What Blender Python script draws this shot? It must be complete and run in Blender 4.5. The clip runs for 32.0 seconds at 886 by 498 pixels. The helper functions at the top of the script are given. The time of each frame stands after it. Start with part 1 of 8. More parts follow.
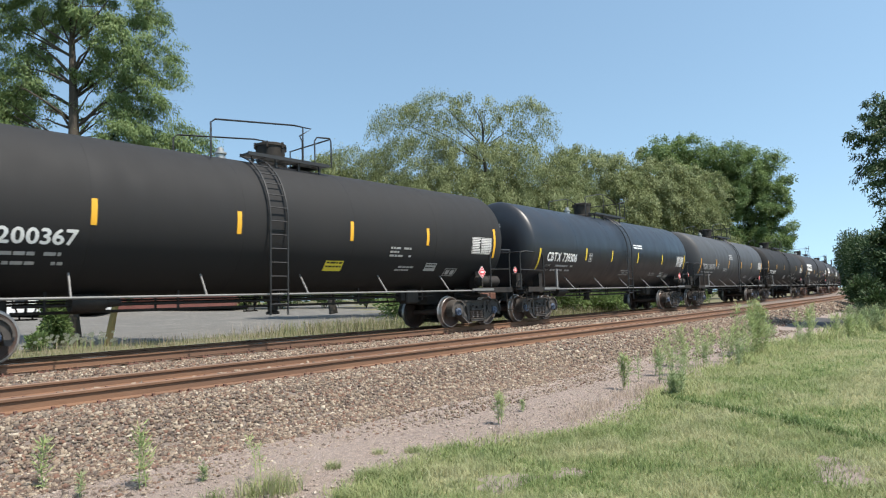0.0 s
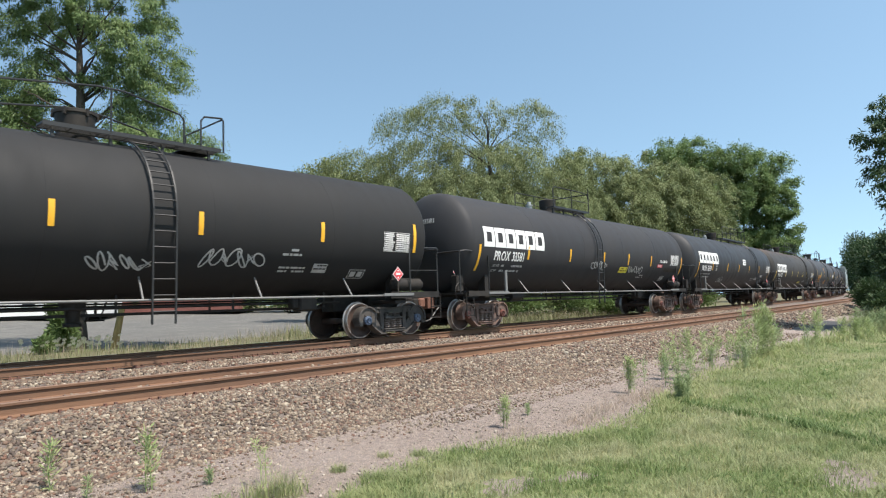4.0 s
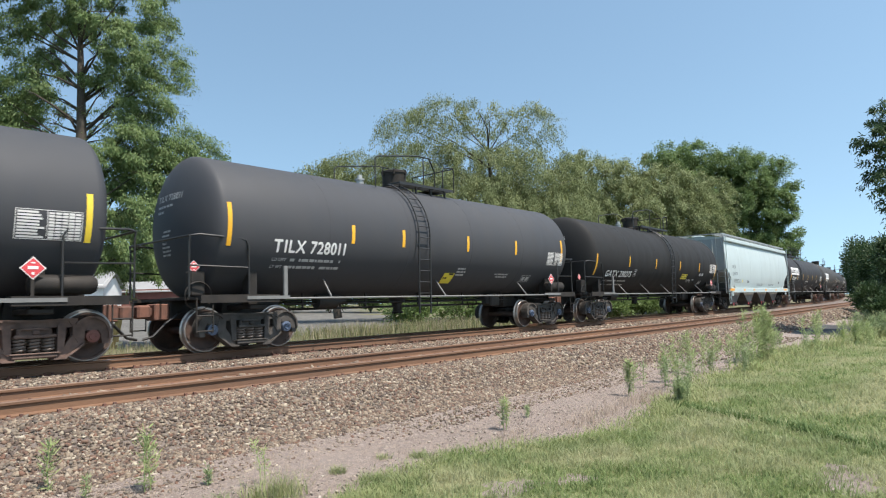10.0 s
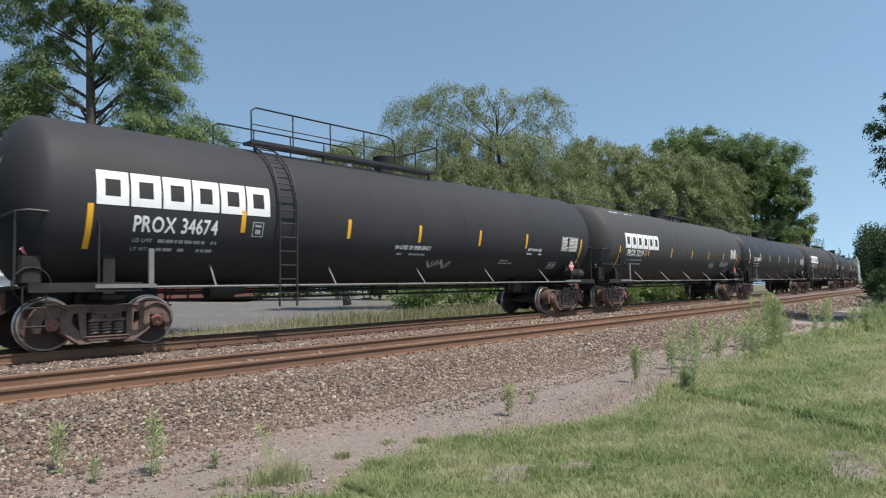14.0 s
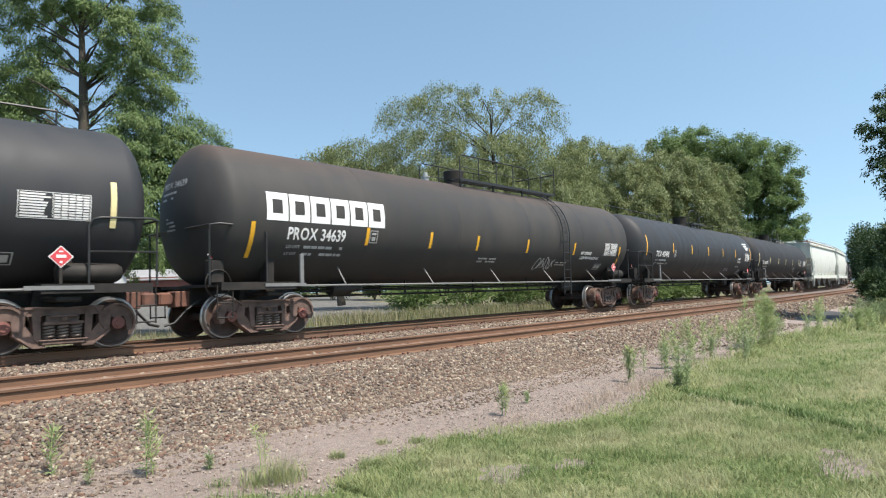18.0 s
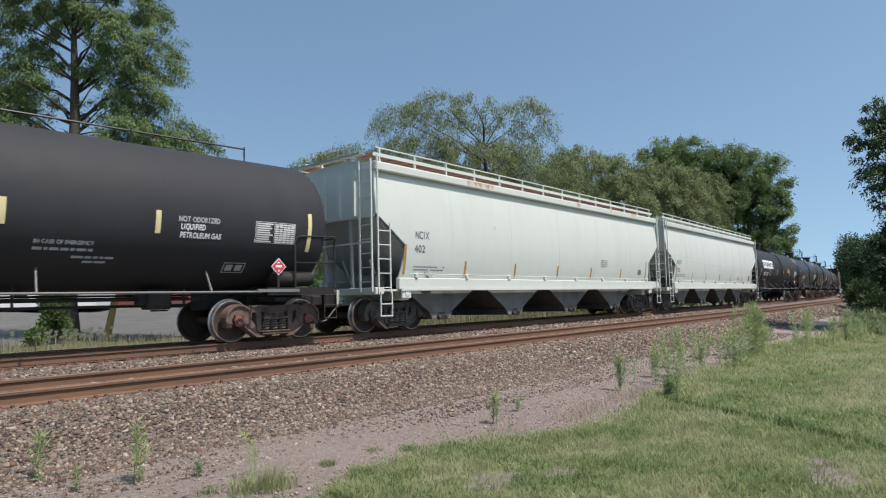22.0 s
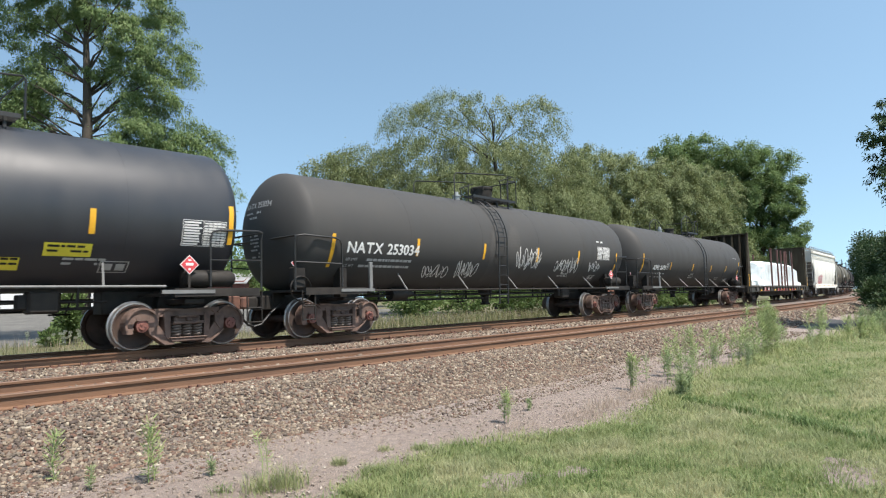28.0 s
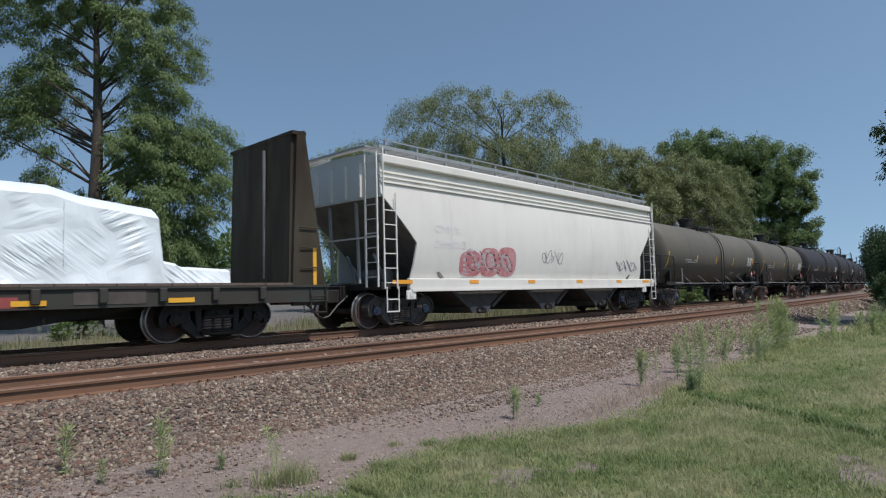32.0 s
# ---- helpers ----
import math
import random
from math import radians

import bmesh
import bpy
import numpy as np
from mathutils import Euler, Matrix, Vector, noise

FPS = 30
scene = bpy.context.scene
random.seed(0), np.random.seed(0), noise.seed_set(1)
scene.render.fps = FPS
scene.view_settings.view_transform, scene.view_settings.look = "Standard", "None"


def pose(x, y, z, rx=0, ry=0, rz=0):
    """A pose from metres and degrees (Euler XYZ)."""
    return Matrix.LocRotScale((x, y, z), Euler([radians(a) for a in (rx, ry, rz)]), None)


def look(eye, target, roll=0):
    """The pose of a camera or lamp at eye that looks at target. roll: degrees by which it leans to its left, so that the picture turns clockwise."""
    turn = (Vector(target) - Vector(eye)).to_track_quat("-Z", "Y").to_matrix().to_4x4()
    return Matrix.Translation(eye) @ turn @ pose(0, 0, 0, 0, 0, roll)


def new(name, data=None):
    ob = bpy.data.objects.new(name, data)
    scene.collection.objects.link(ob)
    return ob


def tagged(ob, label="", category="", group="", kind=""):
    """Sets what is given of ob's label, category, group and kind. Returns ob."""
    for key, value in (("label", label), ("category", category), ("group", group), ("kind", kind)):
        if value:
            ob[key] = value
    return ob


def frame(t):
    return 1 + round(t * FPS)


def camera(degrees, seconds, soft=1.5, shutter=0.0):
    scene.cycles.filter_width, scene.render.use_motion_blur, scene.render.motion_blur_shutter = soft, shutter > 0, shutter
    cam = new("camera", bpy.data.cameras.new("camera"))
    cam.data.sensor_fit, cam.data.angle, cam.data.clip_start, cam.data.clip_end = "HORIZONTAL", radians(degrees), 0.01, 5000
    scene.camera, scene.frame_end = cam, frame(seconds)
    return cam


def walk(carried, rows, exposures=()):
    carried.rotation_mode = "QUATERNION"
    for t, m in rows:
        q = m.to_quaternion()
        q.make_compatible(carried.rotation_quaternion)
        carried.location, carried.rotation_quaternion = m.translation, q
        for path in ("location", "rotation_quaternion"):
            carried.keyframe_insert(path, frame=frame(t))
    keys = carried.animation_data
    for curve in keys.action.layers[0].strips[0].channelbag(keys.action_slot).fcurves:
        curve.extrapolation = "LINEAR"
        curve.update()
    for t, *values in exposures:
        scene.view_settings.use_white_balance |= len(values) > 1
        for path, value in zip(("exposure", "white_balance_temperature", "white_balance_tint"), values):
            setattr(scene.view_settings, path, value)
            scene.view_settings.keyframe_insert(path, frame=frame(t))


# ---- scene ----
cam = camera(69.77, 32.0, soft=1.15, shutter=0.05)
PATH = (
    (0, 0.012, 0.003, 1.598, 94.663, 2.051, -47.598),
    (0.5, 0.012, 0.004, 1.598, 94.755, 2.074, -47.524),
    (1, 0.010, 0.006, 1.598, 94.718, 2.001, -47.472),
    (1.5, 0.006, 0.007, 1.599, 94.720, 2.037, -47.378),
    (2, 0.005, 0.001, 1.597, 94.732, 2.042, -47.341),
    (2.5, 0.007, -0.006, 1.601, 94.790, 2.034, -47.243),
    (3, 0.004, -0.004, 1.603, 94.832, 1.997, -47.262),
    (3.5, 0.008, -0.001, 1.598, 94.885, 2.087, -47.168),
    (5.5, -0.001, -0.002, 1.603, 95.206, 1.934, -47.114),
    (6, -0.000, -0.000, 1.602, 95.273, 1.934, -47.118),
    (6.5, 0.002, 0.007, 1.604, 95.255, 1.901, -47.133),
    (7, 0.002, 0.003, 1.604, 95.314, 1.953, -47.174),
    (7.5, 0.007, 0.002, 1.601, 95.338, 1.928, -47.128),
    (8, -0.000, 0.004, 1.603, 95.347, 1.927, -47.165),
    (8.5, -0.001, 0.001, 1.603, 95.325, 1.873, -47.144),
    (9, 0.000, -0.003, 1.602, 95.312, 1.836, -47.220),
    (9.5, 0.003, 0.005, 1.594, 95.187, 1.768, -47.182),
    (10, 0.004, 0.009, 1.597, 95.126, 1.770, -47.200),
    (10.5, 0.007, -0.001, 1.596, 94.981, 1.678, -47.247),
    (11, 0.027, -0.041, 1.589, 94.814, 1.634, -47.233),
    (11.5, 0.050, -0.068, 1.584, 94.620, 1.740, -47.106),
    (12, 0.058, -0.065, 1.580, 94.491, 1.776, -46.992),
    (12.5, 0.064, -0.062, 1.588, 94.327, 1.806, -46.629),
    (13, 0.065, -0.044, 1.583, 94.265, 1.834, -46.527),
    (13.5, 0.055, -0.039, 1.588, 94.135, 1.812, -46.385),
    (14, 0.045, -0.035, 1.586, 94.013, 1.748, -46.327),
    (14.5, 0.047, -0.042, 1.583, 93.890, 1.736, -46.304),
    (16.5, 0.042, -0.048, 1.584, 93.751, 1.821, -46.425),
    (17, 0.042, -0.051, 1.586, 93.795, 1.902, -46.425),
    (17.5, 0.035, -0.050, 1.585, 93.965, 1.911, -46.547),
    (18, 0.028, -0.052, 1.590, 94.008, 1.875, -46.825),
    (18.5, 0.026, -0.053, 1.588, 94.152, 1.890, -46.989),
    (19, 0.019, -0.057, 1.585, 94.212, 1.816, -47.144),
    (19.5, 0.022, -0.055, 1.587, 94.263, 1.745, -47.317),
    (20, 0.021, -0.052, 1.592, 94.346, 1.651, -47.467),
    (20.5, 0.020, -0.048, 1.589, 94.417, 1.555, -47.610),
    (21, 0.015, -0.055, 1.590, 94.487, 1.557, -47.622),
    (21.5, 0.013, -0.052, 1.591, 94.530, 1.485, -47.645),
    (22, 0.012, -0.050, 1.593, 94.614, 1.433, -47.631),
    (22.5, 0.014, -0.058, 1.597, 94.721, 1.494, -47.586),
    (23, 0.013, -0.054, 1.589, 94.883, 1.495, -47.588),
    (23.5, 0.011, -0.058, 1.592, 94.974, 1.533, -47.526),
    (24, 0.010, -0.060, 1.591, 95.049, 1.606, -47.449),
    (24.5, 0.007, -0.061, 1.592, 95.059, 1.604, -47.409),
    (25, 0.007, -0.052, 1.591, 95.045, 1.633, -47.360),
    (25.5, 0.012, -0.052, 1.590, 95.068, 1.637, -47.241),
    (27.5, 0.012, -0.039, 1.587, 94.688, 1.669, -46.730),
    (28, 0.015, -0.042, 1.588, 94.614, 1.664, -46.703),
    (28.5, 0.014, -0.046, 1.586, 94.507, 1.614, -46.599),
    (29, 0.017, -0.042, 1.587, 94.418, 1.662, -46.583),
    (29.5, 0.019, -0.034, 1.587, 94.338, 1.656, -46.533),
    (30, 0.021, -0.035, 1.590, 94.271, 1.645, -46.458),
    (30.5, 0.026, -0.028, 1.587, 94.260, 1.611, -46.345),
    (31, 0.028, -0.023, 1.585, 94.202, 1.589, -46.254),
    (31.5, 0.028, -0.020, 1.588, 94.208, 1.556, -46.102),
    (32, 0.021, -0.025, 1.591, 94.214, 1.550, -45.958),
)
# small lifts and drops of the picture's brightness as pale cars fill the view
EXPOSURES = ((0, 1.1), (11.0, 1.05), (12.2, 0.55), (13.0, 0.2), (13.6, 0.45), (14.5, 0.95), (15.5, 1.1), (20.8, 1.05), (22.0, 0.55), (23.0, 0.22), (24.5, 0.24), (25.0, 0.38), (25.5, 0.6),
             (26.0, 0.9), (27.5, 1.1), (29.5, 0.92), (30.5, 0.5), (31.0, 0.02), (31.6, 0.02), (32.0, 0.18))
EXPOSURES = [(t, e - 0.27, 6640 - 400 * (1.1 - e), 12 + 6 * (1.1 - e)) for t, e in EXPOSURES]
walk(cam, [(r[0], pose(*r[1:])) for r in PATH], EXPOSURES)

# ---- light ----
SUN_DIR = Vector((0.03, -0.47, 0.87)).normalized()
world = bpy.data.worlds.new("sky_world")
scene.world = world
world.use_nodes = True
wn = world.node_tree.nodes
sky = wn.new("ShaderNodeTexSky")
sky.sky_type = "NISHITA"
sky.sun_disc = False
sky.sun_elevation = math.asin(SUN_DIR.z)
sky.sun_rotation = math.atan2(SUN_DIR.x, SUN_DIR.y)
sky.air_density, sky.dust_density, sky.ozone_density = 1.0, 0.55, 0.7
# the haze line of the sky model lies below the horizon's trees: sample it a little higher up
_tc, _up, _nm = wn.new("ShaderNodeTexCoord"), wn.new("ShaderNodeVectorMath"), wn.new("ShaderNodeVectorMath")
_up.operation, _nm.operation = "ADD", "NORMALIZE"
_up.inputs[1].default_value = (0, 0, 0.2)
world.node_tree.links.new(_tc.outputs["Generated"], _up.inputs[0])
world.node_tree.links.new(_up.outputs[0], _nm.inputs[0])
world.node_tree.links.new(_nm.outputs[0], sky.inputs["Vector"])
wn["Background"].inputs["Strength"].default_value = 0.15
_tint = wn.new("ShaderNodeMix")
_tint.data_type, _tint.blend_type = "RGBA", "MULTIPLY"
_tint.inputs["Factor"].default_value = 1.0
_tint.inputs["B"].default_value = (0.958, 1.027, 0.892, 1)
world.node_tree.links.new(sky.outputs[0], _tint.inputs["A"])
world.node_tree.links.new(_tint.outputs["Result"], wn["Background"].inputs["Color"])
sun_data = bpy.data.lights.new("sun", "SUN")
sun_data.energy, sun_data.angle, sun_data.color = 4.1, radians(0.5), (1.0, 0.95, 0.87)
sun = new("sun", sun_data)
sun.matrix_world = look(SUN_DIR * 100, (0, 0, 0))

# ---- materials ----
def mat(name, color, rough=0.6, metal=0.0, vary=0.25, scale=6.0, bump=0.0, bump_scale=60.0, color2=None, stretch=None, island=False, spec=0.5):
    m = bpy.data.materials.new(name)
    m.use_nodes = True
    nt = m.node_tree
    b = nt.nodes["Principled BSDF"]
    b.inputs["Roughness"].default_value, b.inputs["Metallic"].default_value = rough, metal
    b.inputs["Specular IOR Level"].default_value = spec
    c1 = (*color, 1)
    c2 = (*(color2 or [c * (1 - vary) for c in color]), 1)
    tc = nt.nodes.new("ShaderNodeTexCoord")
    vec = tc.outputs["Object"]
    if stretch:
        mp = nt.nodes.new("ShaderNodeMapping")
        mp.inputs["Scale"].default_value = stretch
        nt.links.new(vec, mp.inputs["Vector"])
        vec = mp.outputs["Vector"]
    n1, n2 = nt.nodes.new("ShaderNodeTexNoise"), nt.nodes.new("ShaderNodeTexNoise")
    n1.inputs["Scale"].default_value, n2.inputs["Scale"].default_value = scale, scale * 0.17
    n1.inputs["Detail"].default_value, n2.inputs["Detail"].default_value = 6, 4
    add = nt.nodes.new("ShaderNodeMath")
    add.operation = "ADD"
    nt.links.new(vec, n1.inputs["Vector"])
    nt.links.new(vec, n2.inputs["Vector"])
    nt.links.new(n1.outputs["Fac"], add.inputs[0])
    nt.links.new(n2.outputs["Fac"], add.inputs[1])
    fac = add.outputs[0]
    if island:
        geo, a2 = nt.nodes.new("ShaderNodeNewGeometry"), nt.nodes.new("ShaderNodeMath")
        a2.operation = "ADD"
        nt.links.new(geo.outputs["Random Per Island"], a2.inputs[0])
        sub = nt.nodes.new("ShaderNodeMath")
        sub.operation = "MULTIPLY"
        sub.inputs[1].default_value = 0.5
        nt.links.new(add.outputs[0], sub.inputs[0])
        nt.links.new(sub.outputs[0], a2.inputs[1])
        fac = a2.outputs[0]
    ramp = nt.nodes.new("ShaderNodeMapRange")
    ramp.inputs["From Min"].default_value, ramp.inputs["From Max"].default_value = (0.2, 1.3) if island else (0.7, 1.3)
    nt.links.new(fac, ramp.inputs["Value"])
    mix = nt.nodes.new("ShaderNodeMix")
    mix.data_type = "RGBA"
    mix.inputs["A"].default_value, mix.inputs["B"].default_value = c1, c2
    nt.links.new(ramp.outputs[0], mix.inputs["Factor"])
    nt.links.new(mix.outputs["Result"], b.inputs["Base Color"])
    if bump:
        n3, bp = nt.nodes.new("ShaderNodeTexNoise"), nt.nodes.new("ShaderNodeBump")
        n3.inputs["Scale"].default_value = bump_scale
        n3.inputs["Detail"].default_value = 4
        bp.inputs["Strength"].default_value, bp.inputs["Distance"].default_value = bump, 0.02
        nt.links.new(vec, n3.inputs["Vector"])
        nt.links.new(n3.outputs["Fac"], bp.inputs["Height"])
        nt.links.new(bp.outputs["Normal"], b.inputs["Normal"])
    return m


def ground_mat(name, stops, patch, rough=0.95, scales=(0.7, 7.0, 55.0), bump=0.8, stretch=None, patch_at=(0.45, 0.65)):
    """Ground cover: fine grain over a coarser mottling, with wide patches of another tone."""
    m = bpy.data.materials.new(name)
    m.use_nodes = True
    nt = m.node_tree
    b = nt.nodes["Principled BSDF"]
    b.inputs["Roughness"].default_value = rough
    b.inputs["Specular IOR Level"].default_value = 0.25
    tc, mp = nt.nodes.new("ShaderNodeTexCoord"), nt.nodes.new("ShaderNodeMapping")
    mp.inputs["Scale"].default_value = stretch or (1, 1, 1)
    nt.links.new(tc.outputs["Object"], mp.inputs["Vector"])
    ns = []
    for k, sc in enumerate(scales):
        n = nt.nodes.new("ShaderNodeTexNoise")
        n.inputs["Scale"].default_value, n.inputs["Detail"].default_value, n.inputs["Roughness"].default_value = sc, (4, 5, 3)[k], 0.6
        nt.links.new(mp.outputs[0] if k else tc.outputs["Object"], n.inputs["Vector"])
        ns.append(n)
    add = nt.nodes.new("ShaderNodeMath")
    add.operation = "ADD"
    nt.links.new(ns[1].outputs["Fac"], add.inputs[0])
    nt.links.new(ns[2].outputs["Fac"], add.inputs[1])
    mr, cr = nt.nodes.new("ShaderNodeMapRange"), nt.nodes.new("ShaderNodeValToRGB")
    mr.inputs["From Min"].default_value, mr.inputs["From Max"].default_value = 0.65, 1.35
    nt.links.new(add.outputs[0], mr.inputs["Value"])
    nt.links.new(mr.outputs[0], cr.inputs[0])
    e = cr.color_ramp.elements
    e[0].position, e[0].color = 0.0, (*stops[0], 1)
    e[1].position, e[1].color = 1.0, (*stops[-1], 1)
    for k, c in enumerate(stops[1:-1]):
        e.new((k + 1) / (len(stops) - 1)).color = (*c, 1)
    pm, mx = nt.nodes.new("ShaderNodeMapRange"), nt.nodes.new("ShaderNodeMix")
    pm.inputs["From Min"].default_value, pm.inputs["From Max"].default_value = patch_at
    pm.inputs["To Max"].default_value = 0.6
    nt.links.new(ns[0].outputs["Fac"], pm.inputs["Value"])
    mx.data_type = "RGBA"
    mx.inputs["B"].default_value = (*patch, 1)
    nt.links.new(pm.outputs[0], mx.inputs["Factor"])
    nt.links.new(cr.outputs[0], mx.inputs["A"])
    nt.links.new(mx.outputs["Result"], b.inputs["Base Color"])
    bp = nt.nodes.new("ShaderNodeBump")
    bp.inputs["Strength"].default_value, bp.inputs["Distance"].default_value = bump, 0.03
    nt.links.new(add.outputs[0], bp.inputs["Height"])
    nt.links.new(bp.outputs["Normal"], b.inputs["Normal"])
    return m


def leaf_mat(name, color, color2, back=0.35, ground=None, curl=0.0):
    """Leaf: gloss on top, light shining through. curl: how far blades bend over, so that they catch light from above."""
    m = ground or mat(name, color, 0.55, vary=0.3, scale=0.6, color2=color2, island=True, spec=0.3)
    nt = m.node_tree
    b = nt.nodes["Principled BSDF"]
    tr, mx = nt.nodes.new("ShaderNodeBsdfTranslucent"), nt.nodes.new("ShaderNodeMixShader")
    nt.links.new(b.inputs["Base Color"].links[0].from_socket, tr.inputs["Color"])
    mx.inputs[0].default_value = back
    if curl:
        geo, bend, unit = nt.nodes.new("ShaderNodeNewGeometry"), nt.nodes.new("ShaderNodeVectorMath"), nt.nodes.new("ShaderNodeVectorMath")
        bend.operation, unit.operation = "ADD", "NORMALIZE"
        bend.inputs[1].default_value = (0, 0, curl)
        nt.links.new(geo.outputs["Normal"], bend.inputs[0])
        nt.links.new(bend.outputs[0], unit.inputs[0])
        nt.links.new(unit.outputs[0], b.inputs["Normal"])
    nt.links.new(b.outputs[0], mx.inputs[1])
    nt.links.new(tr.outputs[0], mx.inputs[2])
    nt.links.new(mx.outputs[0], nt.nodes["Material Output"].inputs[0])
    return m


def paint_mat(name, color, rough=0.45, grime=(0.10, 0.085, 0.07), amount=0.5, streak=True, crown=None, spec=0.5):
    """Railcar paint: fine mottling, streaks running down, dust near the belly and seams."""
    m = bpy.data.materials.new(name)
    m.use_nodes = True
    nt = m.node_tree
    b = nt.nodes["Principled BSDF"]
    b.inputs["Specular IOR Level"].default_value = spec
    tc = nt.nodes.new("ShaderNodeTexCoord")
    mp = nt.nodes.new("ShaderNodeMapping")
    mp.inputs["Scale"].default_value = (1.5, 1.0, 0.5) if streak else (1, 1, 1)
    nt.links.new(tc.outputs["Object"], mp.inputs["Vector"])
    n1, n2 = nt.nodes.new("ShaderNodeTexNoise"), nt.nodes.new("ShaderNodeTexNoise")
    n1.inputs["Scale"].default_value, n1.inputs["Detail"].default_value = 1.6, 7
    n2.inputs["Scale"].default_value, n2.inputs["Detail"].default_value = 0.35, 5
    nt.links.new(mp.outputs[0], n1.inputs["Vector"])
    nt.links.new(tc.outputs["Object"], n2.inputs["Vector"])
    mul = nt.nodes.new("ShaderNodeMath")
    mul.operation = "MULTIPLY"
    nt.links.new(n1.outputs["Fac"], mul.inputs[0])
    nt.links.new(n2.outputs["Fac"], mul.inputs[1])
    mr = nt.nodes.new("ShaderNodeMapRange")
    mr.inputs["From Min"].default_value, mr.inputs["From Max"].default_value = 0.18, 0.42
    mr.inputs["To Max"].default_value = amount
    nt.links.new(mul.outputs[0], mr.inputs["Value"])
    mix = nt.nodes.new("ShaderNodeMix")
    mix.data_type = "RGBA"
    mix.inputs["A"].default_value, mix.inputs["B"].default_value = (*color, 1), (*grime, 1)
    nt.links.new(mr.outputs[0], mix.inputs["Factor"])
    colour = mix.outputs["Result"]
    if crown:
        # rust and old product that has run down from the fittings on the crown
        sep, mz, mm, mx = nt.nodes.new("ShaderNodeSeparateXYZ"), nt.nodes.new("ShaderNodeMapRange"), nt.nodes.new("ShaderNodeMath"), nt.nodes.new("ShaderNodeMix")
        nt.links.new(tc.outputs["Object"], sep.inputs[0])
        mz.inputs["From Min"].default_value, mz.inputs["From Max"].default_value = 0.95, 1.75
        nt.links.new(sep.outputs["Z"], mz.inputs["Value"])
        mm.operation = "MULTIPLY"
        nt.links.new(mz.outputs[0], mm.inputs[0])
        n4 = nt.nodes.new("ShaderNodeTexNoise")
        n4.inputs["Scale"].default_value, n4.inputs["Detail"].default_value = 0.7, 6
        nt.links.new(tc.outputs["Object"], n4.inputs["Vector"])
        nt.links.new(n4.outputs["Fac"], mm.inputs[1])
        mx.data_type = "RGBA"
        mx.inputs["B"].default_value = (*crown, 1)
        nt.links.new(mm.outputs[0], mx.inputs["Factor"])
        nt.links.new(colour, mx.inputs["A"])
        colour = mx.outputs["Result"]
    nt.links.new(colour, b.inputs["Base Color"])
    r2 = nt.nodes.new("ShaderNodeMapRange")
    r2.inputs["To Min"].default_value, r2.inputs["To Max"].default_value = rough - 0.08, rough + 0.25
    nt.links.new(n1.outputs["Fac"], r2.inputs["Value"])
    nt.links.new(r2.outputs[0], b.inputs["Roughness"])
    n3, bp = nt.nodes.new("ShaderNodeTexNoise"), nt.nodes.new("ShaderNodeBump")
    n3.inputs["Scale"].default_value = 1.3
    bp.inputs["Strength"].default_value, bp.inputs["Distance"].default_value = 0.12, 0.03
    nt.links.new(tc.outputs["Object"], n3.inputs["Vector"])
    nt.links.new(n3.outputs["Fac"], bp.inputs["Height"])
    nt.links.new(bp.outputs["Normal"], b.inputs["Normal"])
    return m


BLACK = paint_mat("black_tank_paint", (0.031, 0.032, 0.035), 0.48, (0.055, 0.054, 0.053), 0.3, spec=0.28)
BLACK_MATT = paint_mat("matt_black_tank_paint", (0.033, 0.033, 0.0355), 0.58, (0.056, 0.054, 0.053), 0.3, spec=0.22)
BLACK_DULL = paint_mat("dull_black_tank_paint", (0.022, 0.022, 0.0225), 0.62, (0.034, 0.033, 0.032), 0.25, spec=0.2)
SLATE_TANK = paint_mat("slate_black_tank_paint", (0.050, 0.052, 0.058), 0.55, (0.075, 0.074, 0.075), 0.3, spec=0.25)
GREY_TANK = paint_mat("charcoal_grey_tank_paint", (0.056, 0.0545, 0.053), 0.56, (0.082, 0.077, 0.072), 0.3, spec=0.22)
SLATE_GREY = paint_mat("slate_grey_tank_paint", (0.053, 0.056, 0.060), 0.5, (0.070, 0.071, 0.073), 0.25, spec=0.3)
BLUE_GLOSS = paint_mat("clean_blue_black_tank_paint", (0.011, 0.0135, 0.0185), 0.31, (0.030, 0.031, 0.034), 0.25, spec=0.6)
BLUE_BLACK = paint_mat("glossy_blue_black_tank_paint", (0.024, 0.0265, 0.033), 0.38, (0.050, 0.050, 0.052), 0.3, spec=0.55)
BROWN_TANK = paint_mat("rust_tinted_black_tank_paint", (0.043, 0.042, 0.0415), 0.56, (0.088, 0.078, 0.069), 0.4, crown=(0.115, 0.07, 0.05), spec=0.22)
OLIVE_TANK = paint_mat("olive_grey_tank_paint", (0.088, 0.084, 0.064), 0.6, (0.15, 0.13, 0.095), 0.5)
HOPPER_PALE = paint_mat("pale_grey_hopper_paint", (0.425, 0.50, 0.505), 0.45, (0.37, 0.42, 0.42), 0.3)
HOPPER_WHITE = paint_mat("white_hopper_paint", (0.575, 0.595, 0.54), 0.45, (0.48, 0.48, 0.42), 0.3)
HOPPER_OLD = paint_mat("weathered_white_hopper_paint", (0.69, 0.68, 0.62), 0.55, (0.48, 0.45, 0.41), 0.3)
# hopper ends get no sun: their shade is put into this greyer paint
HOPPER_END_SHADE = paint_mat("shade_grey_end_paint", (0.33, 0.355, 0.35), 0.55, (0.20, 0.195, 0.185), 0.4)
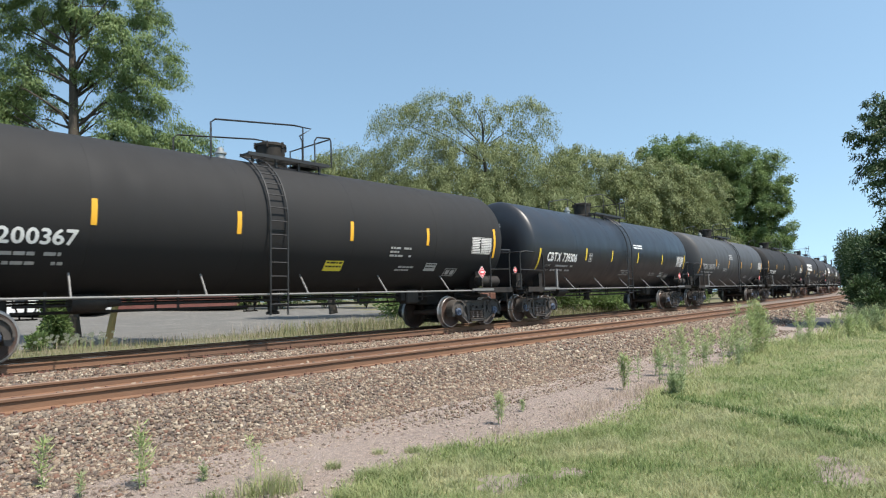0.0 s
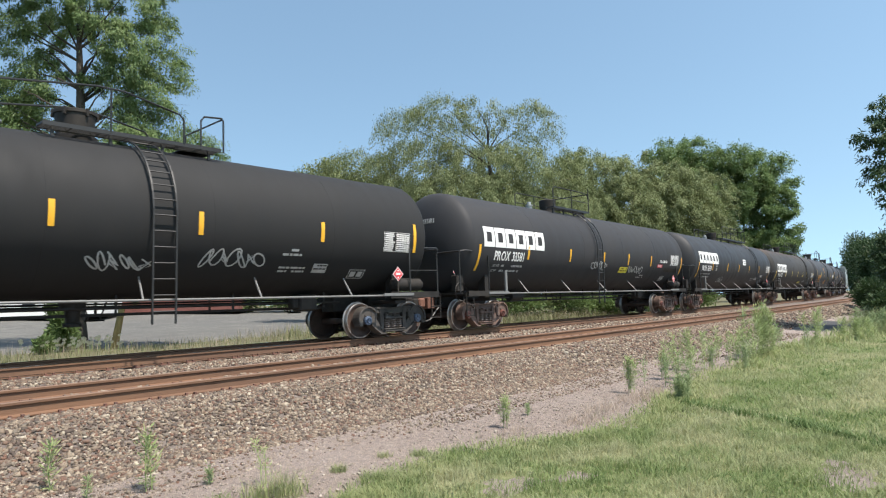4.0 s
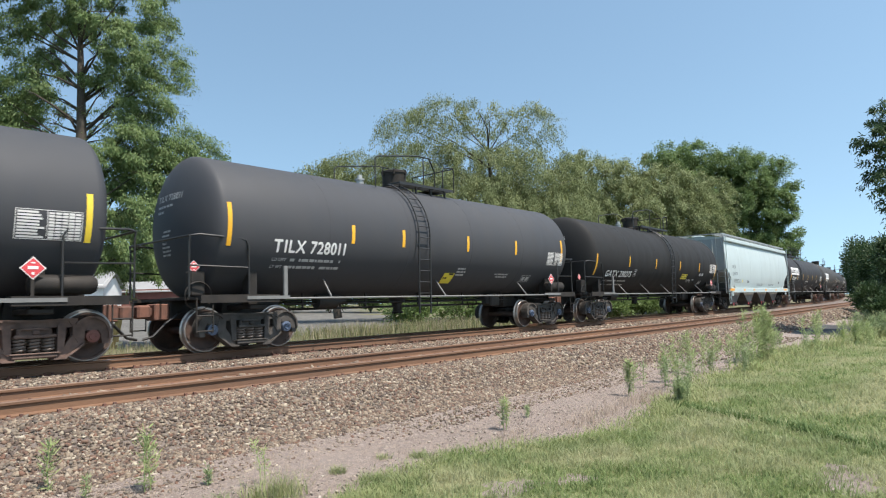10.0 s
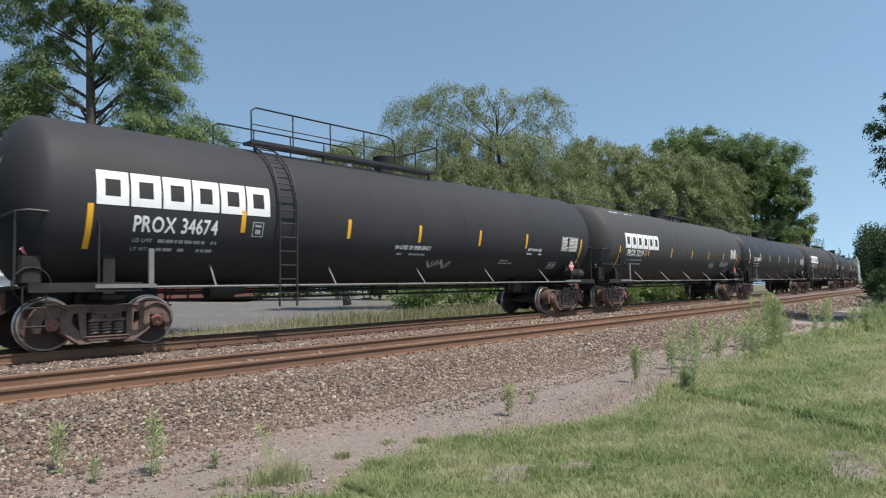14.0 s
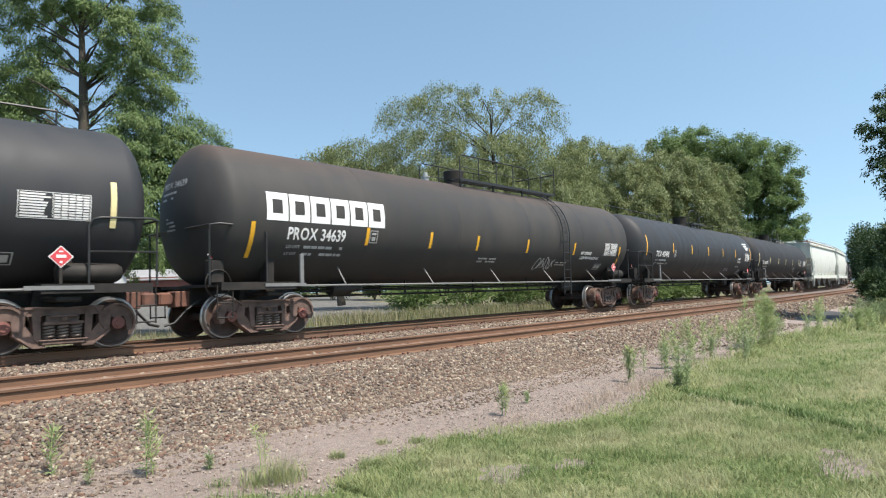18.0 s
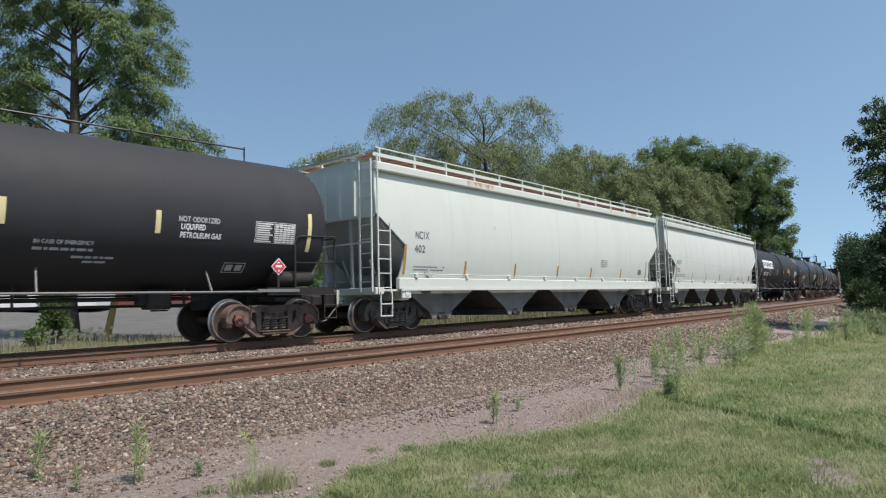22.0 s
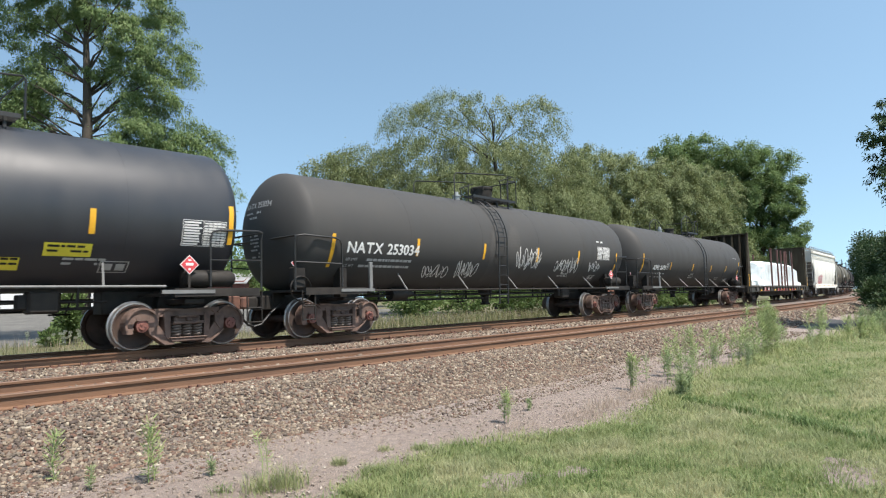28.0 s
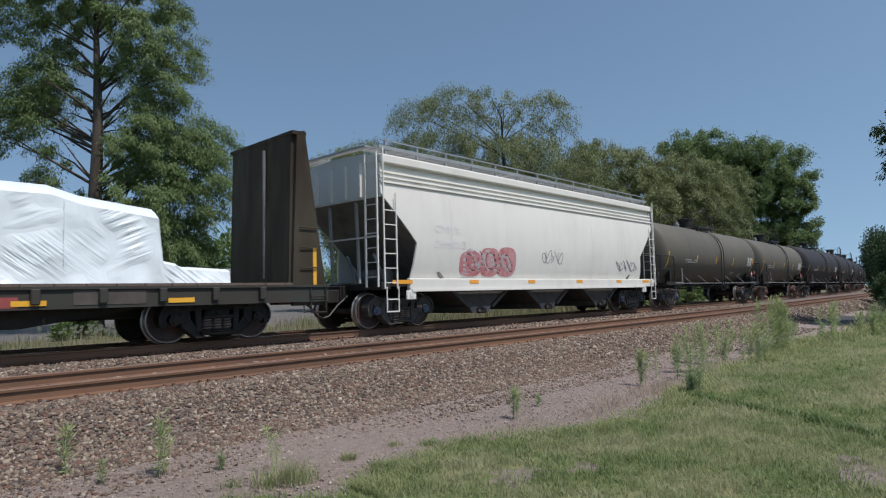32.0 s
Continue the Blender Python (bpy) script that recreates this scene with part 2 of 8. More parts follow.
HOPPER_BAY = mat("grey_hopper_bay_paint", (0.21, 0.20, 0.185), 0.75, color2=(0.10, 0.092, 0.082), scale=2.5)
# bay slopes and undersides: caked dirt, with their shade put into the black
BAY_DIRT_SHADE = mat("black_dirt_and_shade", (0.045, 0.041, 0.038), 0.95, color2=(0.085, 0.076, 0.068), scale=4)
TRUCK_DUSTY = mat("dark_dusty_truck_steel", (0.12, 0.10, 0.085), 0.9, color2=(0.045, 0.04, 0.036), scale=6, bump=0.25)
FRAME_BLACK = mat("dusty_black_underframe", (0.014, 0.013, 0.0125), 0.65, vary=0.3, scale=4, color2=(0.040, 0.034, 0.029), bump=0.1, spec=0.25)
RUSTY = mat("rust_brown_steel", (0.20, 0.085, 0.055), 0.85, color2=(0.09, 0.05, 0.04), scale=7, bump=0.25)
TRUCK_GREY = mat("dusty_grey_truck_steel", (0.095, 0.083, 0.073), 0.85, color2=(0.03, 0.027, 0.025), scale=6, bump=0.25)
TRUCK_BROWN = mat("dusty_brown_truck_steel", (0.20, 0.128, 0.10), 0.88, color2=(0.066, 0.044, 0.037), scale=6, bump=0.25)
WHEEL_RUST = mat("rusty_wheel_plate", (0.10, 0.056, 0.04), 0.75, color2=(0.04, 0.03, 0.026), scale=5)
WHEEL_RIM = mat("worn_steel_rim", (0.42, 0.40, 0.38), 0.38, 0.8, color2=(0.25, 0.22, 0.2))
SPRING_STEEL = mat("worn_spring_steel", (0.20, 0.165, 0.14), 0.65, 0.2, color2=(0.10, 0.066, 0.052), scale=8)
CAP_BLUE = mat("blue_bearing_cap_paint", (0.10, 0.13, 0.19), 0.55)
CAP_RUST = mat("rusty_bearing_cap", (0.22, 0.085, 0.065), 0.7)
WHITE = mat("white_stencil_paint", (0.80, 0.80, 0.78), 0.6, vary=0.12)
WORN_STENCIL = mat("worn_grey_stencil_paint", (0.60, 0.59, 0.57), 0.7, color2=(0.74, 0.73, 0.71), scale=7)
WHITE_FADED = mat("faded_white_stencil_paint", (0.46, 0.46, 0.45), 0.7, vary=0.3, scale=9)
DUST_WASH = mat("grey_dust_wash", (0.066, 0.062, 0.058), 0.8, color2=(0.048, 0.046, 0.044), scale=3)
SCUFF = mat("brown_grey_scuff", (0.38, 0.35, 0.30), 0.7, color2=(0.6, 0.6, 0.56), scale=2)
GREY_STENCIL = mat("grey_stencil_paint", (0.16, 0.18, 0.19), 0.6)
ORANGE = mat("orange_yellow_stencil_paint", (0.82, 0.36, 0.03), 0.6, vary=0.15)
YELLOW = mat("yellow_reflector_film", (0.80, 0.42, 0.03), 0.4, vary=0.15)
LEMON = mat("lemon_yellow_reflector_film", (0.75, 0.55, 0.05), 0.4, vary=0.15)
CREAM = mat("cream_reflector_film", (0.78, 0.66, 0.34), 0.4, vary=0.15)
LABEL_YELLOW = mat("yellow_label_film", (0.78, 0.66, 0.06), 0.5, vary=0.15)
RED_GATE = mat("dusty_red_gate_paint", (0.40, 0.045, 0.06), 0.7, color2=(0.22, 0.035, 0.04), scale=5)
RED = mat("red_placard_print", (0.62, 0.06, 0.07), 0.5, vary=0.15)
GOLD = mat("faded_gold_reflector_film", (0.42, 0.22, 0.06), 0.5, vary=0.25)
GALV = mat("galvanised_steel", (0.40, 0.41, 0.40), 0.5, 0.5, vary=0.3)
PIPE_GREY = mat("grey_painted_pipe", (0.19, 0.19, 0.185), 0.55, vary=0.3)
PIPE_BLACK = mat("black_painted_pipe", (0.022, 0.022, 0.022), 0.5, vary=0.3)
RAIL_SIDE = mat("rusty_rail_steel", (0.19, 0.10, 0.055), 0.85, color2=(0.12, 0.066, 0.042), scale=5, bump=0.2, stretch=(0.2, 1, 1))
RAIL_TOP = mat("polished_rail_head", (0.34, 0.29, 0.26), 0.16, 1.0, vary=0.3)
RAIL_DULL = mat("rust_filmed_rail_head", (0.20, 0.115, 0.075), 0.7, 0.0, color2=(0.13, 0.08, 0.055), scale=5, stretch=(0.2, 1, 1))
TIE_WOOD = mat("creosoted_tie_wood", (0.10, 0.075, 0.058), 0.9, color2=(0.16, 0.12, 0.095), scale=9, bump=0.5, stretch=(4, 0.4, 4))


# ---- mesh helpers ----
class Build:
    """Collects vertices and faces of one mesh."""

    def __init__(self):
        self.v, self.f, self.m = [], [], []

    def add(self, verts, faces, mi=0, mtx=None):
        o = len(self.v)
        if mtx is not None:
            verts = [mtx @ Vector(p) for p in verts]
        self.v.extend(tuple(p) for p in verts)
        self.f.extend(tuple(i + o for i in f) for f in faces)
        self.m.extend([mi] * len(faces))
        return self

    def box(self, x0, x1, y0, y1, z0, z1, mi=0, mtx=None, c=0.0):
        if c <= 0:
            vs = [(x, y, z) for x in (x0, x1) for y in (y0, y1) for z in (z0, z1)]
            fs = [(0, 1, 3, 2), (4, 6, 7, 5), (0, 4, 5, 1), (2, 3, 7, 6), (0, 2, 6, 4), (1, 5, 7, 3)]
            return self.add(vs, fs, mi, mtx)
        bm = bmesh.new()
        bmesh.ops.create_cube(bm, size=1, matrix=Matrix.Translation(((x0 + x1) / 2, (y0 + y1) / 2, (z0 + z1) / 2)) @ Matrix.Diagonal((x1 - x0, y1 - y0, z1 - z0, 1)))
        bmesh.ops.bevel(bm, geom=bm.edges[:], offset=c, segments=1, affect="EDGES")
        bm.verts.index_update()
        self.add([v.co.copy() for v in bm.verts], [[v.index for v in f.verts] for f in bm.faces], mi, mtx)
        bm.free()
        return self

    def cyl(self, p0, p1, r0, r1=None, n=12, mi=0, caps=True):
        p0, p1 = Vector(p0), Vector(p1)
        r1 = r0 if r1 is None else r1
        d = (p1 - p0).normalized()
        a = d.orthogonal().normalized()
        b = d.cross(a)
        vs, fs = [], []
        for p, r in ((p0, r0), (p1, r1)):
            vs += [p + (a * math.cos(2 * math.pi * i / n) + b * math.sin(2 * math.pi * i / n)) * r for i in range(n)]
        fs = [(i, (i + 1) % n, n + (i + 1) % n, n + i) for i in range(n)]
        if caps:
            fs += [tuple(range(n - 1, -1, -1)), tuple(range(n, 2 * n))]
        return self.add(vs, fs, mi)

    def tube(self, pts, r, n=6, mi=0):
        pts = [Vector(p) for p in pts]
        a = None
        rings = []
        for i, p in enumerate(pts):
            d = (pts[min(i + 1, len(pts) - 1)] - pts[max(i - 1, 0)]).normalized()
            a = d.orthogonal().normalized() if a is None else (a - d * a.dot(d)).normalized()
            b = d.cross(a)
            rr = r[i] if isinstance(r, (list, tuple)) else r
            rings.append([p + (a * math.cos(2 * math.pi * k / n) + b * math.sin(2 * math.pi * k / n)) * rr for k in range(n)])
        vs = [v for ring in rings for v in ring]
        fs = [(i * n + k, i * n + (k + 1) % n, (i + 1) * n + (k + 1) % n, (i + 1) * n + k) for i in range(len(pts) - 1) for k in range(n)]
        fs += [tuple(range(n - 1, -1, -1)), tuple((len(pts) - 1) * n + k for k in range(n))]
        return self.add(vs, fs, mi)

    def lathe(self, profile, axis="x", n=40, mi=0, mtx=None, mis=None):
        """profile: (along, radius) pairs; axis x or y or z."""
        vs, fs, ms = [], [], []
        for a, r in profile:
            for k in range(n):
                c, s = r * math.cos(2 * math.pi * k / n), r * math.sin(2 * math.pi * k / n)
                vs.append({"x": (a, c, s), "y": (s, a, c), "z": (c, s, a)}[axis])
        for i in range(len(profile) - 1):
            for k in range(n):
                fs.append((i * n + k, i * n + (k + 1) % n, (i + 1) * n + (k + 1) % n, (i + 1) * n + k))
                ms.append(mis[i] if mis else mi)
        o = len(self.f)
        self.add(vs, fs, mi, mtx)
        self.m[o:] = ms
        return self

    def prism(self, poly, y0, y1, mi=0, mtx=None):
        """A polygon of (x, z) pushed from y0 to y1."""
        n = len(poly)
        vs = [(x, y0, z) for x, z in poly] + [(x, y1, z) for x, z in poly]
        fs = [tuple(range(n)), tuple(range(2 * n - 1, n - 1, -1))] + [(i, n + i, n + (i + 1) % n, (i + 1) % n) for i in range(n)]
        return self.add(vs, fs, mi, mtx)

    def mesh(self, name, mats, smooth=None):
        me = bpy.data.meshes.new(name)
        me.from_pydata(self.v, [], self.f)
        for m in mats if isinstance(mats, (list, tuple)) else [mats]:
            me.materials.append(m)
        if len(me.materials) > 1:
            me.polygons.foreach_set("material_index", self.m)
        if smooth is not None:
            me.polygons.foreach_set("use_smooth", [True] * len(me.polygons))
            me.set_sharp_from_angle(angle=radians(smooth))
        me.update()
        return me


def part(name, b, mats, parent=None, label="", smooth=None, m=None):
    me = b if isinstance(b, bpy.types.Mesh) else b.mesh(name, mats, smooth)
    ob = new(name, me)
    if parent is not None:
        ob.parent = parent
    if m is not None:
        ob.matrix_basis = m
    if label:
        ob["label"] = label
    return ob


# ---- lettering from the built-in font ----
GLYPHS = {}


def make_glyphs(chars):
    obs = []
    for ch in chars:
        cu = bpy.data.curves.new("glyph", "FONT")
        cu.body, cu.resolution_u = ch, 3
        obs.append((ch, new("glyph", cu)))
    dg = bpy.context.evaluated_depsgraph_get()
    for ch, ob in obs:
        me = bpy.data.meshes.new_from_object(ob.evaluated_get(dg))
        vs = [tuple(v.co) for v in me.vertices]
        xs = [v[0] for v in vs]
        x0, x1 = (min(xs), max(xs)) if xs else (0, 0.3)
        pad = max(0.0, 0.34 - (x1 - x0)) / 2
        GLYPHS[ch] = ([(v[0] - x0 + pad, v[1]) for v in vs], [tuple(p.vertices) for p in me.polygons], x1 - x0 + 2 * pad)
        bpy.data.meshes.remove(me)
    for ch, ob in obs:
        cu = ob.data
        bpy.data.objects.remove(ob)
        bpy.data.curves.remove(cu)


make_glyphs("ABCDEFGHIJKLMNOPQRSTUVWXYZ0123456789!-")


def flat_text(text, height, width=None, bold=0.0):
    """Vertices (u, v) and faces of a line of text of that cap height, squeezed to width."""
    vs, fs, x = [], [], 0.0
    k = height / 0.7
    for ch in text:
        if ch == " ":
            x += 0.33
            continue
        g, polys, w = GLYPHS[ch]
        for du, dv in ((0, 0),) if not bold else ((-bold, 0), (bold, 0), (0, bold), (0, -bold)):
            o = len(vs)
            vs += [((x + u) * k + du, v * k + dv) for u, v in g]
            fs += [tuple(i + o for i in p) for p in polys]
        x += w + 0.10
    total = max(v[0] for v in vs)
    if width:
        vs = [(u * width / total, v) for u, v in vs]
    return vs, fs


def cut_rows(vs, fs, step):
    """Cuts flat faces into bands no taller than step, so that they can be bent round a tank."""
    bm = bmesh.new()
    bv = [bm.verts.new((u, v, 0)) for u, v in vs]
    for f in fs:
        if len(set(f)) > 2:
            try:
                bm.faces.new([bv[i] for i in f])
            except ValueError:
                pass
    lo, hi = min(v for _, v in vs), max(v for _, v in vs)
    y = lo + step
    while y < hi - 0.01:
        bmesh.ops.bisect_plane(bm, geom=bm.verts[:] + bm.edges[:] + bm.faces[:], plane_co=(0, y, 0), plane_no=(0, 1, 0))
        y += step
    bm.verts.index_update()
    out = [(v.co.x, v.co.y) for v in bm.verts], [[v.index for v in f.verts] for f in bm.faces]
    bm.free()
    return out


def rects(items):
    """Plain rectangles (u, v, width, height)."""
    vs, fs = [], []
    for u, v, w, h in items:
        o = len(vs)
        vs += [(u, v), (u + w, v), (u + w, v + h), (u, v + h)]
        fs.append((o, o + 1, o + 2, o + 3))
    return vs, fs


def bars(n, w, h, gap, rnd, dense=0.8):
    """Rows of small bars for print too small to read."""
    out = []
    for i in range(n):
        u = 0.0
        while u < w - 0.04:
            l = min(rnd.uniform(0.05, 0.2), w - u)
            if rnd.random() < dense:
                out.append((u, -i * (h + gap), l, h))
            u += l + 0.025
    return rects(out)


def bend(vs, x, z, zc, R, lift=0.006):
    """Lays (u, v) on the near side of a tank along x: u from x, v up the shell from height z."""
    a0 = math.asin(max(-1, min(1, (z - zc) / R)))
    out = []
    for u, v in vs:
        a = a0 + v / R
        out.append((x + u, -(R + lift) * math.cos(a), zc + (R + lift) * math.sin(a)))
    return out


def stroke(pts, w):
    """A flat painted stroke along (u, v) points."""
    vs, fs = [], []
    for i, p in enumerate(pts):
        a, b = pts[max(i - 1, 0)], pts[min(i + 1, len(pts) - 1)]
        d = Vector((b[0] - a[0], b[1] - a[1]))
        d = d.normalized() if d.length > 1e-6 else Vector((1, 0))
        vs += [(p[0] - d.y * w, p[1] + d.x * w), (p[0] + d.y * w, p[1] - d.x * w)]
    fs = [(2 * i, 2 * i + 1, 2 * i + 3, 2 * i + 2) for i in range(len(pts) - 1)]
    return vs, fs


def scrawl(rnd, w, h, n=5, line=0.018):
    """Loose overlapping loops and jags of sprayed paint, no letters."""
    vs, fs = [], []
    n = n + 2
    for i in range(n):
        cx, ph = w * (i + 0.5) / n, rnd.uniform(0, 6)
        r1, r2 = w / n * rnd.uniform(0.5, 0.8), h * rnd.uniform(0.3, 0.5)
        if i % 3 == 2:
            pts = [(cx + r1 * (k % 2 - 0.5) * 1.4 + 0.04 * k * r1, h * (0.08 + 0.84 * ((k * 0.37 + ph) % 1))) for k in range(5)]
        else:
            pts = [(cx + r1 * math.sin(ph + k * 0.5), h * (0.5 + 0.08 * (i % 2)) + r2 * math.cos(ph * 1.7 + k * (0.5 + 0.13 * (i % 3)))) for k in range(14)]
        a, f = stroke(pts, line)
        o = len(vs)
        vs += a
        fs += [tuple(j + o for j in q) for q in f]
    u0, u1 = min(v[0] for v in vs), max(v[0] for v in vs)
    vs = [((u - u0) * w / (u1 - u0), v) for u, v in vs]
    return vs, fs

# ---- the line of the two tracks ----
TRACK_Y, SPACING, RAIL_Z, NEAR_DROP, SPEED = 13.42, 4.152, 0.80, 0.12, 13.854
K0, K1, BEND_S, BEND_K = 0.00196, -1.0e-5, 140.0, 0.0007


def heading(s):
    s = max(-40.0, min(480.0, s))
    if s < 0:
        return K0 * s
    # the curve is a little slack between 41 and 95 m
    slack = -0.034 * math.cos(math.pi / 2 * (s - 68) / 27) ** 2 if abs(s - 68) < 27 else 0.0
    if s < BEND_S:
        return K0 * s + K1 * s * s / 2 + slack
    return K0 * BEND_S + K1 * BEND_S ** 2 / 2 + BEND_K * (s - BEND_S)


LINE_STEP, LINE_START = 0.5, -480.0
LINE = [(0.0, 0.0)]
for _i in range(int(960 / LINE_STEP)):
    _a = heading(LINE_START + (_i + 0.5) * LINE_STEP)
    LINE.append((LINE[-1][0] + math.cos(_a) * LINE_STEP, LINE[-1][1] + math.sin(_a) * LINE_STEP))
_o = LINE[int(-LINE_START / LINE_STEP)]
LINE = [(x - _o[0], y - _o[1] + TRACK_Y) for x, y in LINE]


def along(s, lat=0.0, z=0.0):
    """A point at s metres along the far track, lat metres towards the near side, z over its rail heads."""
    k = (s - LINE_START) / LINE_STEP
    i = max(0, min(len(LINE) - 2, int(k)))
    w = k - i
    a = heading(s)
    x = LINE[i][0] * (1 - w) + LINE[i + 1][0] * w
    y = LINE[i][1] * (1 - w) + LINE[i + 1][1] * w
    return Vector((x + math.sin(a) * lat, y - math.cos(a) * lat, RAIL_Z + z))


def ground_z(lat):
    """Height of the ground at lat metres on the near side of the far track's centre."""
    prof = ((-400, 2.4), (-90, 2.6), (-55, 1.9), (-40, 1.1), (-12, 0.42), (-5, 0.36), (-3.6, 0.36), (-2.0, 0.60), (2.0, 0.58), (2.3, 0.50), (5.55, 0.49), (5.75, 0.45), (6.4, 0.12), (7.2, 0.04), (8.5, 0.0), (40, 0.0), (400, 0.0))
    for (a, za), (b, zb) in zip(prof, prof[1:]):
        if lat <= b:
            w = (lat - a) / (b - a)
            return za + (zb - za) * max(0, min(1, w))
    return 0.0


def lawn_edge(x):
    """How far from the camera line the mown grass reaches, by x."""
    pts = ((-50, 6.0), (2.0, 5.2), (2.8, 4.7), (3.2, 4.3), (3.6, 4.45), (4.1, 4.72), (5.0, 4.72), (5.9, 4.55), (6.6, 4.15), (7.4, 3.85), (8.4, 4.1), (11.0, 4.6), (18.0, 5.4), (26.0, 5.0), (60, 7.0), (400, 40))
    for (a, ya), (b, yb) in zip(pts, pts[1:]):
        if x <= b:
            return ya + (yb - ya) * max(0, (x - a)) / (b - a)
    return pts[-1][1]


def ground_point(s, lat):
    p = along(s, max(-300, min(400, lat))) + Vector((0, max(0, -300 - lat) + min(0, 400 - lat), 0))
    p.z = ground_z(lat)
    n = noise.noise(Vector((p.x * 0.35, p.y * 0.35, 0)))
    if lat > 6.6:
        p.z += 0.035 * n * min(1, (lat - 6.6) / 1.5)
    elif lat < -3.6:
        p.z += 0.08 * n
    return p


GRAVEL = ground_mat("pinkish_grey_gravel_path", ((0.12, 0.094, 0.085), (0.225, 0.182, 0.16), (0.305, 0.25, 0.218), (0.47, 0.395, 0.335)), (0.29, 0.242, 0.218), scales=(0.8, 14.0, 90.0))
BALLAST_BED = mat("ballast_bed", (0.19, 0.155, 0.132), 0.95, color2=(0.12, 0.095, 0.083), scale=16, bump=1.0, bump_scale=70)
LAWN_SOIL = ground_mat("mown_lawn", ((0.06, 0.085, 0.03), (0.12, 0.15, 0.058), (0.19, 0.20, 0.09), (0.32, 0.29, 0.17)), (0.26, 0.235, 0.13), scales=(0.8, 5.0, 45.0))
VERGE = mat("rough_grass_verge", (0.09, 0.10, 0.042), 0.95, color2=(0.15, 0.125, 0.072), scale=2, bump=0.8, bump_scale=60)
LOT = ground_mat("worn_grey_asphalt_lot", ((0.05, 0.048, 0.044), (0.10, 0.097, 0.09), (0.15, 0.145, 0.132), (0.33, 0.315, 0.27)), (0.105, 0.102, 0.095), scales=(0.15, 1.6, 7.0), bump=0.3, stretch=(0.3, 2.6, 1))
# darker grey for one patch of ground beside the far gravel
DARK_PATCH = mat("dark_grey_ground_patch", (0.06, 0.06, 0.06), 0.9, vary=0.4, scale=5, bump=0.4)


def build_ground():
    ss = [-2500, -1200, -480, -200, -90, -40, -20, -10, -5] + [-2 + 0.2 * i for i in range(135)] + [25.5 + 1.2 * i for i in range(25)] + [57 + 6 * i for i in range(16)] + [170, 220, 300, 400, 480, 1200, 2500]
    lats = [-1500, -300, -200, -120, -90, -70, -55, -45, -36, -28, -22, -18, -15, -12, -10, -8.6, -7, -5.8, -5, -4.2, -3.6, -2.8, -2.0, -1, 0, 1, 2.0, 2.3, 3.2, 4.15, 5, 5.4, 5.6, 5.75, 5.95, 6.15, 6.35]
    lats += [6.5 + 0.15 * i for i in range(56)] + [15.2, 16, 17, 18.5, 20, 23, 28, 36, 50, 80, 140, 260, 400, 1500]
    n = len(lats)
    vs, fs, mi = [], [], []
    for s in ss:
        for l in lats:
            vs.append(tuple(ground_point(s, l)))
    for i in range(len(ss) - 1):
        for j in range(n - 1):
            s, l = (ss[i] + ss[i + 1]) / 2, (lats[j] + lats[j + 1]) / 2
            p = along(s, l)
            k = noise.noise(Vector((p.x * 1.3, p.y * 1.3, 3))) * 0.28 + noise.noise(Vector((p.x * 4, p.y * 4, 7))) * 0.12
            if l > 6.4:
                if p.y < lawn_edge(p.x) + k:
                    m = 2
                    for bx, by, br in ((4.6, 3.55, 0.32), (5.1, 3.2, 0.2), (6.3, 1.25, 0.38), (6.8, 1.5, 0.2), (9.4, 4.3, 0.3)):
                        if math.hypot(p.x - bx, (p.y - by) * 1.4) < br + k * 0.6:
                            m = 0
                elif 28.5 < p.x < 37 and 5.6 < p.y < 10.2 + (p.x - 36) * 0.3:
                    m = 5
                elif l < 6.5 + k * 0.6:
                    m = 1
                else:
                    m = 0
                # verge tone, darker than gravel, also stands in for shade under the trees
                if p.x > 44 and l > 6.7:
                    m = 3
            elif l > -3.3:
                m = 1
            elif l > -11.2 + k or s > 22 + 4 * k + (-l - 8) * 0.9:
                m = 3
            elif l > -58:
                m = 4
            else:
                m = 3
            fs.append((i * n + j, i * n + j + 1, (i + 1) * n + j + 1, (i + 1) * n + j))
            mi.append(m)
    b = Build()
    b.v, b.f, b.m = vs, [f[::-1] for f in fs], mi
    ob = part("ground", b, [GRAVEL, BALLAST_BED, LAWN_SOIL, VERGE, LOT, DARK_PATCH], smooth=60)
    tagged(ob, "ground of mown lawn, pinkish gravel, stone ballast and a grey lot", "ground", kind="structure")


build_ground()


def rail_mesh(lat, drop, name, label):
    """One running rail: head, web and foot swept along the line."""
    prof = [(-0.075, -0.172), (0.075, -0.172), (0.075, -0.158), (0.013, -0.14), (0.010, -0.045), (0.035, -0.036), (0.036, -0.008), (0.028, 0), (-0.028, 0), (-0.036, -0.008), (-0.035, -0.036), (-0.010, -0.045), (-0.013, -0.14), (-0.075, -0.158)]
    b = Build()
    ss = [-60 + 5 * i for i in range(11)] + [-4 + 1.0 * i for i in range(70)] + [66 + 4 * i for i in range(70)]
    n = len(prof)
    for s in ss:
        b.v += [tuple(along(s, lat + a, z - drop)) for a, z in prof]
    for i in range(len(ss) - 1):
        for k in range(n):
            b.f.append((i * n + k, (i + 1) * n + k, (i + 1) * n + (k + 1) % n, i * n + (k + 1) % n))
            b.m.append(1 if k in (6, 7, 8) else 0)
    ob = part(name, b, [RAIL_SIDE, RAIL_DULL if drop else RAIL_TOP], smooth=30)
    return tagged(ob, label, "rail", "running rails", "structure")


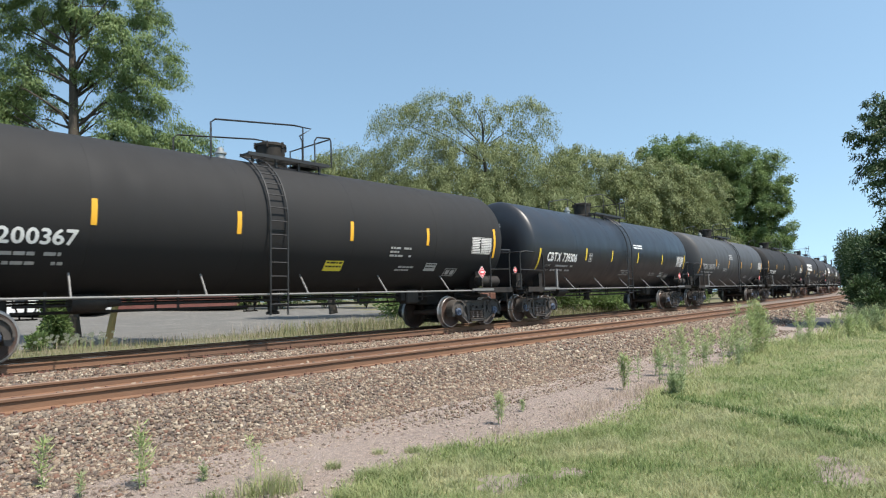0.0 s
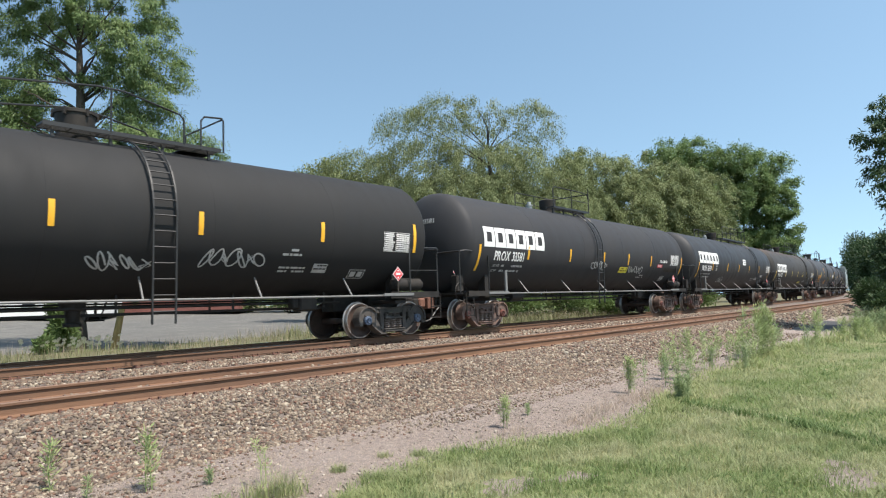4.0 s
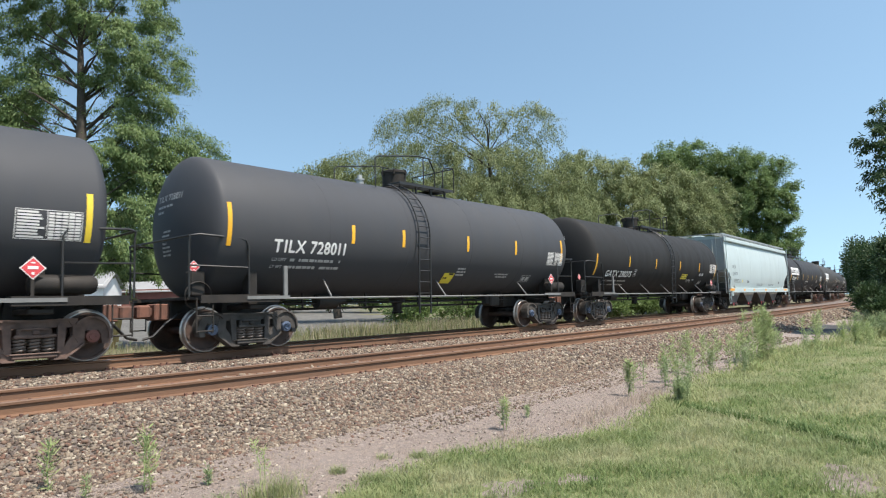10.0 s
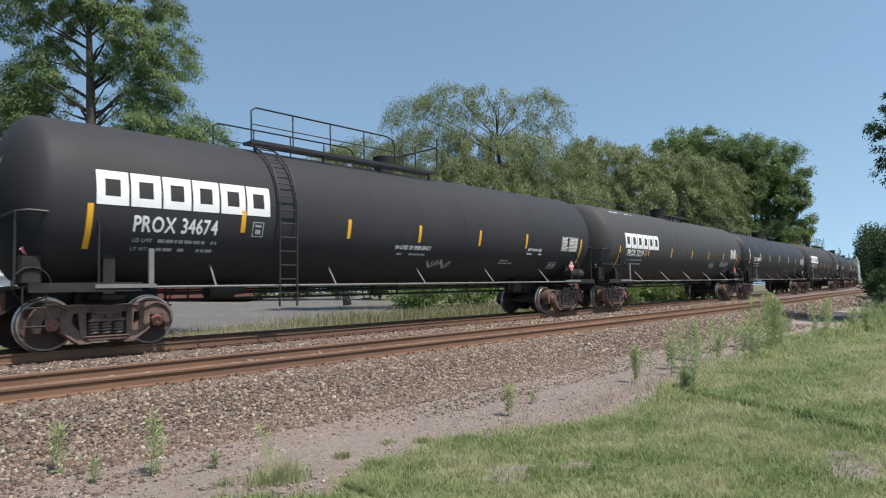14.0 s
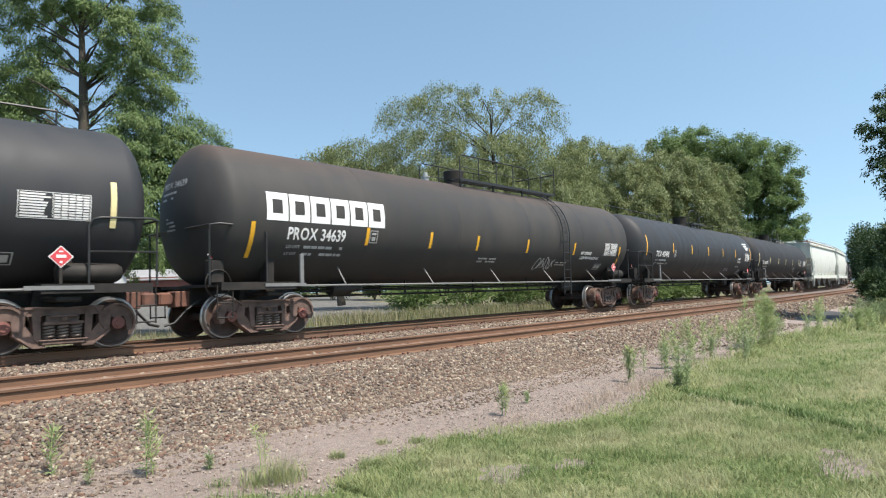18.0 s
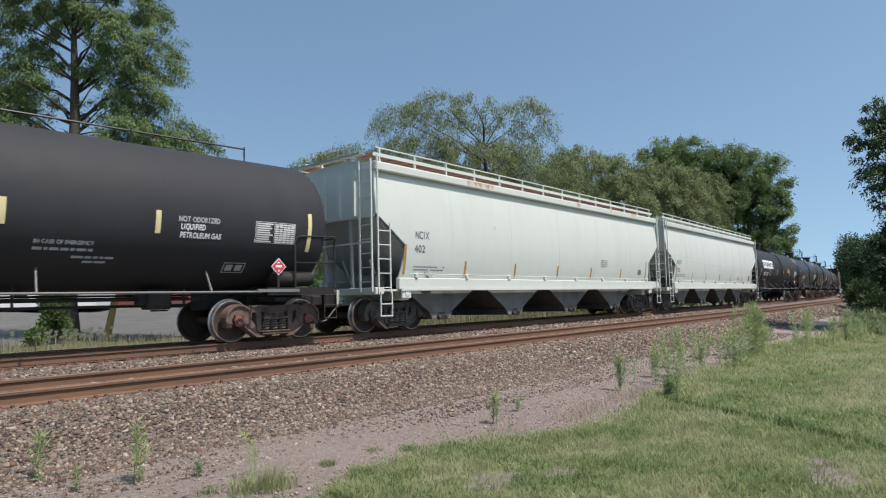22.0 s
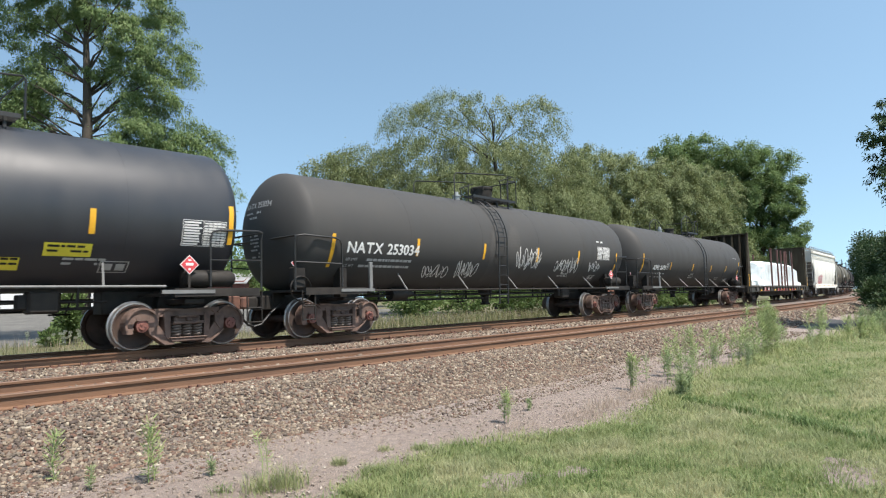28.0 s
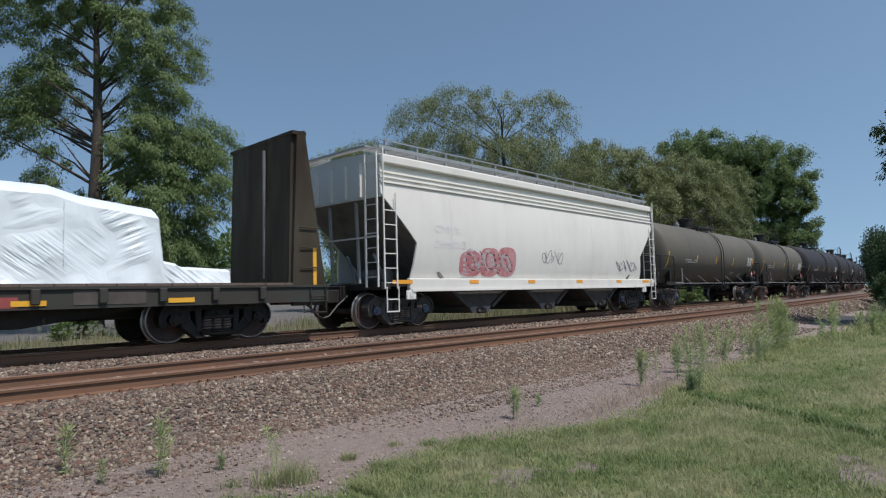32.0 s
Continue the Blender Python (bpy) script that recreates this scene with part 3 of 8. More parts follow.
for _lat, _drop in ((0.755, 0), (-0.755, 0), (SPACING + 0.755, NEAR_DROP), (SPACING - 0.755, NEAR_DROP)):
    rail_mesh(_lat, _drop, "rail", "rust-brown steel rail on wooden ties in stone ballast")


def build_ties():
    rnd = random.Random(8)
    tie = Build().box(-0.115, 0.115, -1.3, 1.3, -0.17, 0.0, c=0.012).mesh("tie", TIE_WOOD)
    plate = Build().box(-0.1, 0.1, -0.16, 0.16, 0, 0.018)
    for dx, dy in ((-0.06, -0.1), (0.06, -0.1), (-0.06, 0.1), (0.06, 0.1)):
        plate.box(dx - 0.016, dx + 0.016, dy - 0.02, dy + 0.02, 0.018, 0.05)
    plate = plate.mesh("tie_plate", RUSTY)
    for lat, drop, name in ((0, 0, "far_track_ties"), (SPACING, NEAR_DROP, "near_track_ties")):
        root = tagged(new(name), "row of dark creosoted wooden ties with rusty plates bedded in ballast", "railway ties", kind="structure")
        s = -2.0
        while s < 44:
            a = heading(s)
            m = Matrix.Translation(along(s + rnd.uniform(-0.02, 0.02), lat, -0.19 - drop)) @ pose(0, 0, 0, 0, 0, math.degrees(a) + rnd.uniform(-1, 1))
            t = part("tie", tie, None, root, m=m)
            for side in (-0.755, 0.755):
                part("tie_plate", plate, None, t, m=pose(0, side, 0.001))
            s += 0.50


build_ties()


def scatter_mesh(name, pts, sizes, mats, seed, flat=0.7, lump=0.5):
    """Many small crushed stones in one mesh: jittered boxes."""
    rng = np.random.default_rng(seed)
    n = len(pts)
    base = np.array([[x, y, z] for x in (-1, 1) for y in (-1, 1) for z in (-1, 1)], float)
    quads = np.array([(0, 1, 3, 2), (4, 6, 7, 5), (0, 4, 5, 1), (2, 3, 7, 6), (0, 2, 6, 4), (1, 5, 7, 3)])
    v = base[None] * (1 + rng.uniform(-lump, lump, (n, 8, 3)))
    v *= rng.uniform(0.45, 1.45, (n, 1, 3)) * np.asarray(sizes)[:, None, None] * 0.5
    v[:, :, 2] *= flat
    a, b = rng.uniform(0, 6.28, n), rng.uniform(-1.1, 1.1, n)
    ca, sa, cb, sb = np.cos(a)[:, None], np.sin(a)[:, None], np.cos(b)[:, None], np.sin(b)[:, None]
    x, y, z = v[..., 0], v[..., 1], v[..., 2]
    y, z = y * cb - z * sb, y * sb + z * cb
    x, y = x * ca - y * sa, x * sa + y * ca
    v = np.stack([x, y, z], -1) + np.asarray(pts)[:, None, :]
    return raw_mesh(name, v.reshape(-1, 3), (quads[None] + 8 * np.arange(n)[:, None, None]).reshape(-1, 4), mats)


def raw_mesh(name, v, f, mats):
    me = bpy.data.meshes.new(name)
    nf, k = f.shape
    me.vertices.add(len(v))
    me.vertices.foreach_set("co", np.ascontiguousarray(v, dtype=np.float32).ravel())
    me.loops.add(nf * k)
    me.loops.foreach_set("vertex_index", np.ascontiguousarray(f, dtype=np.int32).ravel())
    me.polygons.add(nf)
    me.polygons.foreach_set("loop_start", np.arange(0, nf * k, k, dtype=np.int32))
    for m in mats if isinstance(mats, (list, tuple)) else [mats]:
        me.materials.append(m)
    me.update(calc_edges=True)
    me.validate()
    return me


def stone_mat(name):
    m = mat(name, (0.33, 0.28, 0.25), 0.9, color2=(0.10, 0.08, 0.075), scale=20, island=True)
    nt = m.node_tree
    geo, cr = nt.nodes.new("ShaderNodeNewGeometry"), nt.nodes.new("ShaderNodeValToRGB")
    e = cr.color_ramp.elements
    e[0].position, e[0].color = 0.0, (0.083, 0.065, 0.052, 1)
    e[1].position, e[1].color = 1.0, (0.392, 0.341, 0.265, 1)
    for p, c in ((0.18, (0.086, 0.061, 0.048)), (0.32, (0.152, 0.083, 0.057)), (0.45, (0.155, 0.113, 0.083)), (0.58, (0.147, 0.123, 0.098)), (0.72, (0.191, 0.144, 0.104)), (0.86, (0.255, 0.202, 0.148)), (0.95, (0.304, 0.254, 0.193))):
        k = e.new(p)
        k.color = (*c, 1)
    nt.links.new(geo.outputs["Random Per Island"], cr.inputs[0])
    nt.links.new(cr.outputs[0], nt.nodes["Principled BSDF"].inputs["Base Color"])
    return m


STONE = stone_mat("crushed_ballast_stone")
PEBBLE = mat("pale_pebble", (0.46, 0.40, 0.34), 0.9, color2=(0.22, 0.18, 0.15), scale=20, island=True)


def build_ballast():
    rng = np.random.default_rng(3)
    pts, sizes = [], []

    def band(s0, s1, l0, l1, per, size):
        n = int((s1 - s0) * (l1 - l0) * per)
        for s, l in zip(rng.uniform(s0, s1, n), rng.uniform(l0, l1, n)):
            if min(abs(l - 0.755), abs(l + 0.755), abs(l - SPACING - 0.755), abs(l - SPACING + 0.755)) < 0.10:
                continue
            if l > 6.3 and size > 0.035 and rng.random() < (l - 6.25) / 0.65:
                continue
            p = along(s, l)
            p.z = ground_z(l) + rng.uniform(-0.2, 0.35) * size
            pts.append(tuple(p))
            sizes.append(size * rng.uniform(0.55, 1.35))

    band(-2, 12, 5.0, 7.0, 1700, 0.032)
    band(-2, 12, 6.6, 7.7, 330, 0.024)
    band(12, 26, 6.6, 7.8, 120, 0.03)
    band(12, 26, 5.0, 6.9, 620, 0.044)
    band(26, 60, 5.1, 6.9, 110, 0.07)
    band(-2, 14, 0.85, 3.3, 620, 0.036)
    band(14, 40, 0.85, 3.3, 160, 0.06)
    band(-2, 10, 3.5, 4.8, 160, 0.06)
    ob = part("ballast_stones", scatter_mesh("ballast_stones", pts, sizes, STONE, 5), None)
    tagged(ob, "crushed grey and reddish stone ballast heaped beside the rails", "ballast", kind="stuff")
    pts, sizes = [], []
    for s, l in zip(rng.uniform(-1, 14, 8000), rng.uniform(6.6, 10.4, 8000)):
        p = along(s, l)
        if p.y > lawn_edge(p.x) - 0.1:
            p.z = ground_z(l) + 0.005
            pts.append(tuple(p))
            sizes.append(0.015 * rng.uniform(0.4, 1.7))
    ob = part("loose_pebbles", scatter_mesh("loose_pebbles", pts, sizes, PEBBLE, 6, 0.5), None)
    tagged(ob, "loose pale pebbles lying scattered on the gravel path", "pebbles", kind="stuff")


build_ballast()

# ---- rolling stock ----
# A car's own space: x from its leading end to its rear, y away from the near side, z over the rail heads.
def wheelset_mesh():
    b = Build()
    for side in (-1, 1):
        prof = [(0.68, 0.06), (0.68, 0.20), (0.70, 0.23), (0.735, 0.37), (0.72, 0.40), (0.69, 0.42), (0.688, 0.483), (0.712, 0.487), (0.725, 0.459), (0.82, 0.452), (0.826, 0.447), (0.828, 0.425), (0.822, 0.415), (0.822, 0.39), (0.80, 0.375), (0.765, 0.25), (0.80, 0.14), (0.86, 0.13), (0.87, 0.085), (0.95, 0.08)]
        mis = [0, 0, 0, 0, 0, 0, 1, 1, 1, 1, 1, 0, 0, 0, 0, 0, 0, 0, 0]
        b.lathe([(a * side, r) for a, r in prof], "y", 36, mis=mis)
    b.cyl((0, -0.7, 0), (0, 0.7, 0), 0.085, n=12)
    return b.mesh("wheelset", [WHEEL_RUST, WHEEL_RIM], smooth=35)


def cap_mesh(m):
    b = Build().lathe([(0, 0.0), (0, 0.085), (-0.05, 0.10), (-0.14, 0.095), (-0.145, 0.112), (-0.205, 0.112), (-0.21, 0.075)], "y", 16)
    b.lathe([(-0.21, 0.075), (-0.225, 0.07), (-0.225, 0.0)], "y", 12)
    for k in range(3):
        a = 2.09 * k
        b.cyl((0.05 * math.cos(a), -0.22, 0.05 * math.sin(a)), (0.05 * math.cos(a), -0.245, 0.05 * math.sin(a)), 0.02, n=6)
    return b.mesh("bearing_cap", m, smooth=40)


def side_frame_mesh(m):
    """Cast side frame: rounded hoods over the bearings, top chord, columns and raking struts, with open triangles and a spring window."""
    b = Build()

    def arc(cx, cz, r, a0, a1, n=9):
        return [(cx + r * math.cos(radians(a0 + (a1 - a0) * k / n)), cz + r * math.sin(radians(a0 + (a1 - a0) * k / n))) for k in range(n + 1)]

    for s in (-1, 1):
        def prism(poly, y0, y1):
            b.prism([(s * x, z) for x, z in poly][::s], y0, y1)

        # hood as a run of wedges between an outer and an inner curve
        out, inn = arc(0.87, 0.49, 0.325, -18, 142, 12), arc(0.885, 0.455, 0.15, -20, 160, 12)
        for k in range(12):
            prism([out[k], out[k + 1], inn[k + 1], inn[k]], -0.10, 0.10)
        rim = arc(0.87, 0.49, 0.285, -18, 142, 12)
        for k in range(12):
            prism([out[k], out[k + 1], rim[k + 1], rim[k]], -0.145, 0.12)
        prism([(1.03, 0.44), (1.18, 0.40), (1.15, 0.32), (1.05, 0.32)], -0.12, 0.10)
        prism([(0.70, 0.75), (0.77, 0.52), (0.75, 0.34), (0.66, 0.36), (0.575, 0.50), (0.57, 0.64), (0.50, 0.75)], -0.11, 0.10)
        # raking strut down to the spring seat, with a proud lower edge
        prism([(0.745, 0.47), (0.745, 0.33), (0.46, 0.11), (0.30, 0.11), (0.30, 0.21), (0.42, 0.26), (0.49, 0.37), (0.60, 0.52)], -0.09, 0.09)
        prism([(0.755, 0.36), (0.755, 0.315), (0.46, 0.09), (0.28, 0.09), (0.28, 0.125), (0.45, 0.125)], -0.14, 0.12)
        # column and chord
        prism([(0.475, 0.69), (0.345, 0.69), (0.335, 0.16), (0.44, 0.24)], -0.115, 0.10)
        prism([(0.0, 0.745), (0.0, 0.65), (0.34, 0.635), (0.58, 0.63), (0.68, 0.71), (0.66, 0.765), (0.42, 0.765)], -0.09, 0.09)
        prism([(0.0, 0.765), (0.0, 0.73), (0.42, 0.745), (0.65, 0.745), (0.66, 0.785), (0.42, 0.785)], -0.13, 0.11)
        # bearing adapter
        prism([(0.79, 0.615), (0.79, 0.565), (0.98, 0.565), (0.98, 0.615)], -0.12, 0.12)
    b.box(-0.34, 0.34, -0.16, 0.16, 0.13, 0.20, c=0.02)
    b.box(-0.37, 0.37, -0.18, 0.14, 0.20, 0.225, c=0.008)
    return b.mesh("side_frame", m, smooth=25)


def spring_mesh():
    b = Build().tube([(0.085 * math.cos(k * 0.8), 0.085 * math.sin(k * 0.8), 0.235 + 0.0068 * k) for k in range(36)], 0.021, 6)
    return b.mesh("spring", SPRING_STEEL, smooth=60)


def bolster_mesh(m):
    b = Build().box(-0.26, 0.26, -1.12, 1.12, 0.47, 0.64, c=0.03)
    b.box(-0.2, 0.2, -0.5, 0.5, 0.6, 0.78, c=0.02)
    for y0, y1 in ((-1.17, -1.10), (1.10, 1.17)):
        b.box(-0.31, 0.31, y0, y1, 0.47, 0.53, c=0.012).box(-0.22, 0.22, y0, y1, 0.60, 0.645, c=0.012).box(-0.05, 0.05, y0 - 0.02, y1 + 0.02, 0.53, 0.60, c=0.012)
    for s in (-1, 1):
        b.box(s * 0.36 - 0.05, s * 0.36 + 0.05, -0.85, 0.85, 0.33, 0.42, c=0.015)
        b.tube([(s * 0.36, -0.6, 0.38), (s * 0.42, 0, 0.42), (s * 0.36, 0.6, 0.38)], 0.03)
    return b.mesh("bolster", m)


WHEELSET, SPRINGS = wheelset_mesh(), spring_mesh()
TRUCKS = {}
for _k, _m, _c in (("grey", TRUCK_GREY, CAP_BLUE), ("brown", TRUCK_BROWN, CAP_RUST), ("dark", FRAME_BLACK, FRAME_BLACK), ("dusty", TRUCK_DUSTY, TRUCK_DUSTY)):
    TRUCKS[_k] = (side_frame_mesh(_m), bolster_mesh(_m), cap_mesh(_c))


def add_trucks(car, half, kind):
    frame_me, bolster_me, cap_me = TRUCKS[kind]
    for c in (-half, half):
        for y in (-1.0, 1.0):
            part("side_frame", frame_me, None, car, m=pose(c, y, 0))
            for dx in (-0.21, 0.0, 0.21):
                part("spring", SPRINGS, None, car, m=pose(c + dx, y * 1.06, 0))
            for ax in (-0.889, 0.889):
                part("bearing_cap", cap_me, None, car, m=pose(c + ax, y * 0.95 - (0.0 if y < 0 else 0.0), 0.457, 0, 0, 0 if y < 0 else 180))
        part("bolster", bolster_me, None, car, m=pose(c, 0, 0))
        for ax in (-0.889, 0.889):
            w = part("wheelset", WHEELSET, None, car, m=pose(c + ax, 0, 0.457))
            WHEELS.append((car, w, c + ax))


CARS, WHEELS = [], []


def new_car(name, label, category, q_front, q_rear, group):
    car = tagged(new(name), label, category, group)
    CARS.append((car, (q_front + q_rear) / 2 + 0.12, (q_rear - q_front) / 2))
    return car, (q_rear - q_front) / 2


def coupler(car, x, sign, m):
    """Draft gear, coupler shank and knuckle, air hose."""
    b = Build().box(min(0, sign * 0.9), max(0, sign * 0.9), -0.2, 0.2, -0.18, 0.16, c=0.02)
    b.box(min(sign * 0.5, sign * 1.0), max(sign * 0.5, sign * 1.0), -0.07, 0.07, -0.08, 0.08, c=0.02)
    b.box(min(sign * 0.95, sign * 1.22), max(sign * 0.95, sign * 1.22), -0.16, 0.12, -0.14, 0.14, c=0.04)
    part("coupler", b, m, car, m=pose(x, 0, 0.86))
    h = Build().tube([(sign * 0.4, -0.35, 0.85), (sign * 0.75, -0.38, 0.62), (sign * 1.0, -0.36, 0.36), (sign * 1.2, -0.33, 0.31)], 0.028, 6)
    part("air_hose", h, PIPE_BLACK, car, m=pose(x, 0, 0), smooth=60)


def decal(name, vs, fs, m, parent, x, z, zc, R, lift=0.006, label=""):
    vs, fs = cut_rows(vs, fs, 0.10)
    b = Build().add(bend(vs, x, z, zc, R, lift), [f[::1] for f in fs])
    return part(name, b, m, parent, label)


def block_mark(k, w, h):
    """The k-th of six heavy open blocks in a row."""
    bw, t = w / 6.35, h * 0.25
    u = k * bw * 1.07
    return rects([(u, 0, bw * 0.26, h), (u + bw * 0.26, h - t, bw * 0.48, t), (u + bw * 0.74, 0, bw * 0.26, h), (u + bw * 0.26, 0, bw * 0.48, t)])


def tank_car(label, q0, q1, paint, zc=2.68, R=1.56, shell=0.8, dome=0.42, truck="grey", stripes=(), film=YELLOW, mark="", mark_at=(), mark_mat=WHITE, brand=None, brand_z=2.5,
             ladder=0.5, manway=0.0, deck=(-1.4, 2.0), style="short", table=None, box_at=None, extras=(), seed=0, placard=True, sill_pipe=PIPE_GREY, pipe_z=1.07, low=False):
    rnd = random.Random(seed)
    car, half = new_car("tank_car", label, "tank car", q0, q1, "freight train cars")
    if style != "short":
        shell, dome = shell + 0.15, dome + 0.18
    hs = half + shell
    # shell with two elliptical heads and slightly raised seams
    prof = [(-hs - dome * math.cos(math.pi / 2 * k / 12), max(0.001, R * math.sin(math.pi / 2 * k / 12))) for k in range(13)]
    seams = [-hs + (2 * hs) * i / 5 for i in range(1, 5)]
    for sx in seams:
        prof += [(sx, R)]
    prof += [(-a, r) for a, r in prof[:13][::-1]]
    tank = part("tank", Build().lathe(prof, "x", 64), paint, car, smooth=60, m=pose(0, 0, zc))
    back = pose(0, 0, -zc)
    for sx in seams:
        part("weld_seam", Build().lathe([(sx - 0.012, R - 0.01), (sx - 0.010, R + 0.0022), (sx + 0.010, R + 0.0022), (sx + 0.012, R - 0.01)], "x", 64), paint, tank, smooth=60)

    def on(name, vf, m, x, z, lift=0.006, label=""):
        ob = decal(name, vf[0], vf[1], m, tank, x - (0.12 if x > half - 1.2 else 0.24), z, zc, R, lift, label)
        ob.matrix_basis = back
        return ob

    for sx, z0, z1 in stripes:
        on("reflector_stripe", rects([(-0.05, 0, 0.1, z1 - z0)]), film, sx, z0)
    if mark:
        mx, mz, mw, mh = mark_at
        on("reporting_mark", flat_text(mark, mh, mw, 0.011), mark_mat, mx, mz, label="stencilled car mark")
        for k, word in enumerate(("LD LMT", "LT WT")):
            ink = WHITE_FADED if mark_mat is WHITE else mark_mat
            on("weight_line", flat_text(word, 0.075, 0.36 - 0.06 * k, 0.003), ink, mx + 0.02, mz - 0.19 - 0.15 * k)
            on("stencil_line", bars(1, mw * 0.72, 0.07, 0.0, rnd, 0.85), ink, mx + 0.48, mz - 0.19 - 0.15 * k)
    if brand is not None:
        for k in range(6):
            on("brand_block", block_mark(k, 3.45, 0.62), WHITE, brand, brand_z, label="open white painted block")
    if box_at:
        on("stencil_box", rects([(0, 0, 0.26, 0.02), (0, 0.30, 0.26, 0.02), (0, 0, 0.02, 0.32), (0.24, 0, 0.02, 0.32), (0.07, 0.06, 0.12, 0.1), (0.06, 0.21, 0.14, 0.05)]), WHITE_FADED, box_at[0] - 0.13, box_at[1] - 0.16)
    if table:
        tx, tz, tw, th = table
        cells = [(0, 0, tw, th * 0.02), (0, th * 0.98, tw, th * 0.02), (0, 0, tw * 0.012, th), (tw * 0.988, 0, tw * 0.012, th), (tw * 0.46, th * 0.1, tw * 0.01, th * 0.9)]
        for k in range(9):
            z = th * (0.05 + 0.103 * k)
            cells.append((tw * 0.03, z, tw * rnd.uniform(0.3, 0.41), th * 0.066))
            cells += [(tw * (0.485 + 0.1 * c), z - th * 0.006, tw * 0.088, th * rnd.uniform(0.06, 0.085)) for c in range(5)]
        on("data_table", rects(cells), WORN_STENCIL, tx, tz, label="white stencilled test data table")
    on("stencil_line", bars(2, 0.7, 0.05, 0.05, rnd), WHITE_FADED, hs * 0.45, zc - 0.95)
    on("stencil_box", rects([(0, 0, 0.5, 0.02), (0, 0.26, 0.5, 0.02), (0, 0, 0.02, 0.28), (0.48, 0, 0.02, 0.28), (0.06, 0.06, 0.16, 0.16), (0.28, 0.06, 0.16, 0.16)]), WHITE_FADED, hs - 2.1, zc - 1.15)
    for kind, *v in extras:
        if kind == "label":
            x, z, w, h, m = v
            on("label", rects([(0, 0, w, h)]), m, x, z)
            on("label_print", bars(2, w * 0.86, h * 0.16, h * 0.2, rnd, 0.9), FRAME_BLACK if m is not RED else WHITE, x + w * 0.07, z + h * 0.58, 0.010)
        elif kind == "text":
            t, x, z, w, h, m = v
            on("stencil_text", flat_text(t, h, w, 0.007), m, x, z)
        elif kind == "rows":
            n, x, z, w, m = v
            on("stencil_line", bars(n, w, 0.055, 0.05, rnd), m, x, z)
        elif kind == "scrawl":
            x, z, w, h = v
            on("graffiti", scrawl(rnd, w, h, max(3, int(w / 0.28))), WHITE_FADED, x, z, label="pale sprayed graffiti scrawl")
        elif kind == "tag":
            x, z, w, h = v
            on("graffiti", scrawl(rnd, w, h, max(4, int(w / 0.2)), 0.013), WORN_STENCIL, x, z, label="white sprayed graffiti tag")
        elif kind == "wash":
            x, z, w, h = v
            ring = [(w / 2 + w / 2 * math.cos(0.3 * i) * (1 + 0.25 * math.sin(5.1 * i)), h / 2 + h / 2 * math.sin(0.3 * i) * (1 + 0.12 * math.sin(3.3 * i))) for i in range(21)]
            on("dust_wash", (ring, [tuple(range(21))]), DUST_WASH, x, z, 0.004, "pale grey dust wash")
        elif kind == "bars":
            x, z, w, h, n = v
            on("painted_bars", rects([(0.12 * k, -k * h / n, w * (1 - 0.16 * (k % 2)) - 0.1 * k, h / n * 0.55) for k in range(n)]), WHITE, x, z + h)
        elif kind == "rust":
            x, z, w, h, m = v
            on("rust_stain", rects([(0, 0, w, h)]), m, x, z)
    # lettering on the leading head
    def on_head(name, vf, y0, z0):
        hb = Build()
        for u, v in vf[0]:
            y, z = y0 - u, z0 + v
            hb.v.append((-hs - dome * math.sqrt(max(0.0, 1 - (y * y + z * z) / R ** 2)) - 0.008, y, z))
        hb.f, hb.m = [tuple(f)[::-1] for f in vf[1]], [0] * len(vf[1])
        part(name, hb, WHITE_FADED, tank)

    if mark:
        on_head("head_mark", flat_text(mark, 0.14, 1.15, 0.004), 0.75, 0.58)
    else:
        on_head("head_stencil", bars(1, 0.95, 0.12, 0.0, rnd, 0.85), 0.75, 0.58)
    for k in range(2):
        on_head("head_stencil", bars(1, 0.75 - 0.15 * k, 0.05, 0.0, rnd, 0.9), 0.72, 0.44 - 0.12 * k)
    for k in range(7 if style != "long" else 4):
        on_head("head_stencil", bars(1, 0.42, 0.04, 0.0, rnd, 0.75), 0.45, -0.12 - 0.085 * k)
    # cradle, sills and end platforms
    zb = zc - R
    for sgn in (-1, 1):
        c = sgn * half
        part("bolster_saddle", Build().prism([(-0.35, 0.78), (0.35, 0.78), (0.28, zb + 0.12), (-0.28, zb + 0.12)], -0.5, 0.5).box(-0.2, 0.2, -1.42, 1.42, 0.86, zb - 0.16, c=0.02).prism([(-0.1, zb - 0.2), (0.1, zb - 0.2), (0.1, zb + 0.55), (-0.1, zb + 0.55)], -1.2, -0.95).prism([(-0.1, zb - 0.2), (0.1, zb - 0.2), (0.1, zb + 0.55), (-0.1, zb + 0.55)], 0.95, 1.2), FRAME_BLACK, car, m=pose(c, 0, 0))
        x0, x1 = sorted((sgn * (half - 1.3), sgn * (half + 1.35)))
        part("stub_sill", Build().box(x0, x1, -0.24, 0.24, 0.70, zb + 0.03, c=0.02), FRAME_BLACK, car)
        e0, e1 = sorted((sgn * (half - 0.45), sgn * (half + 1.35)))
        for y in (-1, 1):
            part("side_platform", Build().box(e0, e1, *sorted((y * 1.32, y * 1.52)), 1.08, 1.13).box(e0, e1, *sorted((y * 1.50, y * 1.54)), 1.00, 1.16), FRAME_BLACK, car)
        g0, g1 = sorted((sgn * (half + 0.95), sgn * (half + 1.38)))
        part("end_platform", Build().box(g0, g1, -1.05, 1.05, 1.08, 1.13), FRAME_BLACK, car)
        for k in range(3):
            xx = sgn * (half - 0.6 + 0.8 * k)
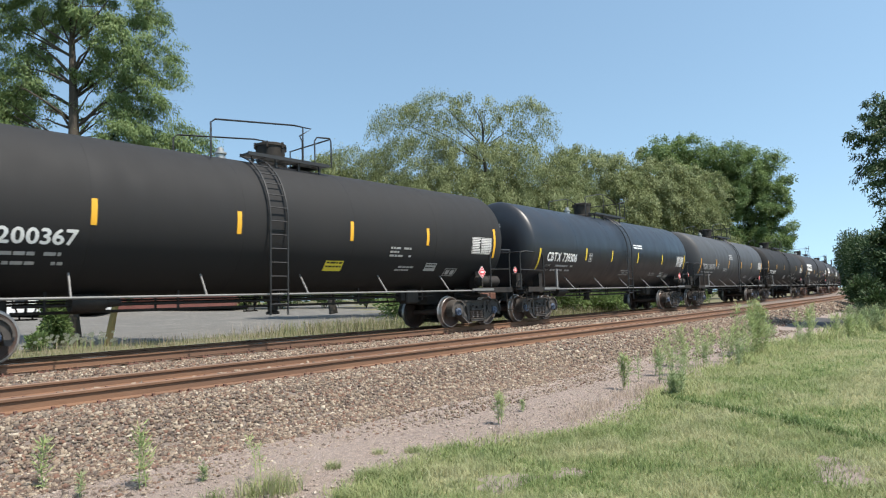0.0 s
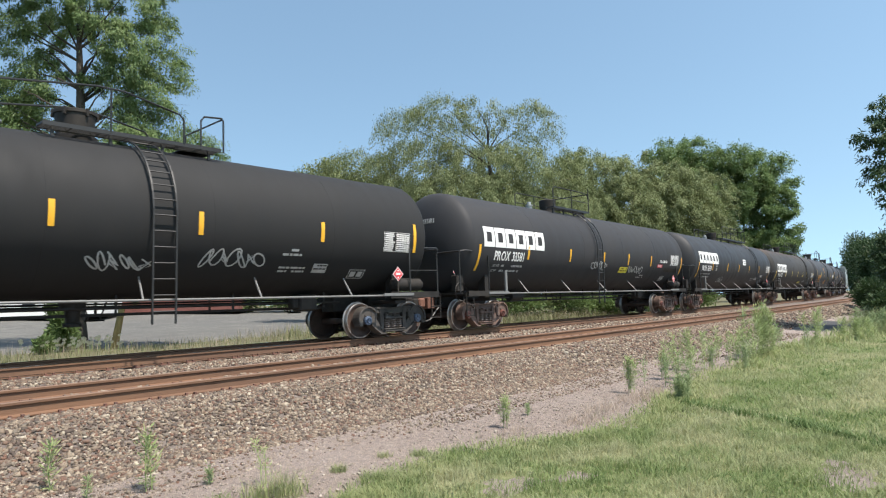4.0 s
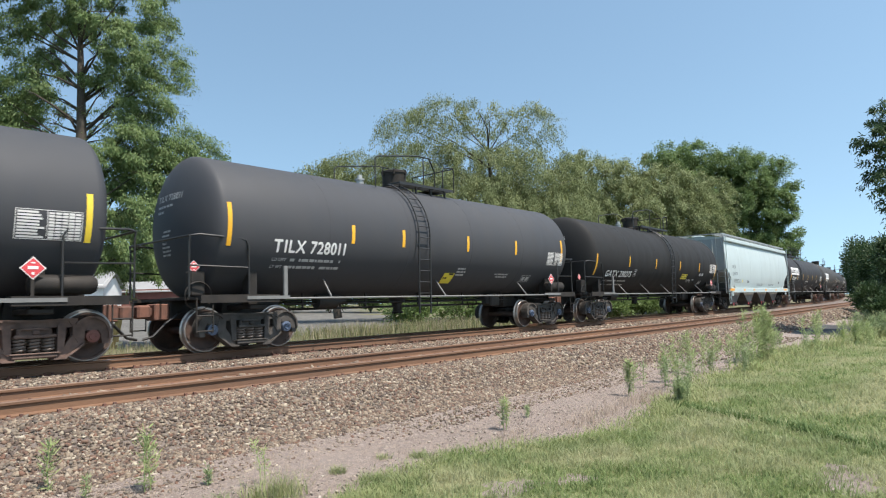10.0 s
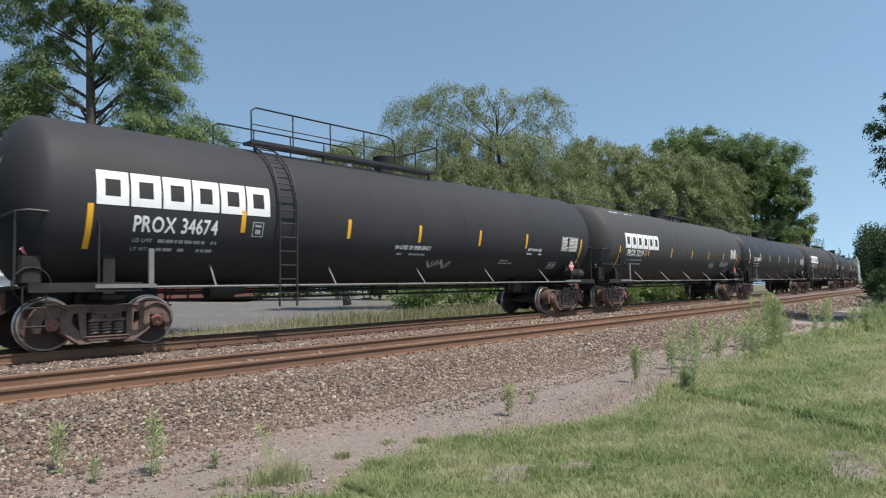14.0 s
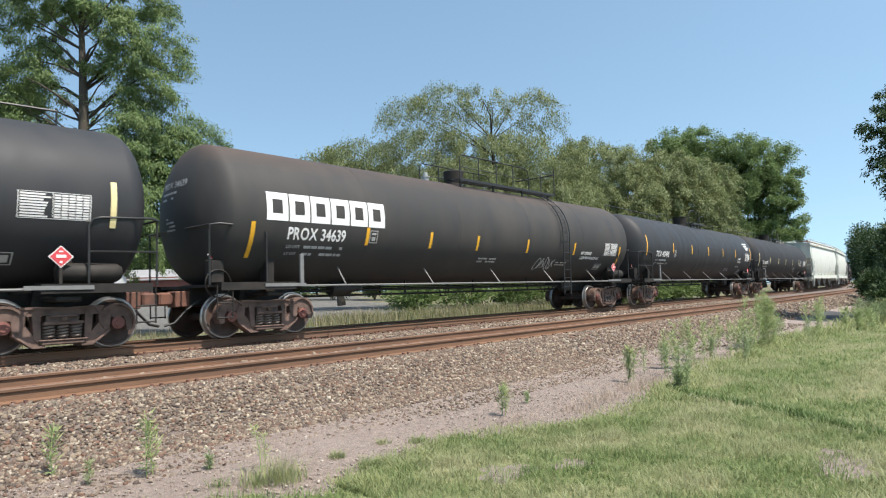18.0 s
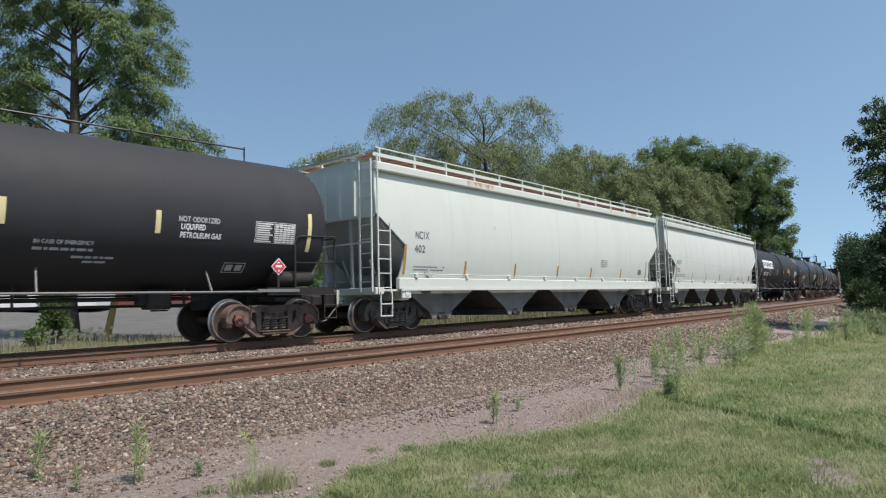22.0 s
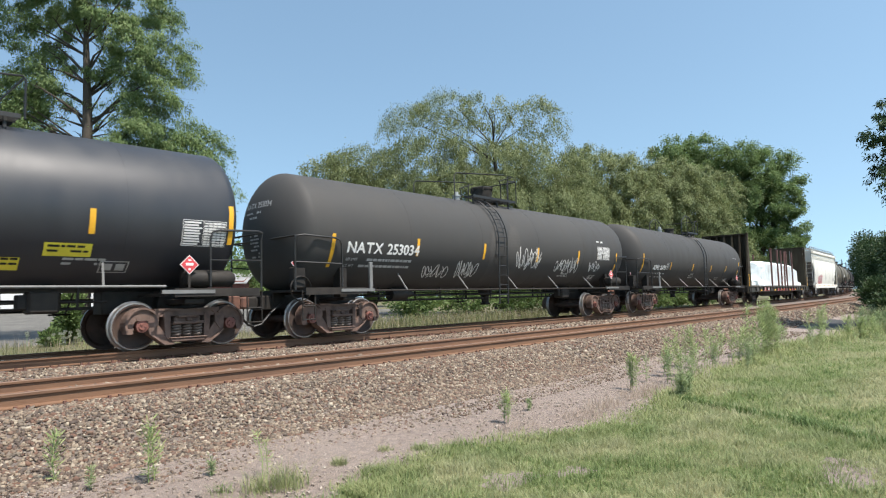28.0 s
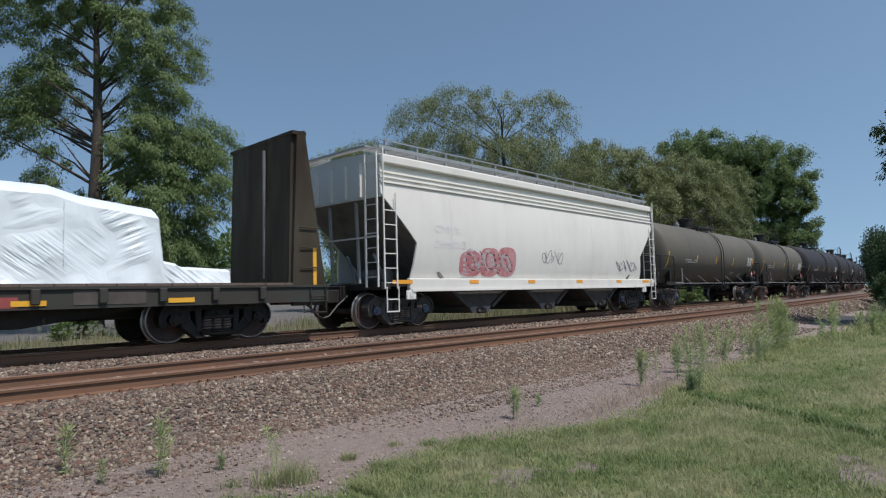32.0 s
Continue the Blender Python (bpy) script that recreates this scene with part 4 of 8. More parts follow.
            part("platform_beam", Build().box(xx - 0.03, xx + 0.03, -1.5, 1.5, 1.02, 1.08), FRAME_BLACK, car)
        part("platform_edge", Build().box(*sorted((sgn * (half - 0.7), sgn * (half + 0.35))), -1.56, -1.543, 1.06, 1.13), PIPE_GREY, car)
        # side steps at the end
        xs = sgn * (half + 1.25)
        for y in (-1.5, 1.5):
            st = Build()
            for dx in (-0.17, 0.17):
                st.tube([(xs + dx, y, 1.1), (xs + dx, y, 0.42)], 0.016, 5)
            for z in (0.45, 0.75):
                st.tube([(xs - 0.17, y, z), (xs + 0.17, y, z)], 0.016, 5)
            part("sill_step", st, FRAME_BLACK, car)
        # handrail round the head
        xr, xe = sgn * (half + 0.28), sgn * (half + 1.5)
        hr = Build()
        for y in (-1.5, 1.5):
            hr.tube([(xr, y, 1.12), (xr, y, 2.18), (xr + sgn * 0.06, y, 2.29), (xr + sgn * 0.2, y, 2.33), (xe - sgn * 0.15, y * 0.99, 2.36), (xe, y * 0.93, 2.34), (xe, y * 0.9, 2.2), (xe, y * 0.9, 1.12)], 0.022, 6)
            hr.tube([(xe, y * 0.9, 1.75), (xr, y, 1.72)], 0.018, 5) if style != "long" else None
        hr.tube([(xe, -1.35, 2.34), (xe, 1.35, 2.34)], 0.022, 6)
        part("end_handrail", hr, PIPE_BLACK if sgn > 0 else PIPE_BLACK, car, smooth=60)
        coupler(car, sgn * (half + 0.75), sgn, RUSTY if rnd.random() < 0.6 else FRAME_BLACK)
        # brake gear on the platform
        if sgn < 0:
            part("hand_brake_housing", Build().box(-0.16, 0.16, -0.12, 0.12, 0, 0.5, c=0.03).lathe([(-0.16, 0.28), (-0.14, 0.3), (-0.12, 0.28)], "y", 20), FRAME_BLACK, car, m=pose(sgn * (half + 1.2), -1.0, 1.15))
            part("route_card_post", Build().box(-0.05, 0.05, -0.03, 0.03, 0, 0.68, c=0.01), PIPE_GREY, car, m=pose(-half + 0.62, -1.5, 1.1))
        else:
            part("air_reservoir", Build().lathe([(-0.55, 0.001), (-0.52, 0.12), (-0.44, 0.17), (0.44, 0.17), (0.52, 0.12), (0.55, 0.001)], "x", 20), FRAME_BLACK, car, smooth=40, m=pose(half + 0.35, -1.28, 1.36))
        if placard:
            pb = Build().add([(-0.19, 0, 0), (0, 0, -0.19), (0.19, 0, 0), (0, 0, 0.19)], [(0, 1, 2, 3)], 0)
            pb.add([(-0.17, -0.004, 0), (0, -0.004, -0.17), (0.17, -0.004, 0), (0, -0.004, 0.17)], [(0, 1, 2, 3)], 1)
            pb.box(-0.075, 0.075, -0.009, -0.006, -0.018, 0.032, 0).box(-0.02, 0.02, -0.009, -0.006, -0.11, -0.07, 0).box(-0.03, 0.03, -0.009, -0.006, 0.075, 0.10, 0)
            pb.box(-0.025, 0.025, 0.004, 0.02, -0.55, 0.1, 2)
            part("placard", pb, [WHITE, RED, FRAME_BLACK], car, "red and white diamond placard", m=pose(half - 0.15, -1.5, 1.62) if sgn > 0 else pose(-half - 1.2, -0.95, 1.75) @ Matrix.Diagonal((0.7, 1, 0.7, 1)))
    # side pipes with their brackets
    for y in (-1.5, 1.5):
        part("side_pipe", Build().tube([(-half + 0.6, y, pipe_z), (half - 0.6, y, pipe_z)], 0.024, 8), sill_pipe if y < 0 else FRAME_BLACK, car, smooth=60)
        n = 5 if half > 6 else 3
        s = 1 if y > 0 else -1
        for k in range(n):
            xx = -half + 1.9 + (2 * half - 3.6) * k / (n - 1)
            zt = pipe_z + 0.45
            part("pipe_bracket", Build().tube([(xx, y, pipe_z + 0.01), (xx + 0.10, s * (math.sqrt(R * R - (zt - zc) ** 2) + 0.012), zt)], 0.02, 5), PIPE_GREY, car, smooth=60)
            if y > 0 and k % 2 == 0:
                part("pipe_hanger", Build().tube([(xx - 0.25, 0.9, 1.15), (xx - 0.1, 0.9, 0.72)], 0.018, 5).tube([(xx + 0.25, 0.9, 1.15), (xx + 0.1, 0.9, 0.72)], 0.018, 5).tube([(xx - 0.2, 0.9, 0.72), (xx + 0.2, 0.9, 0.72)], 0.018, 5), FRAME_BLACK, car)
    # brake gear and outlet under the belly
    ub = Build().box(-half + 1.4, half - 1.4, -0.03, 0.03, 0.80, 0.86).tube([(-half + 1.3, -0.5, 0.95), (half - 1.3, -0.5, 0.95)], 0.025, 5)
    ub.tube([(-half + 1.2, 0.55, 1.0), (half - 1.2, 0.55, 1.0)], 0.025, 5)
    for k in range(5):
        xx = -half + 1.8 + (2 * half - 3.6) * k / 4
        for y in (-0.5, 0.55):
            ub.box(xx - 0.02, xx + 0.02, y - 0.02, y + 0.02, 0.84, zb + 0.12)
    part("brake_rigging", ub, FRAME_BLACK, car)
    part("brake_cylinder", Build().lathe([(-0.4, 0.001), (-0.4, 0.17), (0.2, 0.17), (0.25, 0.1), (0.5, 0.08), (0.5, 0.001)], "x", 18), FRAME_BLACK, car, smooth=40, m=pose(-half + 2.6, -0.5, 1.0))
    part("control_valve", Build().box(-0.25, 0.25, -0.18, 0.18, -0.2, 0.2, c=0.04).box(-0.4, -0.2, -0.1, 0.1, -0.12, 0.14, c=0.02), FRAME_BLACK, car, m=pose(half - 2.4, -0.55, 0.95))
    if style == "short":
        part("bottom_outlet", Build().lathe([(zb + 0.05, 0.26), (zb - 0.16, 0.22), (zb - 0.2, 0.14), (zb - 0.42, 0.12), (zb - 0.44, 0.16), (zb - 0.5, 0.16), (zb - 0.5, 0.001)], "z", 16), FRAME_BLACK, car, smooth=40, m=pose(manway, 0, 0))
    # ladder down the near side
    zt = zc + R
    if ladder is not None:
        lx = ladder
        lb = Build()
        path = [(-(R + 0.10) * math.sin(a), zc + (R + 0.10) * math.cos(a)) for a in [0.32 + 0.1 * k for k in range(13)]] + [(-(R + 0.09), zc - 0.2), (-(R + 0.07), 1.5), (-(R + 0.05), 0.62)]
        for dx in (-0.22, 0.22):
            for i in range(len(path) - 1):
                (ya, za), (yb, zb2) = path[i], path[i + 1]
                lb.tube([(lx + dx, ya, za), (lx + dx, yb, zb2)], 0.024, 5)
        part("ladder_rail", lb, PIPE_BLACK if style != "long" else PIPE_BLACK, car)
        rung = Build().tube([(lx - 0.22, 0, 0), (lx + 0.22, 0, 0)], 0.014, 5).mesh("rung", PIPE_BLACK)
        tot = 0
        for (ya, za), (yb, zb2) in zip(path, path[1:]):
            seg = math.hypot(yb - ya, zb2 - za)
            d = -tot % 0.30
            while d < seg:
                w = d / seg
                part("rung", rung, None, car, m=pose(0, ya + (yb - ya) * w, za + (zb2 - za) * w))
                d += 0.30
            tot += seg
    # crown of the tank: manway, fittings, grating and railings
    pots = {"short": ((-0.12, 0.40), (0.05, 0.40), (0.08, 0.33), (0.48, 0.36), (0.49, 0.385), (0.55, 0.385), (0.58, 0.31), (0.59, 0.001)),
            "long": ((-0.1, 0.30), (0.14, 0.28), (0.17, 0.31), (0.46, 0.34), (0.49, 0.30), (0.50, 0.001)),
            "end_ladder": ((-0.1, 0.37), (0.06, 0.37), (0.08, 0.35), (0.44, 0.39), (0.45, 0.41), (0.49, 0.41), (0.51, 0.001)),
            "low": ((-0.1, 0.24), (0.2, 0.24), (0.22, 0.28), (0.27, 0.28), (0.31, 0.001))}
    part("manway", Build().lathe([(zt + a, r) for a, r in pots["low" if low else style]], "z", 28), FRAME_BLACK, car, smooth=35, m=pose(manway, 0, 0))
    if style == "short" and not low:
        lug = Build().box(-0.025, 0.025, 0.35, 0.41, 0.42, 0.58, c=0.01).mesh("lid_bolt", FRAME_BLACK)
        for k in range(6):
            part("lid_bolt", lug, None, car, m=pose(manway, 0, zt, 0, 0, 60 * k + 15))
    part("safety_valve", Build().lathe([(zt - 0.1, 0.11), (zt + 0.12, 0.11), (zt + 0.13, 0.14), (zt + 0.17, 0.14), (zt + 0.18, 0.08), (zt + 0.28, 0.07), (zt + 0.30, 0.001)], "z", 14), GALV, car, smooth=40, m=pose(manway - 1.35 if style != "end_ladder" else manway + 2.3, 0, 0))
    w0, w1 = deck
    d0, d1 = (manway - 0.5, manway + 1.5) if style == "end_ladder" else deck
    gb = Build()
    for y0, y1 in ((-0.85, -0.52), (0.52, 0.85)):
        n = int((y1 - y0) / 0.055)
        for k in range(n + 1):
            yy = y0 + (y1 - y0) * k / n
            gb.box(d0, d1, yy - 0.008, yy + 0.008, zt + 0.02, zt + 0.06)
        for k in range(int((d1 - d0) / 0.5) + 1):
            gb.box(d0 + 0.5 * k - 0.008, d0 + 0.5 * k + 0.008, y0, y1, zt + 0.02, zt + 0.055)
        gb.box(d0, d1, y0 - 0.02, y0, zt, zt + 0.08).box(d0, d1, y1, y1 + 0.02, zt, zt + 0.08)
    if style == "short":
        gb.box(d1 - 0.7, d1, -0.52, 0.52, zt + 0.03, zt + 0.05)
    part("crown_grating", gb, PIPE_BLACK, car)
    gl = Build().box(-0.025, 0.025, -0.025, 0.025, zc + math.sqrt(R * R - 0.5) - 0.02, zt + 0.04).mesh("grating_bracket", PIPE_BLACK)
    for k in range(4):
        xx = d0 + 0.2 + (d1 - d0 - 0.4) * k / 3
        for y in (-0.7, 0.7):
            part("grating_bracket", gl, None, car, m=pose(xx, y, 0))
    h = 0.86
    e1 = d1 - 1.7 if style == "long" and d1 - d0 > 4 else d1
    nposts = max(2, int((d1 - d0) / 1.6) + 1)
    for y in (-0.86, 0.86):
        rl = Build()
        z0 = zt + 0.04
        lo = d0 - 0.9 if style == "short" else d0
        rl.tube([(lo, y, z0 - 0.25), (lo, y, z0 + h * 0.62), (lo + 0.1, y, z0 + h * 0.72), (manway + 0.1, y, z0 + h), (manway + 0.6, y, z0 + h), (d1 - 0.9, y, z0 + h * 0.72), (d1 - 0.82, y, z0 + h * 0.6), (d1 - 0.82, y, z0)] if style == "short" else [(d0, y, z0), (d0, y, z0 + h * 0.8), (d0 + 0.12, y, z0 + h * 0.9), (e1 - 0.3, y, z0 + h * 0.9), (e1 - 0.08, y, z0 + h * 0.82), (e1, y, z0 + h * 0.6), (e1, y, z0)], 0.02, 6)
        if style != "short":
            rl.tube([(d0, y, z0 + h * 0.45), (e1, y, z0 + h * 0.45)], 0.014, 5)
            for k in range(1, nposts):
                xx = d0 + (e1 - d0) * k / nposts
                rl.tube([(xx, y, z0), (xx, y, z0 + h * 0.9)], 0.018, 5)
        else:
            rl.tube([(manway + 0.35, y, z0), (manway + 0.35, y, z0 + h)], 0.018, 5)
        if style == "end_ladder":
            rl = Build()
            for a, c, hh in ((manway - 1.15, manway + 0.45, 0.72), (manway + 0.62, manway + 1.5, 0.5)):
                rl.tube([(a, y, z0 - 0.1), (a, y, z0 + hh * 0.6), (a + 0.25, y, z0 + hh * 0.88), (a + 0.6, y, z0 + hh), (c - 0.1, y, z0 + hh), (c, y, z0 + hh * 0.85), (c, y, z0)], 0.02, 6)
        part("crown_railing", rl, PIPE_BLACK, car, smooth=60)
    if style == "short":
        rl = Build()
        rl.tube([(d1 - 0.45, -0.86, zt), (d1 - 0.45, -0.86, zt + 0.62), (d1 - 0.38, -0.86, zt + 0.72), (d1 + 0.02, -0.86, zt + 0.76), (d1 + 0.06, -0.86, zt + 0.7), (d1 + 0.06, -0.86, zt)], 0.02, 6)
        rl.tube([(d1 + 0.04, -0.86, zt + 0.74), (d1 + 0.04, 0.86, zt + 0.74), (d1 + 0.04, 0.86, zt)], 0.02, 6)
        part("ladder_hoop", rl, PIPE_BLACK, car, smooth=60)
    elif style == "long":
        rl = Build().tube([(d1, -0.86, zt + 0.8), (d1, 0.86, zt + 0.8)], 0.02, 6).tube([(d1, -0.86, zt), (d1 + 0.02, -0.86, zt + 1.05)], 0.02, 6)
        if e1 < d1:
            rl.tube([(d1 - 0.9, -0.86, zt), (d1 - 0.9, -0.86, zt + 0.68), (d1 - 0.8, -0.86, zt + 0.78), (d1, -0.86, zt + 0.8)], 0.02, 6)
        part("ladder_hoop", rl, PIPE_BLACK, car)
    if style == "end_ladder":
        part("walkway", Build().box(w0, w1, 0.30, 0.62, zt - 0.05, zt - 0.01), PIPE_BLACK, car)
        wl = Build().tube([(w0, 0.62, zt + 0.55), (d0, 0.86, zt + 0.55)], 0.022, 5).tube([(d1, 0.86, zt + 0.5), (w1, 0.62, zt + 0.5)], 0.022, 5)
        for k in range(7):
            xx = w0 + (w1 - w0) * k / 6
            if not d0 - 0.5 < xx < d1 + 0.5:
                wl.tube([(xx, 0.62, zt - 0.1), (xx, 0.62, zt + 0.55)], 0.02, 5)
        part("walkway_rail", wl, PIPE_BLACK, car)
        part("head_brace", Build().tube([(-half - 0.2, -1.45, 1.2), (-half - 1.05, -1.2, 2.3)], 0.018, 5), PIPE_GREY, car, smooth=60)
    add_trucks(car, half, truck)
    return car


def hopper_car(label, q0, q1, hl, paint, opening, sill, truck, text, bays=4, roof_rail="grating", old=False, seed=0, film=GOLD, rusty_top=False):
    rnd = random.Random(seed)
    car, half = new_car("hopper_car", label, "hopper car", q0, q1, "freight train cars")
    (_, oz0), (ox1, oz1), (ox2, oz2) = opening
    s0, s1 = sill
    W, top = 1.58, 4.22

    def out(z):
        """Half width of the bowed side at height z."""
        u = max(0.0, min(1.0, (z - oz2) / (top - oz2)))
        return W - 0.10 + 0.17 * math.sin(math.pi * u ** 0.9) ** 0.8

    def reach(z):
        """Half length of the side sheet at height z."""
        if z >= oz0:
            return hl
        if z >= oz1:
            return ox1 + (hl - ox1) * (z - oz1) / (oz0 - oz1)
        return ox2 + (ox1 - ox2) * (z - oz2) / (oz1 - oz2)

    levels = sorted({oz0, oz1} | {oz2 + (top - oz2) * k / 14 for k in range(15)})

    def strip(x0, x1, z0, z1, lift, y):
        """A thin upright or level strip that follows the bowed side."""
        zs = [z0 + (z1 - z0) * k / 8 for k in range(9)]
        b = Build()
        b.v = [(x, math.copysign(out(z) + d, y), z) for z in zs for x, d in ((x0, -0.02), (x0, lift), (x1, lift), (x1, -0.02))]
        b.f = [(4 * k + c, 4 * k + (c + 1) % 4, 4 * k + 4 + (c + 1) % 4, 4 * k + 4 + c) for k in range(8) for c in range(4)] + [(3, 2, 1, 0), (32, 33, 34, 35)]
        b.m = [0] * len(b.f)
        return b

    for y in (-W, W):
        b = Build()
        n = len(levels)
        for d in (0.0, 0.05):
            b.v += [(sx * reach(z), math.copysign(out(z) - d, y), z) for z in levels for sx in (-1, 1)]
        for o in (0, 2 * n):
            b.f += [(o + 2 * k, o + 2 * k + 1, o + 2 * k + 3, o + 2 * k + 2) for k in range(n - 1)]
        for k in range(n - 1):
            b.f += [(2 * k, 2 * k + 2, 2 * n + 2 * k + 2, 2 * n + 2 * k), (2 * k + 1, 2 * k + 3, 2 * n + 2 * k + 3, 2 * n + 2 * k + 1)]
        b.m = [0] * len(b.f)
        side = part("side_sheet", b, paint, car, smooth=30)
        if y < 0:
            near = side
        part("side_sill", Build().box(-ox2 - 0.15, hl - 0.05, y - 0.07, y + 0.07, s0, s1, c=0.02), paint, car)
        part("sill_lip", Build().box(-ox2 - 0.1, ox2 + 0.1, y - 0.10 if y < 0 else y + 0.05, y - 0.05 if y < 0 else y + 0.10, s0 - 0.03, s0 + 0.03), paint, car)
        part("top_chord", Build().box(-hl, hl, y - 0.07, y + 0.07, top - 0.07, top + 0.16, c=0.03), paint, car)
        for k in range(1, 6):
            xx = -hl + 2 * hl * k / 6
            part("weld_seam", strip(xx - 0.012, xx + 0.012, oz2 + 0.02, top - 0.08 if not old else 3.62, 0.004, y), paint, car)
        if old:
            for k in range(3):
                part("side_rib", strip(-hl, hl, 3.66 + 0.13 * k, 3.71 + 0.13 * k, 0.05, y), paint, car)
    # roof with its hatch trough
    prof = [(-W, top + 0.12), (-0.9, top + 0.24), (-0.35, top + 0.27), (0.35, top + 0.27), (0.9, top + 0.24), (W, top + 0.12), (W, top + 0.06), (-W, top + 0.06)]
    rb = Build()
    n = len(prof)
    rb.v = [(x, y, z) for x in (-hl, hl) for y, z in prof]
    rb.f = [tuple(range(n)), tuple(range(2 * n - 1, n - 1, -1))] + [(i, n + i, n + (i + 1) % n, (i + 1) % n) for i in range(n)]
    rb.m = [0] * len(rb.f)
    part("roof", rb, paint, car)
    hz = top + 0.27
    for k in range(6):
        xx = -hl + 1.3 + (2 * hl - 2.6) * k / 5
        part("roof_hatch", Build().box(xx - 1.0, xx + 1.0, -0.3, 0.3, hz - 0.01, hz + 0.09, c=0.03), paint, car)
    for y0 in (-1.46, 0.86):
        wb = Build()
        for k in range(9):
            yy = y0 + 0.6 * k / 8
            wb.box(-hl + 0.1, hl - 0.1, yy - 0.01, yy + 0.01, hz + 0.10, hz + 0.14)
        for k in range(int(2 * hl / 0.4)):
            xx = -hl + 0.2 + 0.4 * k
            wb.box(xx - 0.01, xx + 0.01, y0, y0 + 0.6, hz + 0.10, hz + 0.135)
        part("running_board", wb, RUSTY if rusty_top else GALV, car)
        if roof_rail == "grating":
            tb = Build()
            for k in range(int((2 * hl - 0.4) / 0.075)):
                xx = -hl + 0.2 + 0.075 * k
                tb.box(xx - 0.012, xx + 0.012, y0 - 0.025, y0 - 0.012, hz + 0.02, hz + 0.15)
            part("grating_edge", tb, GALV, car)
        sb = Build()
        for k in range(14):
            xx = -hl + 0.35 + (2 * hl - 0.7) * k / 13
            sb.box(xx - 0.025, xx + 0.025, y0 - 0.02, y0 + 0.03, top + 0.1, hz + (0.15 if roof_rail == "grating" and not old else 0.30))
        if roof_rail == "white" or old:
            sb.box(-hl + 0.2, hl - 0.2, y0 - 0.02 if y0 < 0 else y0 + 0.57, y0 + 0.015 if y0 < 0 else y0 + 0.62, hz + 0.28, hz + 0.31)
        sb.box(-hl + 0.1, hl - 0.1, y0 - 0.03 if y0 < 0 else y0 + 0.6, y0 - 0.01 if y0 < 0 else y0 + 0.63, hz + 0.06, hz + 0.15)
        part("running_board_bracket", sb, paint if roof_rail == "white" else GALV, car)
    for sgn in (-1, 1):
        e = sgn * hl
        a0, a1 = sorted((e - sgn * 0.06, e))
        eb = Build().box(a0, a1, -W, W, oz0 - 0.1, top + 0.1)
        end_paint = HOPPER_END_SHADE if roof_rail != "white" and not old else paint
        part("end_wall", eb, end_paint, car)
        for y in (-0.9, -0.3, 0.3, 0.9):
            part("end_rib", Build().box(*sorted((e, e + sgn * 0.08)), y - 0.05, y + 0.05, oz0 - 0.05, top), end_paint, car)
        part("slope_sheet", Build().prism([(e, oz0 - 0.05), (e - sgn * 0.08, oz0 + 0.02), (sgn * (half - 1.2), 1.30), (sgn * (half - 1.2), 1.18)][::sgn], -W + 0.04, W - 0.04), HOPPER_END_SHADE if not old else HOPPER_BAY, car)
        fl = Build().box(*sorted((sgn * (half - 1.5), sgn * (half + 1.35))), -0.25, 0.25, 0.72, 1.12, c=0.02)
        fl.box(*sorted((e - sgn * 0.35, e)), -W, W, 0.98, 1.16, c=0.02)
        fl.box(*sorted((e - sgn * 1.6, e)), -W + 0.02, W - 0.02, 1.06, 1.11)
        fl.box(*sorted((sgn * half - 0.2, sgn * half + 0.2)), -1.4, 1.4, 0.82, 1.1, c=0.02)
        part("end_sill", fl, paint if roof_rail == "white" else FRAME_BLACK, car)
        for y in (-0.55, 0.55):
            part("slope_brace", Build().tube([(e - sgn * 0.2, y, 1.12), (e - sgn * 0.12, y, oz0)], 0.05, 6).tube([(sgn * half, y, 1.1), (sgn * (half + 0.45), y, 1.95)], 0.04, 6), HOPPER_END_SHADE, car)
        part("brake_reservoir", Build().lathe([(-0.5, 0.001), (-0.46, 0.2), (0.46, 0.2), (0.5, 0.001)], "y", 18), HOPPER_BAY, car, smooth=40, m=pose(e - sgn * 1.0, -0.3, 1.35))
        for y in (-W - 0.13, W + 0.13):
            lb = Build()
            for xx in (e - sgn * 0.02, e - sgn * 0.44):
                ztop = top + 0.30 if abs(xx - e) < 0.1 else (oz0 - 0.25 if not old else oz0)
                lb.box(xx - 0.018, xx + 0.018, y - 0.015, y + 0.015, 1.0, ztop)
            z = 1.15
            while z < oz0 - 0.25:
                lb.box(min(e - sgn * 0.44, e - sgn * 0.02), max(e - sgn * 0.44, e - sgn * 0.02), y - 0.012, y + 0.012, z - 0.012, z + 0.012)
                z += 0.36
            for xx in (e - sgn * 0.08, e - sgn * 0.48):
                lb.box(xx - 0.014, xx + 0.014, y - 0.012, y + 0.012, 0.42, 1.05)
            for z in (0.44, 0.74):
                lb.box(min(e - sgn * 0.48, e - sgn * 0.08), max(e - sgn * 0.48, e - sgn * 0.08), y - 0.02, y + 0.02, z - 0.015, z + 0.015)
            part("side_ladder", lb, paint, car)
        eb = Build()
        for y in (-W - 0.02, -W + 0.42):
            eb.box(*sorted((e + sgn * 0.08, e + sgn * 0.12)), y - 0.02, y + 0.02, 1.05, top + 0.2)
        z = 1.3
        while z < top:
            eb.box(*sorted((e + sgn * 0.09, e + sgn * 0.115)), -W - 0.02, -W + 0.42, z - 0.012, z + 0.012)
            z += 0.36
        eb.box(*sorted((e + sgn * 0.09, e + sgn * 0.12)), -W, W, 2.28, 2.32)
        part("end_ladder", eb, end_paint, car)
